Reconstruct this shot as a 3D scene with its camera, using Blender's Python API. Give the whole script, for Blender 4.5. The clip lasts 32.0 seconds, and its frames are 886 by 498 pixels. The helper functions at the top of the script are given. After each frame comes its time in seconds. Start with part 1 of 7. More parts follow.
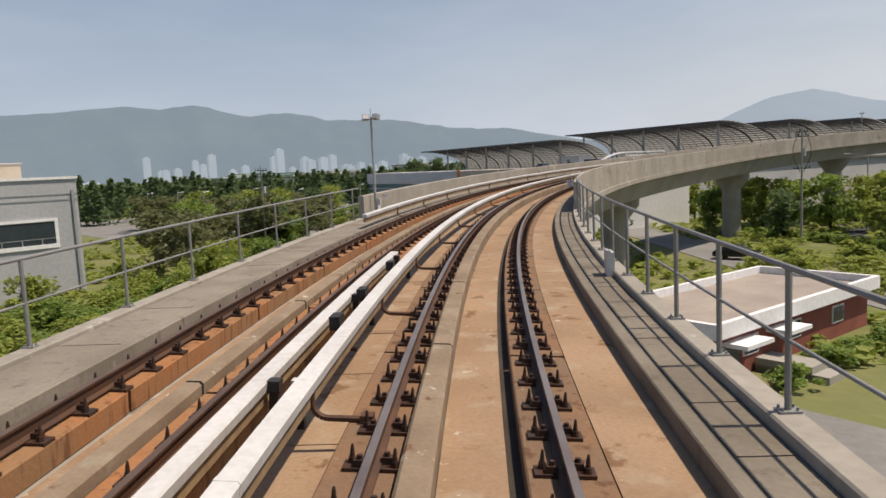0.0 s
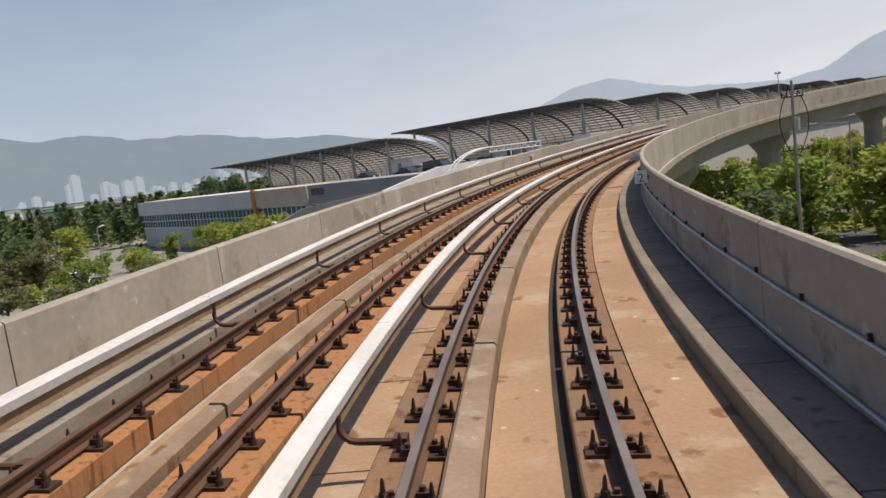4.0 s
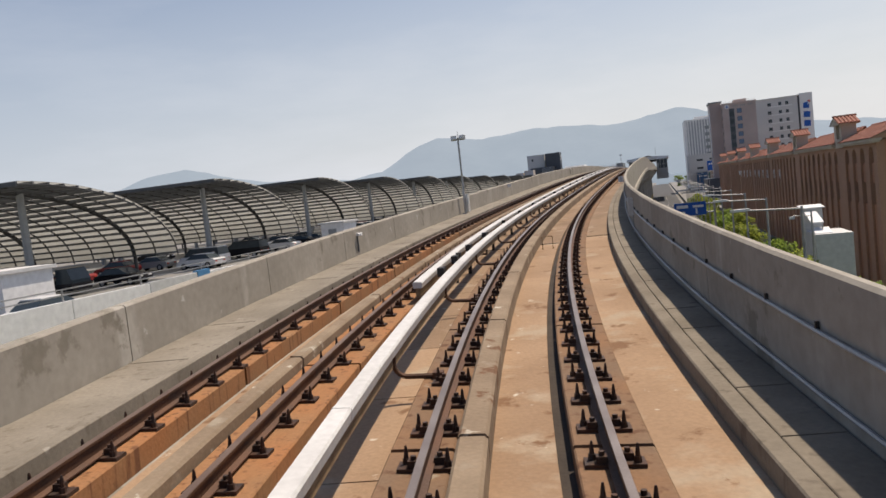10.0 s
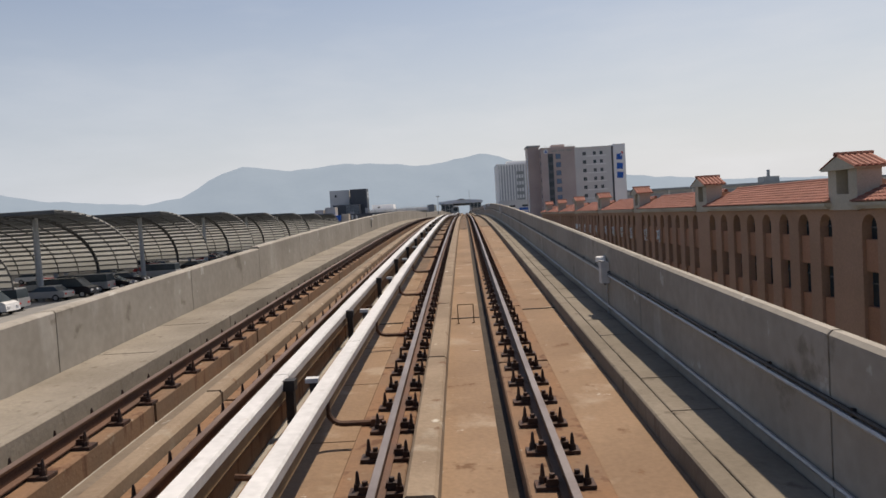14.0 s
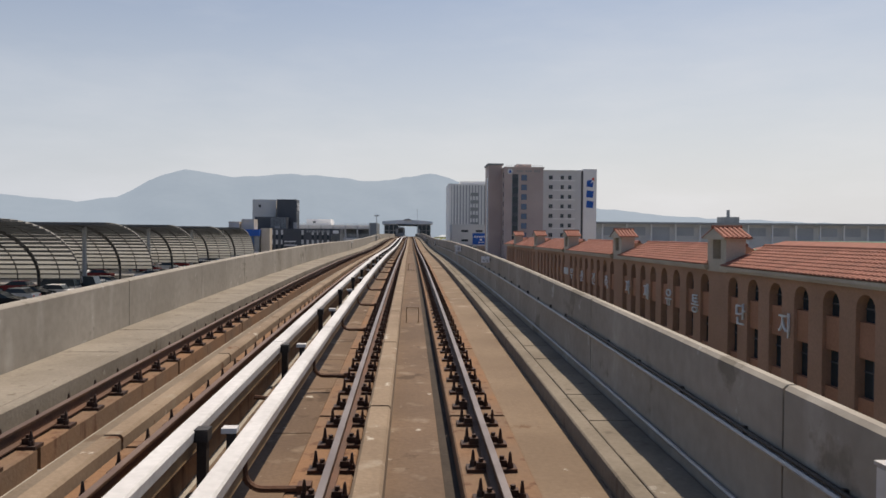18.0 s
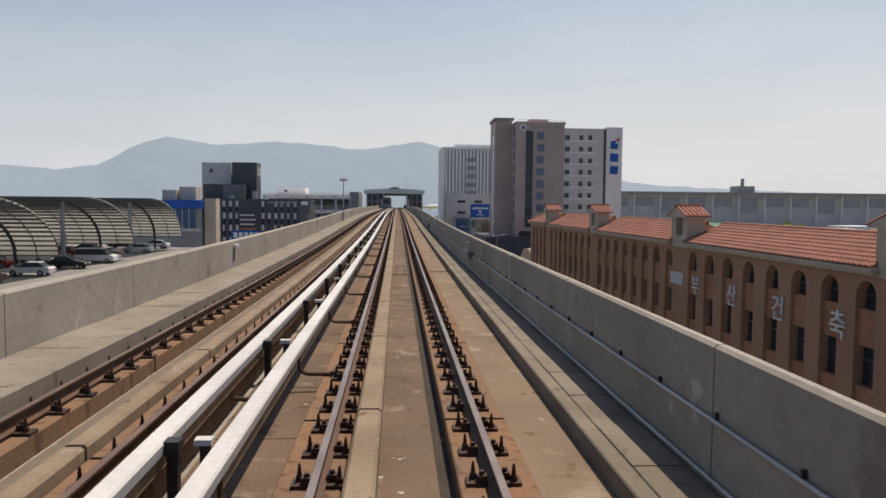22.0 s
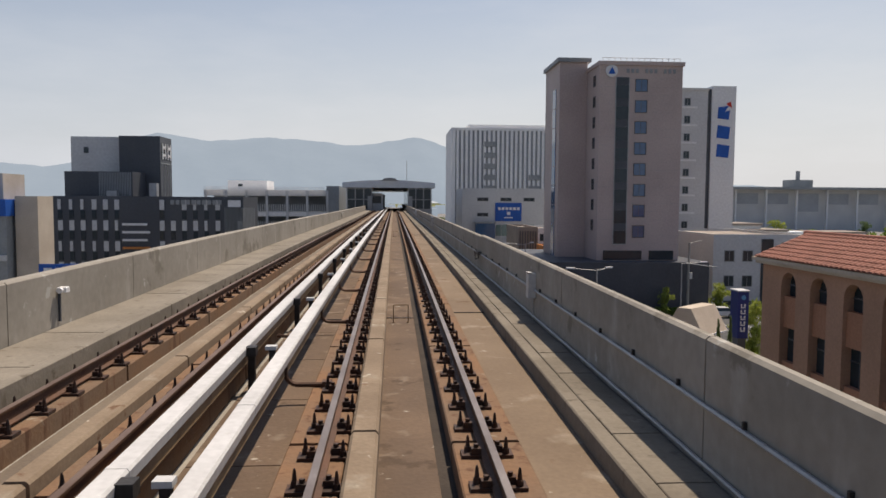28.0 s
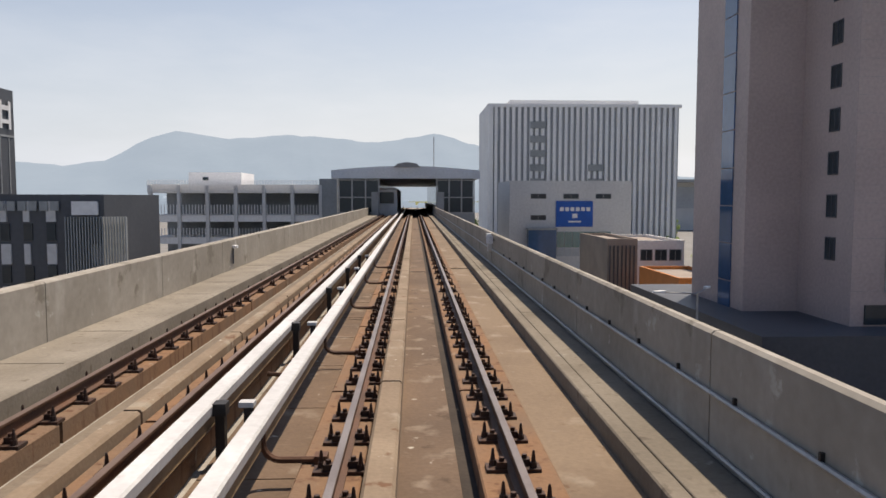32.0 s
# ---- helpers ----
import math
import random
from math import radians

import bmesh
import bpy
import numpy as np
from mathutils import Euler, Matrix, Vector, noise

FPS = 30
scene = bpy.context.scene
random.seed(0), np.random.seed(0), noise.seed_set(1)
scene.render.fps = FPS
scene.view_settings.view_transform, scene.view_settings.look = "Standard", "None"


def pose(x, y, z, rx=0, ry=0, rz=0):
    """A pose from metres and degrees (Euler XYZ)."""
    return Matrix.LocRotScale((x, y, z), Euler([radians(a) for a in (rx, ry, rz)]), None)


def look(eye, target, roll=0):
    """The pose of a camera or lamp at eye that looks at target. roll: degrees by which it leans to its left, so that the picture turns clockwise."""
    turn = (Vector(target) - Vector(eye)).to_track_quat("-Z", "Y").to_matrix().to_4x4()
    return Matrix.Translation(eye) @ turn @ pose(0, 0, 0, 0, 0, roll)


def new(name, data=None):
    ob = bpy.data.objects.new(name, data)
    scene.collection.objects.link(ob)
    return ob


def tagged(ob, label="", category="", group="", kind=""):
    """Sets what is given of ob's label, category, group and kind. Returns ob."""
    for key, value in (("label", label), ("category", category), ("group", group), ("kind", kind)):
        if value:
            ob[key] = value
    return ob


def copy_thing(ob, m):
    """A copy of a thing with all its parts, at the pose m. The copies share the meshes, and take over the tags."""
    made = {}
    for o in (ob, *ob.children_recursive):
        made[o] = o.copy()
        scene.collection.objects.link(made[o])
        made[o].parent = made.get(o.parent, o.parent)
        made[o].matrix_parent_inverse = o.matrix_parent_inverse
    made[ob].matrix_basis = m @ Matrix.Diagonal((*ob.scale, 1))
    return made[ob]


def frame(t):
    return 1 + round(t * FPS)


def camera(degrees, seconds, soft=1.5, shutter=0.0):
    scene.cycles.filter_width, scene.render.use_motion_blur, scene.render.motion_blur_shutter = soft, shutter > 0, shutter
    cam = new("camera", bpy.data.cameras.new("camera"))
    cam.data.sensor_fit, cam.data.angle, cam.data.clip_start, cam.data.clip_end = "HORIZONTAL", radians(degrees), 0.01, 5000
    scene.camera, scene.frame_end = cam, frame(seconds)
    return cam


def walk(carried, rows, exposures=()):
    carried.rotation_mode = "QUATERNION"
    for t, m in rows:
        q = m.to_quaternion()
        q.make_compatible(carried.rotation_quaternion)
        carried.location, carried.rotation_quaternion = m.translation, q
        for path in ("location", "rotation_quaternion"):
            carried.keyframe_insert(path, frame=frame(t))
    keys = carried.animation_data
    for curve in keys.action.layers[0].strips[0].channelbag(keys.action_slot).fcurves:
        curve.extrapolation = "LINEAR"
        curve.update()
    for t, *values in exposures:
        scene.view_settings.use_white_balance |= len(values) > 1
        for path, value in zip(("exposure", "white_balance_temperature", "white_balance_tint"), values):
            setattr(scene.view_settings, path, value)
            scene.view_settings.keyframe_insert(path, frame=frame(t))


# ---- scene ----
PATH = (
    (0, 69.942, 10.180, -3.603, 83.48, 2.75, 62.58),
    (0.5, 65.643, 12.619, -3.557, 83.49, 3.07, 62.47),
    (1, 61.392, 15.113, -3.508, 84.35, 4.09, 62.12),
    (1.5, 57.149, 17.725, -3.456, 84.15, 5.37, 61.59),
    (2, 52.902, 20.504, -3.398, 83.73, 6.29, 60.31),
    (2.5, 48.649, 23.516, -3.332, 82.68, 6.50, 55.27),
    (3, 44.352, 26.823, -3.259, 82.67, 6.80, 53.36),
    (3.5, 40.056, 30.446, -3.175, 82.67, 7.11, 51.19),
    (4, 35.886, 34.322, -3.085, 82.65, 7.37, 48.83),
    (4.5, 31.949, 38.368, -2.992, 82.61, 7.54, 46.46),
    (5, 28.263, 42.553, -2.897, 82.44, 7.54, 44.05),
    (5.5, 24.792, 46.911, -2.799, 84.02, 7.30, 41.06),
    (6, 21.522, 51.450, -2.699, 84.27, 7.74, 38.96),
    (6.5, 18.482, 56.137, -2.597, 84.67, 7.54, 35.79),
    (7, 15.692, 60.916, -2.481, 84.39, 6.25, 32.41),
    (7.5, 13.152, 65.755, -2.340, 84.47, 5.98, 28.65),
    (8, 10.843, 70.661, -2.175, 85.90, 6.05, 26.83),
    (8.5, 8.771, 75.641, -1.986, 86.28, 6.74, 25.18),
    (9, 6.945, 80.672, -1.773, 86.34, 7.01, 23.38),
    (9.5, 5.374, 85.738, -1.541, 85.93, 6.37, 18.76),
    (10, 4.049, 90.818, -1.317, 85.94, 6.33, 16.69),
    (10.5, 2.949, 95.928, -1.104, 85.97, 6.36, 15.04),
    (11, 2.051, 101.091, -0.901, 86.33, 6.25, 11.81),
    (11.5, 1.338, 106.284, -0.710, 86.62, 6.18, 10.31),
    (12, 0.788, 111.484, -0.528, 86.85, 5.94, 8.76),
    (12.5, 0.381, 116.686, -0.353, 86.92, 5.47, 7.11),
    (13, 0.090, 121.884, -0.172, 87.00, 4.24, 4.25),
    (13.5, -0.110, 127.073, 0.017, 87.24, 3.82, 3.00),
    (14, -0.245, 132.253, 0.212, 87.44, 3.43, 1.69),
    (14.5, -0.332, 137.438, 0.414, 87.70, 2.98, 0.41),
    (15, -0.386, 142.644, 0.624, 87.97, 2.21, -0.69),
    (15.5, -0.420, 147.871, 0.835, 88.23, 1.46, -1.67),
    (16, -0.432, 153.119, 1.036, 88.35, 0.97, -2.58),
    (16.5, -0.432, 158.388, 1.229, 88.36, 0.67, -3.44),
    (17, -0.429, 163.677, 1.412, 88.57, -0.15, -4.39),
    (17.5, -0.425, 169.019, 1.586, 88.70, -0.11, -4.11),
    (18, -0.422, 174.444, 1.752, 88.84, -0.43, -2.59),
    (18.5, -0.426, 179.952, 1.903, 88.70, -0.20, -3.18),
    (19, -0.431, 185.544, 2.036, 87.14, -0.10, -3.76),
    (19.5, -0.437, 191.219, 2.152, 86.34, 0.13, -4.22),
    (20, -0.443, 196.977, 2.248, 86.34, 0.05, -2.60),
    (20.5, -0.450, 202.815, 2.323, 86.36, 0.00, -2.04),
    (21, -0.458, 208.727, 2.380, 86.44, -0.33, -2.69),
    (21.5, -0.465, 214.715, 2.422, 86.49, -0.55, -3.21),
    (22, -0.473, 220.777, 2.448, 86.43, -0.51, -3.57),
    (22.5, -0.480, 226.915, 2.455, 86.35, -0.58, -2.24),
    (23, -0.482, 233.127, 2.446, 86.38, -0.37, -2.38),
    (23.5, -0.484, 239.415, 2.435, 86.37, -0.34, -2.52),
    (24, -0.486, 245.777, 2.440, 86.38, 0.04, -2.80),
    (24.5, -0.488, 252.215, 2.459, 86.36, -0.08, -3.27),
    (25, -0.489, 258.727, 2.494, 86.38, -0.04, -3.61),
    (25.5, -0.491, 265.315, 2.544, 86.28, 0.04, -3.09),
    (26, -0.491, 271.977, 2.603, 86.25, 0.03, -3.20),
    (26.5, -0.493, 278.715, 2.671, 86.21, -0.02, -3.31),
    (27, -0.496, 285.527, 2.746, 86.17, -0.11, -3.41),
    (27.5, -0.498, 292.415, 2.831, 86.14, -0.19, -3.52),
    (28, -0.499, 299.377, 2.914, 86.18, -0.37, -3.87),
    (28.5, -0.499, 306.402, 2.983, 86.21, -0.48, -4.01),
    (29, -0.498, 313.477, 3.035, 86.25, -0.43, -2.83),
    (29.5, -0.498, 320.602, 3.071, 86.11, -0.24, -3.04),
    (30, -0.497, 327.777, 3.093, 86.12, -0.23, -3.21),
    (30.5, -0.496, 334.990, 3.106, 86.14, -0.19, -3.07),
    (31, -0.496, 342.227, 3.106, 86.00, -0.16, -2.97),
    (31.5, -0.495, 349.490, 3.079, 85.84, 0.17, -3.17),
    (32, -0.495, 356.777, 3.025, 85.95, -0.05, -2.30),
)


def rig():
    cam = camera(62.65, 32.0, soft=1.6)
    walk(cam, [(t, pose(x, y, z, rx, ry, rz)) for t, x, y, z, rx, ry, rz in PATH],
         exposures=((0.0, 0.05, 6720, 12), (2.0, 0.1, 6720, 12), (6.0, 0.16, 6720, 12), (11.0, 0.08, 6720, 12), (14.0, 0.0, 6720, 12), (26.0, 0.0, 6720, 12), (30.0, 0.12, 6720, 12), (31.0, 0.22, 6720, 12), (32.0, 0.24, 6720, 12)))


rig()

# ---- world, sun ----
SUN_TO = Vector((0.255, 0.41, 1.0)).normalized()
world = bpy.data.worlds.new("hazy_sky")
scene.world = world
world.use_nodes = True
wn = world.node_tree
sky = wn.nodes.new("ShaderNodeTexSky")
sky.sky_type, sky.sun_disc = "NISHITA", False
sky.sun_elevation = math.asin(SUN_TO.z)
sky.sun_rotation = math.atan2(SUN_TO.x, SUN_TO.y)
sky.air_density, sky.dust_density, sky.ozone_density = 1.2, 2.2, 2.0
# summer haze: the sky pales towards the horizon
up = wn.nodes.new("ShaderNodeTexCoord")
split = wn.nodes.new("ShaderNodeSeparateXYZ")
wn.links.new(up.outputs["Generated"], split.inputs[0])
fade = wn.nodes.new("ShaderNodeMapRange")
fade.inputs["From Min"].default_value, fade.inputs["From Max"].default_value = 0.05, 0.42
fade.inputs["To Min"].default_value, fade.inputs["To Max"].default_value = 0.82, 0.0
wn.links.new(split.outputs[2], fade.inputs["Value"])
haze = wn.nodes.new("ShaderNodeMix")
haze.data_type = "RGBA"
haze.inputs[7].default_value = (7.25, 7.5, 7.9, 1)
# thin high cloud, drawn out sideways
veil, stretch, thin, total = (wn.nodes.new(k) for k in ("ShaderNodeTexNoise", "ShaderNodeMapping", "ShaderNodeMapRange", "ShaderNodeMath"))
stretch.inputs["Scale"].default_value = (1.6, 1.2, 6.0)
veil.inputs["Scale"].default_value, veil.inputs["Detail"].default_value, veil.inputs["Roughness"].default_value = 2.2, 7, 0.6
wn.links.new(up.outputs["Generated"], stretch.inputs[0])
wn.links.new(stretch.outputs[0], veil.inputs["Vector"])
thin.inputs["From Min"].default_value, thin.inputs["From Max"].default_value = 0.42, 0.72
thin.inputs["To Min"].default_value, thin.inputs["To Max"].default_value = 0.0, 0.12
wn.links.new(veil.outputs["Fac"], thin.inputs["Value"])
total.operation, total.use_clamp = "ADD", True
wn.links.new(fade.outputs["Result"], total.inputs[0])
wn.links.new(thin.outputs["Result"], total.inputs[1])
wn.links.new(total.outputs[0], haze.inputs[0])
soft = wn.nodes.new("ShaderNodeMix")
soft.data_type, soft.blend_type = "RGBA", "MULTIPLY"
soft.inputs[0].default_value, soft.inputs[7].default_value = 1.0, (0.74, 0.80, 0.88, 1)
wn.links.new(sky.outputs[0], soft.inputs[6])
wn.links.new(soft.outputs[2], haze.inputs[6])
# the sky pales towards the sun's side
glow, toward, tone = (wn.nodes.new(k) for k in ("ShaderNodeVectorMath", "ShaderNodeMapRange", "ShaderNodeMix"))
glow.operation = "DOT_PRODUCT"
glow.inputs[1].default_value = Vector((SUN_TO.x, SUN_TO.y, 0)).normalized()
wn.links.new(up.outputs["Generated"], glow.inputs[0])
toward.inputs["From Min"].default_value, toward.inputs["From Max"].default_value = -0.2, 0.95
wn.links.new(glow.outputs["Value"], toward.inputs["Value"])
tone.data_type, tone.blend_type = "RGBA", "MULTIPLY"
tone.inputs[0].default_value = 1.0
side_tint = wn.nodes.new("ShaderNodeMix")
side_tint.data_type = "RGBA"
side_tint.inputs[6].default_value, side_tint.inputs[7].default_value = (0.72, 0.80, 0.90, 1), (1.06, 1.05, 1.03, 1)
wn.links.new(toward.outputs["Result"], side_tint.inputs[0])
wn.links.new(haze.outputs[2], tone.inputs[6])
wn.links.new(side_tint.outputs[2], tone.inputs[7])
wn.links.new(tone.outputs[2], wn.nodes["Background"].inputs[0])
wn.nodes["Background"].inputs[1].default_value = 0.1
sun = new("sun", bpy.data.lights.new("sun", "SUN"))
sun.data.energy, sun.data.angle, sun.data.color = 4.9, radians(1.0), (1.0, 0.885, 0.745)
sun.matrix_world = look(SUN_TO * 50, (0, 0, 0))


# ---- materials ----
def mat(name, a, b=None, rough=0.85, metal=0.0, scale=1.0, fine=14.0, bump=0.25, streak=None, spec=0.3, spots=None):
    """Two-scale noise mix of colours a and b, fine grain and bump; streak: a third colour in patches."""
    m = bpy.data.materials.new(name)
    m.use_nodes = True
    nt = m.node_tree
    n, link = nt.nodes, nt.links.new
    bs = n["Principled BSDF"]
    co = n.new("ShaderNodeTexCoord")
    big, small = n.new("ShaderNodeTexNoise"), n.new("ShaderNodeTexNoise")
    big.inputs["Scale"].default_value, big.inputs["Detail"].default_value = scale, 6
    small.inputs["Scale"].default_value, small.inputs["Detail"].default_value = fine, 4
    link(co.outputs["Object"], big.inputs["Vector"])
    link(co.outputs["Object"], small.inputs["Vector"])
    b = b or tuple(c * 0.75 for c in a)
    ramp = n.new("ShaderNodeValToRGB")
    ramp.color_ramp.elements[0].position, ramp.color_ramp.elements[1].position = 0.36, 0.64
    ramp.color_ramp.elements[0].color, ramp.color_ramp.elements[1].color = (*b, 1), (*a, 1)
    link(big.outputs["Fac"], ramp.inputs[0])
    col = ramp.outputs[0]
    if streak:
        third, mx, rr = n.new("ShaderNodeTexNoise"), n.new("ShaderNodeMix"), n.new("ShaderNodeValToRGB")
        mx.data_type = "RGBA"
        third.inputs["Scale"].default_value, third.inputs["Detail"].default_value = scale * 2.3, 5
        mp = n.new("ShaderNodeMapping")
        mp.inputs["Location"].default_value = (7.3, 2.1, 5.5)
        mp.inputs["Scale"].default_value = streak[1]
        link(co.outputs["Object"], mp.inputs[0])
        link(mp.outputs[0], third.inputs["Vector"])
        rr.color_ramp.elements[0].position, rr.color_ramp.elements[1].position = streak[2], streak[2] + 0.12
        link(third.outputs["Fac"], rr.inputs[0])
        link(rr.outputs[0], mx.inputs[0])
        link(col, mx.inputs[6])
        mx.inputs[7].default_value = (*streak[0], 1)
        col = mx.outputs[2]
    for tint, size, edge, seed in spots or ():
        sn, sr, sm = n.new("ShaderNodeTexNoise"), n.new("ShaderNodeValToRGB"), n.new("ShaderNodeMix")
        sm.data_type = "RGBA"
        sn.inputs["Scale"].default_value, sn.inputs["Detail"].default_value, sn.inputs["Roughness"].default_value = size, 7, 0.62
        so = n.new("ShaderNodeMapping")
        so.inputs["Location"].default_value = (seed, seed * 0.7, 3.1)
        link(co.outputs["Object"], so.inputs[0])
        link(so.outputs[0], sn.inputs["Vector"])
        sr.color_ramp.elements[0].position, sr.color_ramp.elements[1].position = edge, edge + 0.05
        link(sn.outputs["Fac"], sr.inputs[0])
        link(sr.outputs[0], sm.inputs[0])
        link(col, sm.inputs[6])
        sm.inputs[7].default_value = (*tint, 1)
        col = sm.outputs[2]
    mul = n.new("ShaderNodeMix")
    mul.data_type, mul.blend_type = "RGBA", "MULTIPLY"
    mul.inputs[0].default_value = 0.35
    link(col, mul.inputs[6])
    link(small.outputs["Color"], mul.inputs[7])
    gray = n.new("ShaderNodeValToRGB")
    gray.color_ramp.elements[0].position, gray.color_ramp.elements[1].position = 0.3, 0.7
    gray.color_ramp.elements[0].color, gray.color_ramp.elements[1].color = (0.55, 0.55, 0.55, 1), (1, 1, 1, 1)
    link(small.outputs["Fac"], gray.inputs[0])
    link(gray.outputs[0], mul.inputs[7])
    link(mul.outputs[2], bs.inputs["Base Color"])
    bs.inputs["Roughness"].default_value, bs.inputs["Metallic"].default_value = rough, metal
    bs.inputs["Specular IOR Level"].default_value = spec
    if bump:
        bp = n.new("ShaderNodeBump")
        bp.inputs["Strength"].default_value, bp.inputs["Distance"].default_value = bump, 0.02
        link(small.outputs["Fac"], bp.inputs["Height"])
        link(bp.outputs[0], bs.inputs["Normal"])
    return m


def plain(name, a, rough=0.5, metal=0.0):
    return mat(name, a, tuple(c * 0.86 for c in a), rough, metal, scale=0.6, fine=9, bump=0.05)


CONCRETE = mat("weathered_concrete", (0.345, 0.315, 0.268), (0.275, 0.25, 0.21), 0.9, scale=0.45, fine=7, bump=0.12,
               streak=((0.39, 0.362, 0.315), (1.4, 1.4, 0.35), 0.6), spots=(((0.44, 0.42, 0.375), 2.2, 0.64, 1.0), ((0.215, 0.192, 0.155), 0.9, 0.6, 9.0)))
CONCRETE_PALE = mat("pale_concrete", (0.360, 0.342, 0.300), (0.300, 0.282, 0.246), 0.9, scale=0.4, fine=16)
SLAB = mat("iron_dusted_slab", (0.35, 0.235, 0.145), (0.27, 0.175, 0.105), 0.9, scale=0.5, fine=20,
           streak=((0.36, 0.28, 0.195), (1.2, 1.2, 1.2), 0.56), spots=(((0.52, 0.46, 0.37), 4.4, 0.66, 2.0), ((0.19, 0.105, 0.055), 1.7, 0.60, 5.0)))
SLAB_PALE = mat("dusty_grey_slab", (0.193, 0.156, 0.115), (0.147, 0.115, 0.085), 0.9, scale=0.5, fine=20,
                streak=((0.129, 0.092, 0.063), (2, 2, 2), 0.6), spots=(((0.276, 0.248, 0.202), 2.7, 0.66, 2.0),))
SLAB_BROWN = mat("brown_stained_slab", (0.160, 0.108, 0.070), (0.115, 0.078, 0.052), 0.9, scale=0.6, fine=20,
                 streak=((0.224, 0.172, 0.125), (1.6, 1.6, 1.6), 0.58), spots=(((0.45, 0.41, 0.34), 4.6, 0.655, 2.0), ((0.086, 0.057, 0.036), 1.9, 0.6, 5.0)))
SLAB_SAND = mat("sand_coloured_slab", (0.215, 0.158, 0.106), (0.165, 0.118, 0.078), 0.9, scale=0.5, fine=20,
                streak=((0.285, 0.230, 0.170), (1.2, 1.2, 1.2), 0.58), spots=(((0.386, 0.350, 0.285), 3.3, 0.67, 2.0), ((0.138, 0.083, 0.046), 1.8, 0.63, 5.0)))
KERB = mat("weathered_kerb_concrete", (0.220, 0.189, 0.147), (0.162, 0.137, 0.104), 0.92, scale=0.9, fine=18,
           streak=((0.121, 0.099, 0.075), (2.5, 2.5, 1), 0.6), spots=(((0.282, 0.257, 0.215), 2.6, 0.67, 4.0),))
# paler concrete than KERB, its colour also lightened for sun on the left side
LEDGE = mat("pale_sunlit_ledge", (0.262, 0.231, 0.186), (0.198, 0.172, 0.136), 0.92, scale=0.9, fine=18,
            streak=((0.15, 0.125, 0.095), (2.5, 2.5, 1), 0.6), spots=(((0.33, 0.303, 0.257), 2.6, 0.66, 4.0), ((0.135, 0.11, 0.082), 1.3, 0.63, 6.0)))
SLAB_MID = mat("orange_dusted_slab", (0.265, 0.178, 0.110), (0.205, 0.135, 0.083), 0.9, scale=0.5, fine=20,
               streak=((0.31, 0.235, 0.165), (1.2, 1.2, 1.2), 0.57), spots=(((0.45, 0.40, 0.33), 4.0, 0.66, 2.0), ((0.15, 0.085, 0.045), 1.8, 0.61, 5.0)))
PLINTH = mat("rusty_plinth", (0.225, 0.125, 0.066), (0.18, 0.118, 0.075), 0.92, scale=0.9, fine=22,
             streak=((0.12, 0.06, 0.033), (3, 3, 0.5), 0.56), spots=(((0.28, 0.225, 0.16), 2.6, 0.66, 2.0),))
# near-black: the shade down in the slab channels, put into the colour
SHADE_BED = mat("channel_bed_shade", (0.06, 0.047, 0.037), (0.04, 0.032, 0.026), 0.95, scale=1.5, fine=20)
PLINTH_RUST = mat("deep_rust_plinth", (0.34, 0.15, 0.06), (0.28, 0.155, 0.075), 0.92, scale=0.9, fine=22,
                  streak=((0.17, 0.075, 0.035), (5, 5, 0.4), 0.55))
BEAM = mat("guard_beam_concrete", (0.27, 0.205, 0.14), (0.205, 0.15, 0.10), 0.9, scale=1.0, fine=20,
           streak=((0.30, 0.25, 0.185), (1, 1, 1), 0.6), spots=(((0.50, 0.46, 0.38), 3.0, 0.645, 2.0), ((0.15, 0.08, 0.043), 2.1, 0.62, 7.0)))
RAIL = mat("rusted_rail_steel", (0.085, 0.05, 0.035), (0.12, 0.06, 0.035), 0.65, 0.3, scale=2, fine=30)
HEAD = mat("polished_rail_head", (0.30, 0.255, 0.23), (0.22, 0.18, 0.16), 0.4, 0.6, scale=1.5, fine=40, bump=0.03)
HEAD_DULL = mat("dull_rail_head", (0.22, 0.15, 0.11), (0.17, 0.11, 0.08), 0.5, 0.6, scale=1.5, fine=40, bump=0.05)
CLIP = mat("oiled_fastener_iron", (0.05, 0.036, 0.03), (0.08, 0.04, 0.025), 0.6, 0.3, scale=9, fine=50)
WHITE = mat("white_cover_plastic", (0.64, 0.63, 0.61), (0.54, 0.53, 0.51), 0.5, scale=0.7, fine=12, bump=0.05, streak=((0.46, 0.43, 0.39), (3, 3, 3), 0.66))
TAN_RAIL = mat("stained_conductor_rail", (0.35, 0.24, 0.13), (0.24, 0.16, 0.09), 0.7, scale=3, fine=20)
BLACK = mat("black_insulator", (0.025, 0.023, 0.022), (0.04, 0.036, 0.033), 0.55, scale=4, fine=25)
STEEL = mat("galvanised_steel", (0.45, 0.45, 0.45), (0.36, 0.36, 0.36), 0.5, 0.5, scale=2, fine=25, bump=0.05)
GREYBOX = plain("grey_painted_box", (0.62, 0.62, 0.6))
GRASS = mat("rough_grass", (0.13, 0.15, 0.045), (0.19, 0.185, 0.075), 1.0, scale=0.08, fine=1.2, bump=0.6,
            streak=((0.25, 0.2, 0.13), (1, 1, 1), 0.64))
ASPHALT = mat("asphalt", (0.085, 0.085, 0.085), (0.065, 0.065, 0.068), 0.9, scale=0.3, fine=8)
PAVE = mat("pale_paving", (0.238, 0.231, 0.217), (0.189, 0.182, 0.171), 0.9, scale=0.2, fine=3)
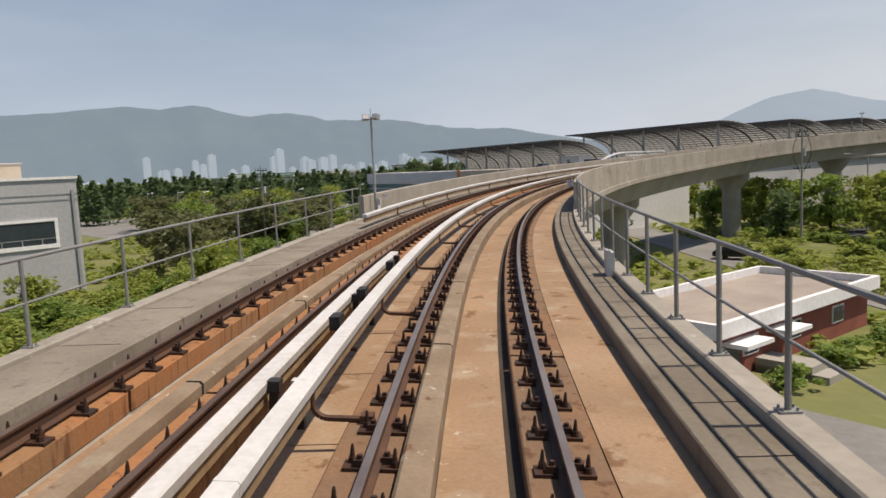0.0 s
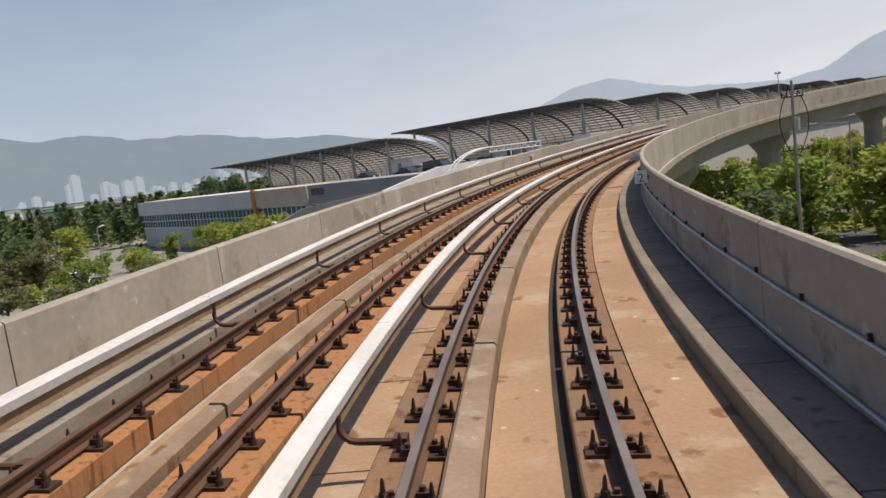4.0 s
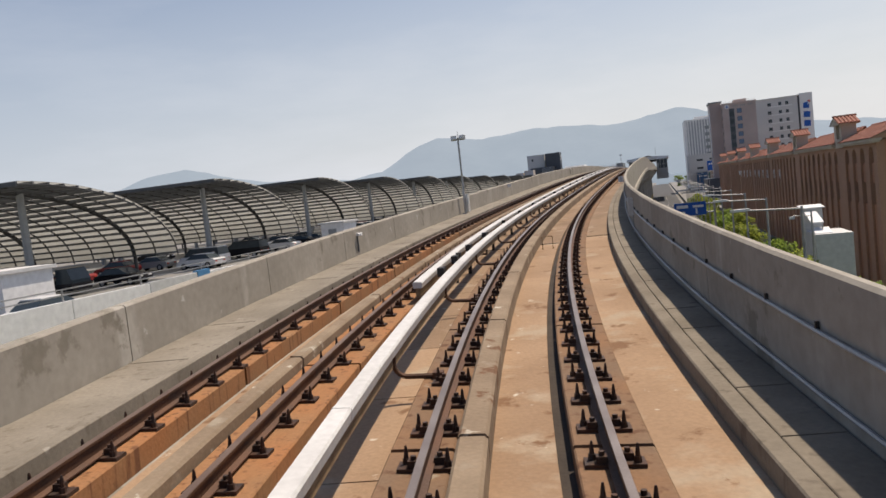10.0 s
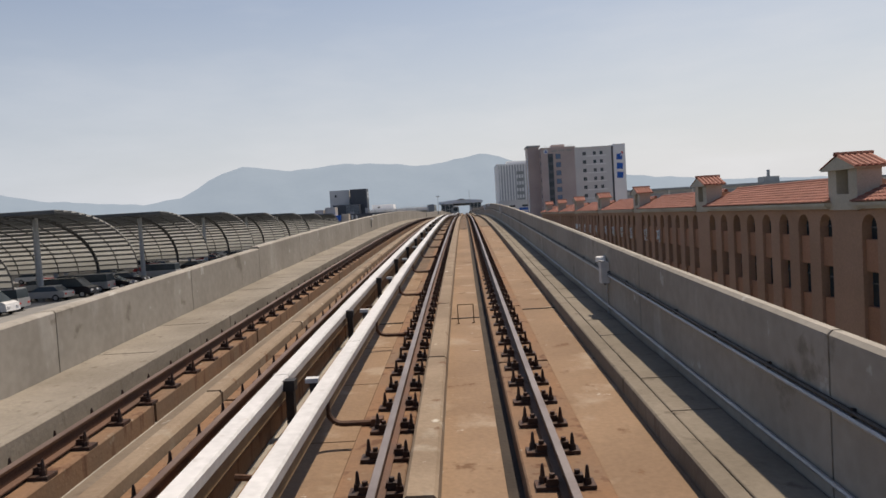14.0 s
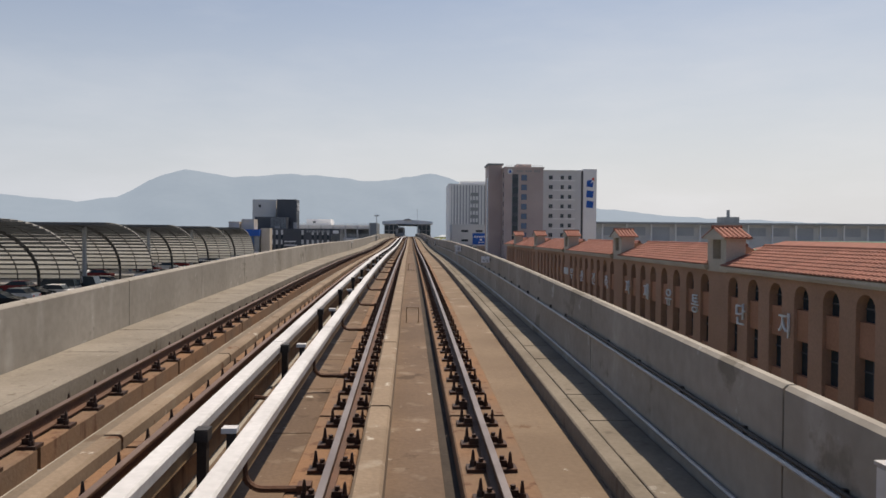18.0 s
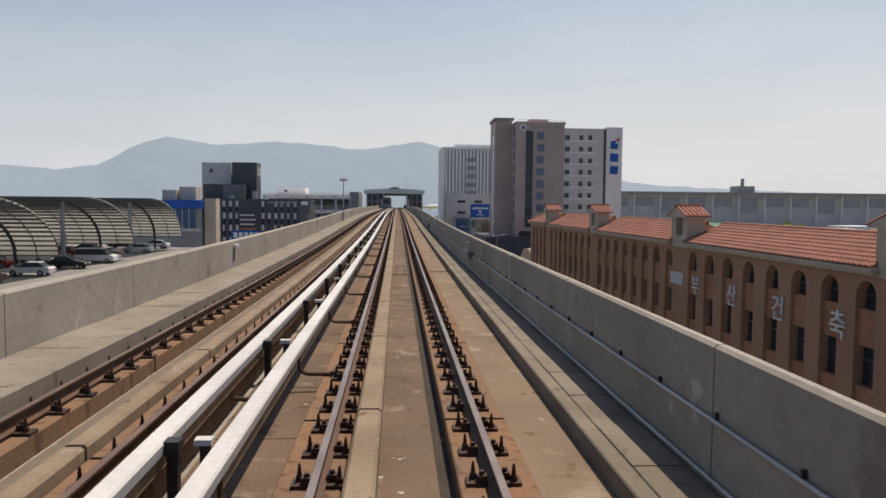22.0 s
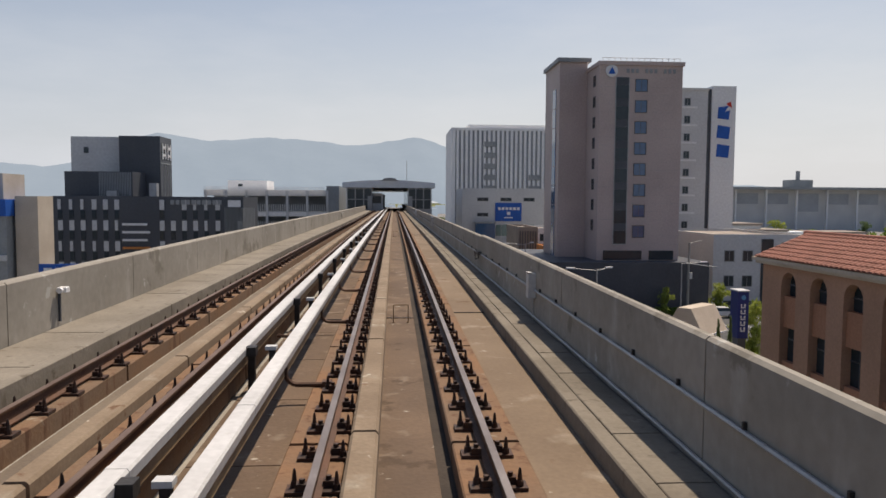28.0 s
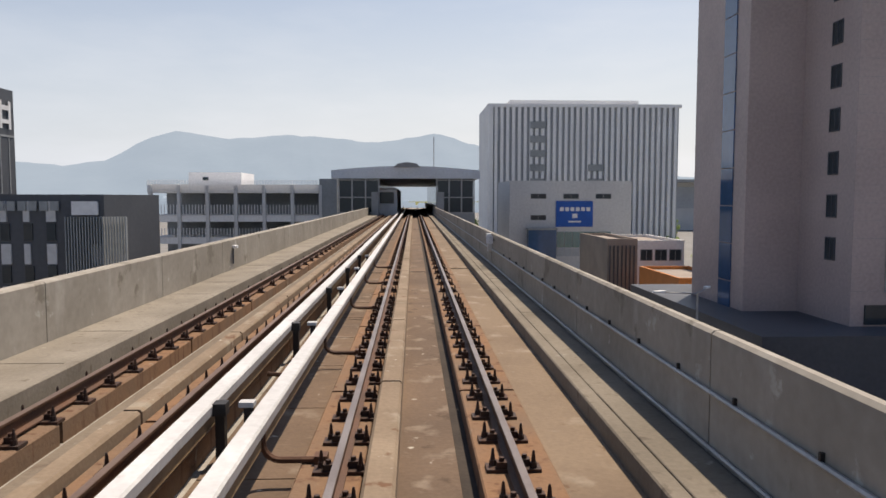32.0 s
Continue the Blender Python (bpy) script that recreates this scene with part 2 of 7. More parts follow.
PAINT = plain("road_paint_white", (0.7, 0.7, 0.67), 0.7)
YELLOW = plain("yellow_paint", (0.75, 0.5, 0.06), 0.6)
GLASS = mat("dark_window_glass", (0.03, 0.042, 0.05), (0.042, 0.055, 0.064), 0.12, scale=0.15, fine=2, bump=0, spec=0.35)
BLUEGLASS = mat("blue_window_glass", (0.05, 0.12, 0.26), (0.04, 0.09, 0.18), 0.08, scale=0.15, fine=2, bump=0, spec=0.8)
TEALGLASS = mat("teal_window_glass", (0.06, 0.17, 0.17), (0.05, 0.12, 0.13), 0.1, scale=0.15, fine=2, bump=0, spec=0.8)
BRICKTAN = mat("brown_render_facade", (0.47, 0.28, 0.19), (0.40, 0.235, 0.155), 0.9, scale=0.25, fine=9, bump=0.2)
PANELTAN = mat("reddish_infill_panel", (0.47, 0.235, 0.145), (0.40, 0.20, 0.12), 0.9, scale=0.4, fine=9)
TILE = mat("terracotta_tile", (0.30, 0.12, 0.082), (0.23, 0.092, 0.062), 0.8, scale=0.9, fine=7, bump=0.2)
CREAM = mat("cream_cornice", (0.58, 0.5, 0.4), (0.5, 0.42, 0.33), 0.85, scale=0.5, fine=10)
HOTEL = mat("mauve_granite_cladding", (0.54, 0.435, 0.40), (0.47, 0.375, 0.345), 0.6, scale=0.2, fine=5, bump=0.08)
GREYWALL = mat("light_grey_wall", (0.62, 0.62, 0.61), (0.55, 0.55, 0.55), 0.8, scale=0.15, fine=3, bump=0.08)
PALEWALL = mat("white_wall_panel", (0.8, 0.8, 0.79), (0.74, 0.74, 0.74), 0.7, scale=0.15, fine=3, bump=0.06)
MIDGREY = mat("mid_grey_cladding", (0.32, 0.335, 0.34), (0.27, 0.285, 0.29), 0.6, scale=0.2, fine=3, bump=0.06)
DARKCLAD = mat("charcoal_cladding", (0.07, 0.076, 0.088), (0.09, 0.096, 0.108), 0.45, scale=0.2, fine=4, bump=0.08)
BRICKRED = mat("red_brick", (0.27, 0.09, 0.065), (0.22, 0.075, 0.055), 0.9, scale=0.8, fine=10)
RAMPGREY = mat("blue_grey_ramp_wall", (0.15, 0.155, 0.165), (0.12, 0.125, 0.135), 0.85, scale=0.3, fine=5)
DEPOTWALL = mat("blue_grey_depot_wall", (0.43, 0.44, 0.45), (0.37, 0.38, 0.39), 0.8, scale=0.15, fine=3, bump=0.08)
RAILSTEEL = mat("weathered_railing_steel", (0.30, 0.30, 0.29), (0.23, 0.23, 0.22), 0.6, 0.3, scale=2, fine=25, bump=0.05)
# far glass paled: the haze before it is put into its colour
HAZEGLASS = mat("haze_paled_glazing", (0.40, 0.42, 0.45), (0.34, 0.36, 0.39), 0.4, scale=0.1, fine=2, bump=0)
ROOFGREY = mat("roof_screed", (0.36, 0.31, 0.26), (0.29, 0.25, 0.22), 0.95, scale=0.4, fine=6)
STATIONROOF = mat("blue_grey_metal_roof", (0.74, 0.78, 0.81), (0.66, 0.70, 0.73), 0.5, 0.0, scale=0.4, fine=5, bump=0.04)
LATTICE = mat("dark_steel_lattice", (0.055, 0.058, 0.06), (0.075, 0.077, 0.08), 0.6, 0.2, scale=0.5, fine=6)
LOUVRE = mat("grey_louvre_steel", (0.11, 0.115, 0.12), (0.085, 0.09, 0.095), 0.55, 0.0, scale=0.4, fine=5)
SHEET = mat("grey_translucent_sheet", (0.40, 0.41, 0.41), (0.32, 0.33, 0.33), 0.5, 0.0, scale=0.4, fine=5, bump=0)
sheet_tree = SHEET.node_tree
sheet_glow, sheet_clear, sheet_mix, sheet_out = (sheet_tree.nodes.new(k) for k in ("ShaderNodeBsdfTranslucent", "ShaderNodeBsdfTransparent", "ShaderNodeMixShader", "ShaderNodeMixShader"))
sheet_glow.inputs[0].default_value, sheet_mix.inputs[0].default_value = (0.58, 0.58, 0.55, 1), 0.6
sheet_clear.inputs[0].default_value, sheet_out.inputs[0].default_value = (0.84, 0.84, 0.82, 1), 0.37
sheet_tree.links.new(sheet_tree.nodes["Principled BSDF"].outputs[0], sheet_mix.inputs[1])
sheet_tree.links.new(sheet_glow.outputs[0], sheet_mix.inputs[2])
sheet_tree.links.new(sheet_mix.outputs[0], sheet_out.inputs[1])
sheet_tree.links.new(sheet_clear.outputs[0], sheet_out.inputs[2])
sheet_tree.links.new(sheet_out.outputs[0], sheet_tree.nodes["Material Output"].inputs[0])
GREENROOF = mat("green_roof_coating", (0.10, 0.2, 0.13), (0.085, 0.16, 0.11), 0.85, scale=0.2, fine=4)
SIGNBLUE = plain("blue_sign", (0.02, 0.11, 0.45), 0.5)
NAVY = plain("navy_sign_panel", (0.015, 0.03, 0.16), 0.45)
BLUEPAINT = plain("light_blue_paint", (0.10, 0.28, 0.52), 0.6)
SIGNRED = plain("red_sign", (0.6, 0.05, 0.03), 0.5)
ORANGE = plain("orange_panel", (0.62, 0.24, 0.07), 0.7)
BARK = mat("bark", (0.12, 0.085, 0.06), (0.085, 0.06, 0.045), 0.95, scale=2, fine=12, bump=0.5)


def leafmat(name, a, b):
    """Leaves let part of the light through."""
    m = mat(name, a, b, 0.7, scale=0.9, fine=3, bump=0)
    nt = m.node_tree
    bs, out = nt.nodes["Principled BSDF"], nt.nodes["Material Output"]
    tr, mx = nt.nodes.new("ShaderNodeBsdfTranslucent"), nt.nodes.new("ShaderNodeMixShader")
    tr.inputs[0].default_value = (a[0] * 1.3, a[1] * 1.3, a[2], 1)
    mx.inputs[0].default_value = 0.4
    nt.links.new(bs.outputs[0], mx.inputs[1])
    nt.links.new(tr.outputs[0], mx.inputs[2])
    nt.links.new(mx.outputs[0], out.inputs[0])
    return m


LEAF = leafmat("broad_leaves", (0.23, 0.31, 0.075), (0.15, 0.215, 0.05))
LEAF_PALE = leafmat("spring_leaves", (0.30, 0.34, 0.08), (0.2, 0.25, 0.055))
LEAF_DARK = leafmat("conifer_needles", (0.13, 0.185, 0.085), (0.095, 0.14, 0.065))
LEAF_PINE = leafmat("pine_needles", (0.175, 0.185, 0.09), (0.12, 0.135, 0.065))
CARPAINT = [mat("car_paint_" + n, c, tuple(k * 0.9 for k in c), 0.25, m, scale=0.5, fine=5, bump=0, spec=0.6) for n, c, m in
            (("white", (0.75, 0.75, 0.75), 0), ("black", (0.02, 0.02, 0.022), 0), ("silver", (0.45, 0.46, 0.47), 0.4), ("blue", (0.05, 0.12, 0.3), 0.2))]


def haze_glow_material(name, low, high, glow):
    """Far hills and towers behind kilometres of lit air: a backdrop that gives off part of its light, in place of haze.
    """
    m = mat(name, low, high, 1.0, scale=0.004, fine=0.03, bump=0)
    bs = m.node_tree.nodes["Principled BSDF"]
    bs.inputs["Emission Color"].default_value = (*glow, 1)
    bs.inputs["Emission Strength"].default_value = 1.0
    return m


# last colour: haze put in as a blue-grey glow of the slopes
HILL = haze_glow_material("far_hills", (0.045, 0.055, 0.05), (0.038, 0.048, 0.046), (0.15, 0.198, 0.25))
HILL_FAR = haze_glow_material("farther_hills", (0.055, 0.065, 0.065), (0.045, 0.055, 0.055), (0.27, 0.328, 0.40))
# far buildings glow too, as haze would pale them
FARTOWN = haze_glow_material("haze_glow_towers", (0.2, 0.22, 0.24), (0.17, 0.19, 0.21), (0.26, 0.31, 0.36))


# ---- mesh helpers ----
def link_mesh(name, verts, faces, material, parent=None, label=""):
    me = bpy.data.meshes.new(name)
    me.from_pydata([tuple(v) for v in verts], [], faces)
    me.materials.append(material)
    ob = new(name, me)
    ob.parent = parent
    if label:
        ob["label"] = label
    return ob


class Mesh:
    """Gathers boxes, prisms and quads into one mesh."""

    def __init__(self):
        self.v, self.f = [], []

    def add(self, verts, faces):
        o = len(self.v)
        self.v += [tuple(v) for v in verts]
        self.f += [tuple(i + o for i in f) for f in faces]
        return self

    def box(self, x0, x1, y0, y1, z0, z1, m=None, bevel=0.0):
        b = bevel
        if b:
            v = []
            for z, k in ((z0, 0), (z1 - b, 0), (z1, b)):
                v += [Vector((x0 + k, y0 + k, z)), Vector((x1 - k, y0 + k, z)), Vector((x1 - k, y1 - k, z)), Vector((x0 + k, y1 - k, z))]
            f = [(3, 2, 1, 0), (8, 9, 10, 11)]
            for r in (0, 4):
                f += [(r + i, r + (i + 1) % 4, r + 4 + (i + 1) % 4, r + 4 + i) for i in range(4)]
        else:
            v = [Vector((x, y, z)) for z in (z0, z1) for x, y in ((x0, y0), (x1, y0), (x1, y1), (x0, y1))]
            f = [(3, 2, 1, 0), (4, 5, 6, 7)] + [(i, (i + 1) % 4, 4 + (i + 1) % 4, 4 + i) for i in range(4)]
        if m is not None:
            v = [m @ q for q in v]
        return self.add(v, f)

    def tube(self, a, b, r0, r1=None, n=8, cap=True):
        a, b = Vector(a), Vector(b)
        r1 = r0 if r1 is None else r1
        q = (b - a).to_track_quat("Z", "Y").to_matrix()
        ring = [q @ Vector((math.cos(2 * math.pi * i / n), math.sin(2 * math.pi * i / n), 0)) for i in range(n)]
        v = [a + d * r0 for d in ring] + [b + d * r1 for d in ring]
        f = [(i, (i + 1) % n, n + (i + 1) % n, n + i) for i in range(n)]
        if cap:
            f += [tuple(range(n - 1, -1, -1)), tuple(range(n, 2 * n))]
        return self.add(v, f)

    def prism(self, poly, m, depth):
        """Polygon (u, v) in m's x-y plane, pushed along m's z."""
        n = len(poly)
        v = [m @ Vector((a, b, 0)) for a, b in poly] + [m @ Vector((a, b, depth)) for a, b in poly]
        f = [tuple(range(n - 1, -1, -1)), tuple(range(n, 2 * n))] + [(i, (i + 1) % n, n + (i + 1) % n, n + i) for i in range(n)]
        return self.add(v, f)

    def done(self, name, material, parent=None, label=""):
        return link_mesh(name, self.v, self.f, material, parent, label)


def empty(name, at=(0, 0, 0)):
    ob = new(name)
    ob.location = at
    ob.empty_display_size = 0.2
    return ob


TOWN = Matrix.Translation((0, -26.2, 0.12)) @ Matrix.Scale(1.24, 4)


def town(name):
    """A thing drawn on the town sheet, whose unit is 1.24 m and whose zero lies further back along the line."""
    ob = empty(name)
    ob.matrix_basis = TOWN
    return ob


def text_mesh(name, body, size, m, material, parent=None, depth=0.02):
    cu = bpy.data.curves.new(name, "FONT")
    cu.body, cu.size, cu.extrude, cu.align_x = body, size, depth, "CENTER"
    tmp = bpy.data.objects.new(name, cu)
    scene.collection.objects.link(tmp)
    dg = bpy.context.evaluated_depsgraph_get()
    me = bpy.data.meshes.new_from_object(tmp.evaluated_get(dg))
    bpy.data.objects.remove(tmp)
    me.materials.clear()
    me.materials.append(material)
    me.transform(m)
    ob = new(name, me)
    ob.parent = parent
    return ob


# ---- the line of the track ----
GROUND = -14.5
BEND = (-2.0, -2.21, -2.75, -5.85, -7.9, -8.95, -8.85, -8.74, -8.2, -8.5, -8.82, -7.81, -5.99, -3.82, -1.88, -0.64, -0.11, 0.0)
GRADE = (0.82, 1.0, 1.62, 1.86, 4.46, 3.32, 4.13, 3.02, 1.11, -0.29, 0.8, 1.29, 0.32, -0.2, 0.0)
CANT = (3.7, 3.8, 2.9, 3.8, 4.2, 4.3, 3.1, 2.5, 1.3, 0.3, 0.0)
SS = np.arange(-20, 640.1, 1.0)


def running(values):
    return np.concatenate([[0], np.cumsum((values[1:] + values[:-1]) / 2)])


def lay_line():
    k = np.interp(SS, -20 + 12 * np.arange(len(BEND)), np.array(BEND) * 1e-3)
    psi = running(k)
    psi = psi - np.interp(400, SS, psi)
    x, y = running(-np.sin(psi)), running(np.cos(psi))
    z = running(np.interp(SS, -20 + 30 * np.arange(len(GRADE)), np.array(GRADE) * 1e-2))
    i = int(np.argmin(abs(SS - 60)))
    x, y, z = x - x[i] + 23.839, y - y[i] + 47.943, z - z[i] - 5.019
    c = np.radians(np.interp(SS, -20 + 20 * np.arange(len(CANT)), CANT))
    return x, y, z, psi, c


LX, LY, LZ, LPSI, LCANT = lay_line()


def on_line(s, lat, h, axis=None):
    """Place at s along the line, lat to the right, h above the rail heads; axis: centre of a canted track."""
    x, y, z, psi, c = (float(np.interp(s, SS, a)) for a in (LX, LY, LZ, LPSI, LCANT))
    if axis is not None:
        d = lat - axis
        lat, h = axis + d * math.cos(c) + h * math.sin(c), h * math.cos(c) - d * math.sin(c)
    return Vector((x + lat * math.cos(psi), y + lat * math.sin(psi), z + h))


def stand(s, lat, h, axis=None):
    """Matrix at that place: x to the right, y along the line, z up."""
    psi, c = float(np.interp(s, SS, LPSI)), float(np.interp(s, SS, LCANT))
    m = Matrix.Translation(on_line(s, lat, h, axis)) @ Matrix.Rotation(psi, 4, "Z")
    return m @ Matrix.Rotation(c, 4, "Y") if axis is not None else m


def stations(s0, s1, step=1.5):
    out, s = [], s0
    while s < s1 - 0.01:
        out.append(s)
        s += step if s < 160 else 6.0
    return out + [s1]


def sweep(name, profile, s0, s1, material, parent=None, axis=None, step=1.5, label="", closed=True):
    """A closed profile of (lat, h), counter-clockwise seen along the line, drawn from s0 to s1."""
    st, n = stations(s0, s1, step), len(profile)
    v = [on_line(s, a, h, axis) for s in st for a, h in profile]
    f = []
    for j in range(len(st) - 1):
        f += [(j * n + i, (j + 1) * n + i, (j + 1) * n + (i + 1) % n, j * n + (i + 1) % n) for i in range(n if closed else n - 1)]
    if closed:
        f += [tuple(range(n)), tuple(range(len(v) - 1, len(v) - n - 1, -1))]
    return link_mesh(name, v, f, material, parent, label)


def rect(l0, l1, h0, h1, b=0.0):
    if b:
        return [(l0, h0), (l1, h0), (l1, h1 - b), (l1 - b, h1), (l0 + b, h1), (l0, h1 - b)]
    return [(l0, h0), (l1, h0), (l1, h1), (l0, h1)]

# ---- viaduct ----
NEAR, FAR = 0.0, -3.35          # centres of the two tracks
HALF = 0.7525
WALL_R, WALL_L = 2.49, -5.83
S0, S1 = -14.0, 560.0
JOINTS = [-29.2, 3.9, 37.0, 70.1, 103.2, 130.1] + [163.7 + 33.6 * i for i in range(12)]
viaduct = tagged(empty("viaduct"), "long concrete railway viaduct with two tracks", "viaduct", kind="structure")
deck = sweep("deck", [(-6.08, -0.75), (2.74, -0.75), (2.74, -0.44), (-6.08, -0.44)], S0, S1, CONCRETE, viaduct)
sweep("box_girder", [(-5.2, -0.76), (-4.5, -2.5), (1.2, -2.5), (1.9, -0.76)], S0, S1, CONCRETE_PALE, viaduct)
# slab strips, cut at the span joints
for a, b in zip(JOINTS[:-1], JOINTS[1:]):
    for l0, l1, h in ((-0.28, 0.30, -0.38), (1.12, 1.80, -0.27), (-3.80, -3.28, -0.41)):
        sweep("slab", rect(l0, l1, -0.45, h), max(a, S0) + 0.02, min(b, S1) - 0.02, SLAB_PALE if l0 < -3.2 and a > 120 else SLAB if a < 110 else SLAB_MID if a < 172 else SLAB_SAND if l0 > 1 else SLAB_BROWN, viaduct)
s = S0
while s < 420:
    e = s + 2.28 if s < 390 else 560
    sweep("slab", rect(-2.12, -1.17, -0.45, -0.41), s + 0.012, e - 0.012, SLAB if s < 118 else SLAB_MID if s < 172 else SLAB_BROWN, viaduct)
    s = e
# dark strips on the channel floors stand in for deep shade
sweep("channel_shade", rect(0.30, 0.452, -0.45, -0.425), S0, 540, SHADE_BED, viaduct, label="narrow channel with shade painted on its bed")
sweep("channel_shade", rect(-1.17, -1.135, -0.45, -0.43), S0, 540, SHADE_BED, viaduct, label="narrow channel with shade painted on its bed")
# raised cable walkways along both parapets
for a, b in zip(JOINTS[:-1], JOINTS[1:]):
    sweep("walkway_kerb", rect(1.80, 1.98, -0.45, -0.06, 0.015), a + 0.015, b - 0.015, KERB, viaduct)
    sweep("left_ledge_kerb", rect(-4.86, -4.69, -0.45, -0.06, 0.015), a + 0.015, b - 0.015, LEDGE, viaduct)
s = S0
i = 0
while s < 520:
    e = s + 1.2 if 0 < s < 345 else s + 6.0
    g = 0.008
    sweep("trough_cover", rect(1.99, 2.48 if s > 28.2 else 2.45, -0.2, -0.07 + 0.004 * (i % 3), 0.008), s + g, e - g, KERB, viaduct, step=3)
    s, i = e, i + 1
s, i = S0, 0
while s < 520:
    e = s + (2.4 if 0 < s < 400 else 7.0)
    sweep("ledge_cover", rect(-5.82 if s > 28.2 else -5.79, -4.87, -0.2, -0.07 + 0.004 * (i % 3), 0.008), s + 0.008, e - 0.008, LEDGE, viaduct, step=3)
    s, i = e, i + 1

# parapet panels
wall_right = tagged(empty("wall_right"), "concrete parapet of cast panels, shaded inner face", "parapet", kind="structure")
wall_left = tagged(empty("wall_left"), "sunlit concrete parapet of cast panels", "parapet", kind="structure")


def parapet(parent, inner, outer, s0, s1, length, base, top):
    s = s0
    lo, hi = min(inner, outer), max(inner, outer)
    while s < s1:
        e = min(s + length, s1)
        sweep("panel", [(lo, base - 0.7), (hi, base - 0.7), (hi, top - 0.03), (hi - 0.03, top), (lo + 0.03, top), (lo, top - 0.03)],
              s + 0.012, e - 0.012, CONCRETE, parent, step=2.5)
        s = e


for s0, s1, right, left in ((28.3, 91.3, 1.085, 0.88), (91.3, 112.3, 1.09, 0.80), (112.3, 149.05, 1.115, 0.78), (149.05, 170.05, 1.115, 0.82), (170.05, 306.55, 1.105, 0.88),
                            (306.55, 338.05, 1.06, 0.88), (338.05, 543.3, 1.02, 0.88)):
    parapet(wall_right, WALL_R, 2.61, s0, s1, 5.25, -0.1, right)
    parapet(wall_left, WALL_L, -6.08, s0, s1, 5.25, -0.1, left)
# low edge upstands where the parapets have not begun
sweep("edge_upstand", rect(2.46, 2.74, -0.5, 0.05, 0.02), S0, 28.2, CONCRETE, wall_right)
sweep("edge_upstand", rect(-6.08, -5.80, -0.5, 0.0, 0.02), S0, 28.2, CONCRETE, wall_left)


def railing(name, lat, base, s0, s1, gap):
    th = tagged(empty(name), "galvanised two-rail steel guard railing on the viaduct edge", "railing", kind="structure")
    for h, r in ((1.2, 0.028), (0.60, 0.018)):
        st = stations(s0, s1, 1.0)
        m = Mesh()
        for a, b in zip(st[:-1], st[1:]):
            m.tube(on_line(a, lat, base + h), on_line(b, lat, base + h), r, n=8, cap=False)
        m.done("rail_tube", RAILSTEEL, th)
    s = s0 + 0.3
    while s < s1:
        post = Mesh().tube((0, 0, 0), (0, 0, 1.2), 0.03, n=8).box(-0.09, 0.09, -0.07, 0.07, 0, 0.02)
        for dx, dy in ((-.06, -.045), (.06, -.045), (-.06, .045), (.06, .045)):
            post.tube((dx, dy, 0.02), (dx, dy, 0.05), 0.012, n=6)
        ob = post.done("post", RAILSTEEL, th)
        ob.matrix_basis = stand(s, lat, base)
        s += gap
    return th


railing("railing", 2.62, 0.05, -12, 28.2, 1.75)
railing("railing", -5.97, 0.0, -12, 28.2, 2.6)

# conduits on the right parapet
def conduit(s0, s1, dh, r, low=False):
    """One pipe clipped to the right parapet; it steps down where the wall's inserts do."""
    m = Mesh()
    st = [s0 + 2.5 * i for i in range(int((s1 - s0) / 2.5))] + [s1]
    lie = lambda s: (0.0 if low else float(np.interp(s, (30, 110, 215, 245), (0.50, 0.60, 0.60, 0.49)))) + (float(np.interp(s, (30, 110, 215, 245), (0.0, 0.07, 0.07, 0.0))) if low else 0) + dh
    for a, b in zip(st[:-1], st[1:]):
        m.tube(on_line(a, 2.463, lie(a)), on_line(b, 2.463, lie(b)), r, n=6, cap=False)
    tagged(m.done("conduit_pipe", STEEL if dh == 0 else BLACK), "grey cable conduit clipped along the parapet" if dh == 0 else "dark cable running above the parapet conduit", "conduit")


conduit(28.6, 520, 0, 0.022)
conduit(28.6, 520, 0, 0.02, True)
conduit(150, 203, 0.05, 0.016)
m = Mesh()
for i in range(290):
    s = 30.5 + i * 1.26
    m.box(-0.03, 0.0, -0.014, 0.014, 0.0, 0.075, stand(s, 2.488, float(np.interp(s, (30, 110, 215, 245), (0.50, 0.60, 0.60, 0.49)))))
tagged(m.done("conduit_clips", BLACK), "small dark clips holding the conduit", "clip", kind="stuff")

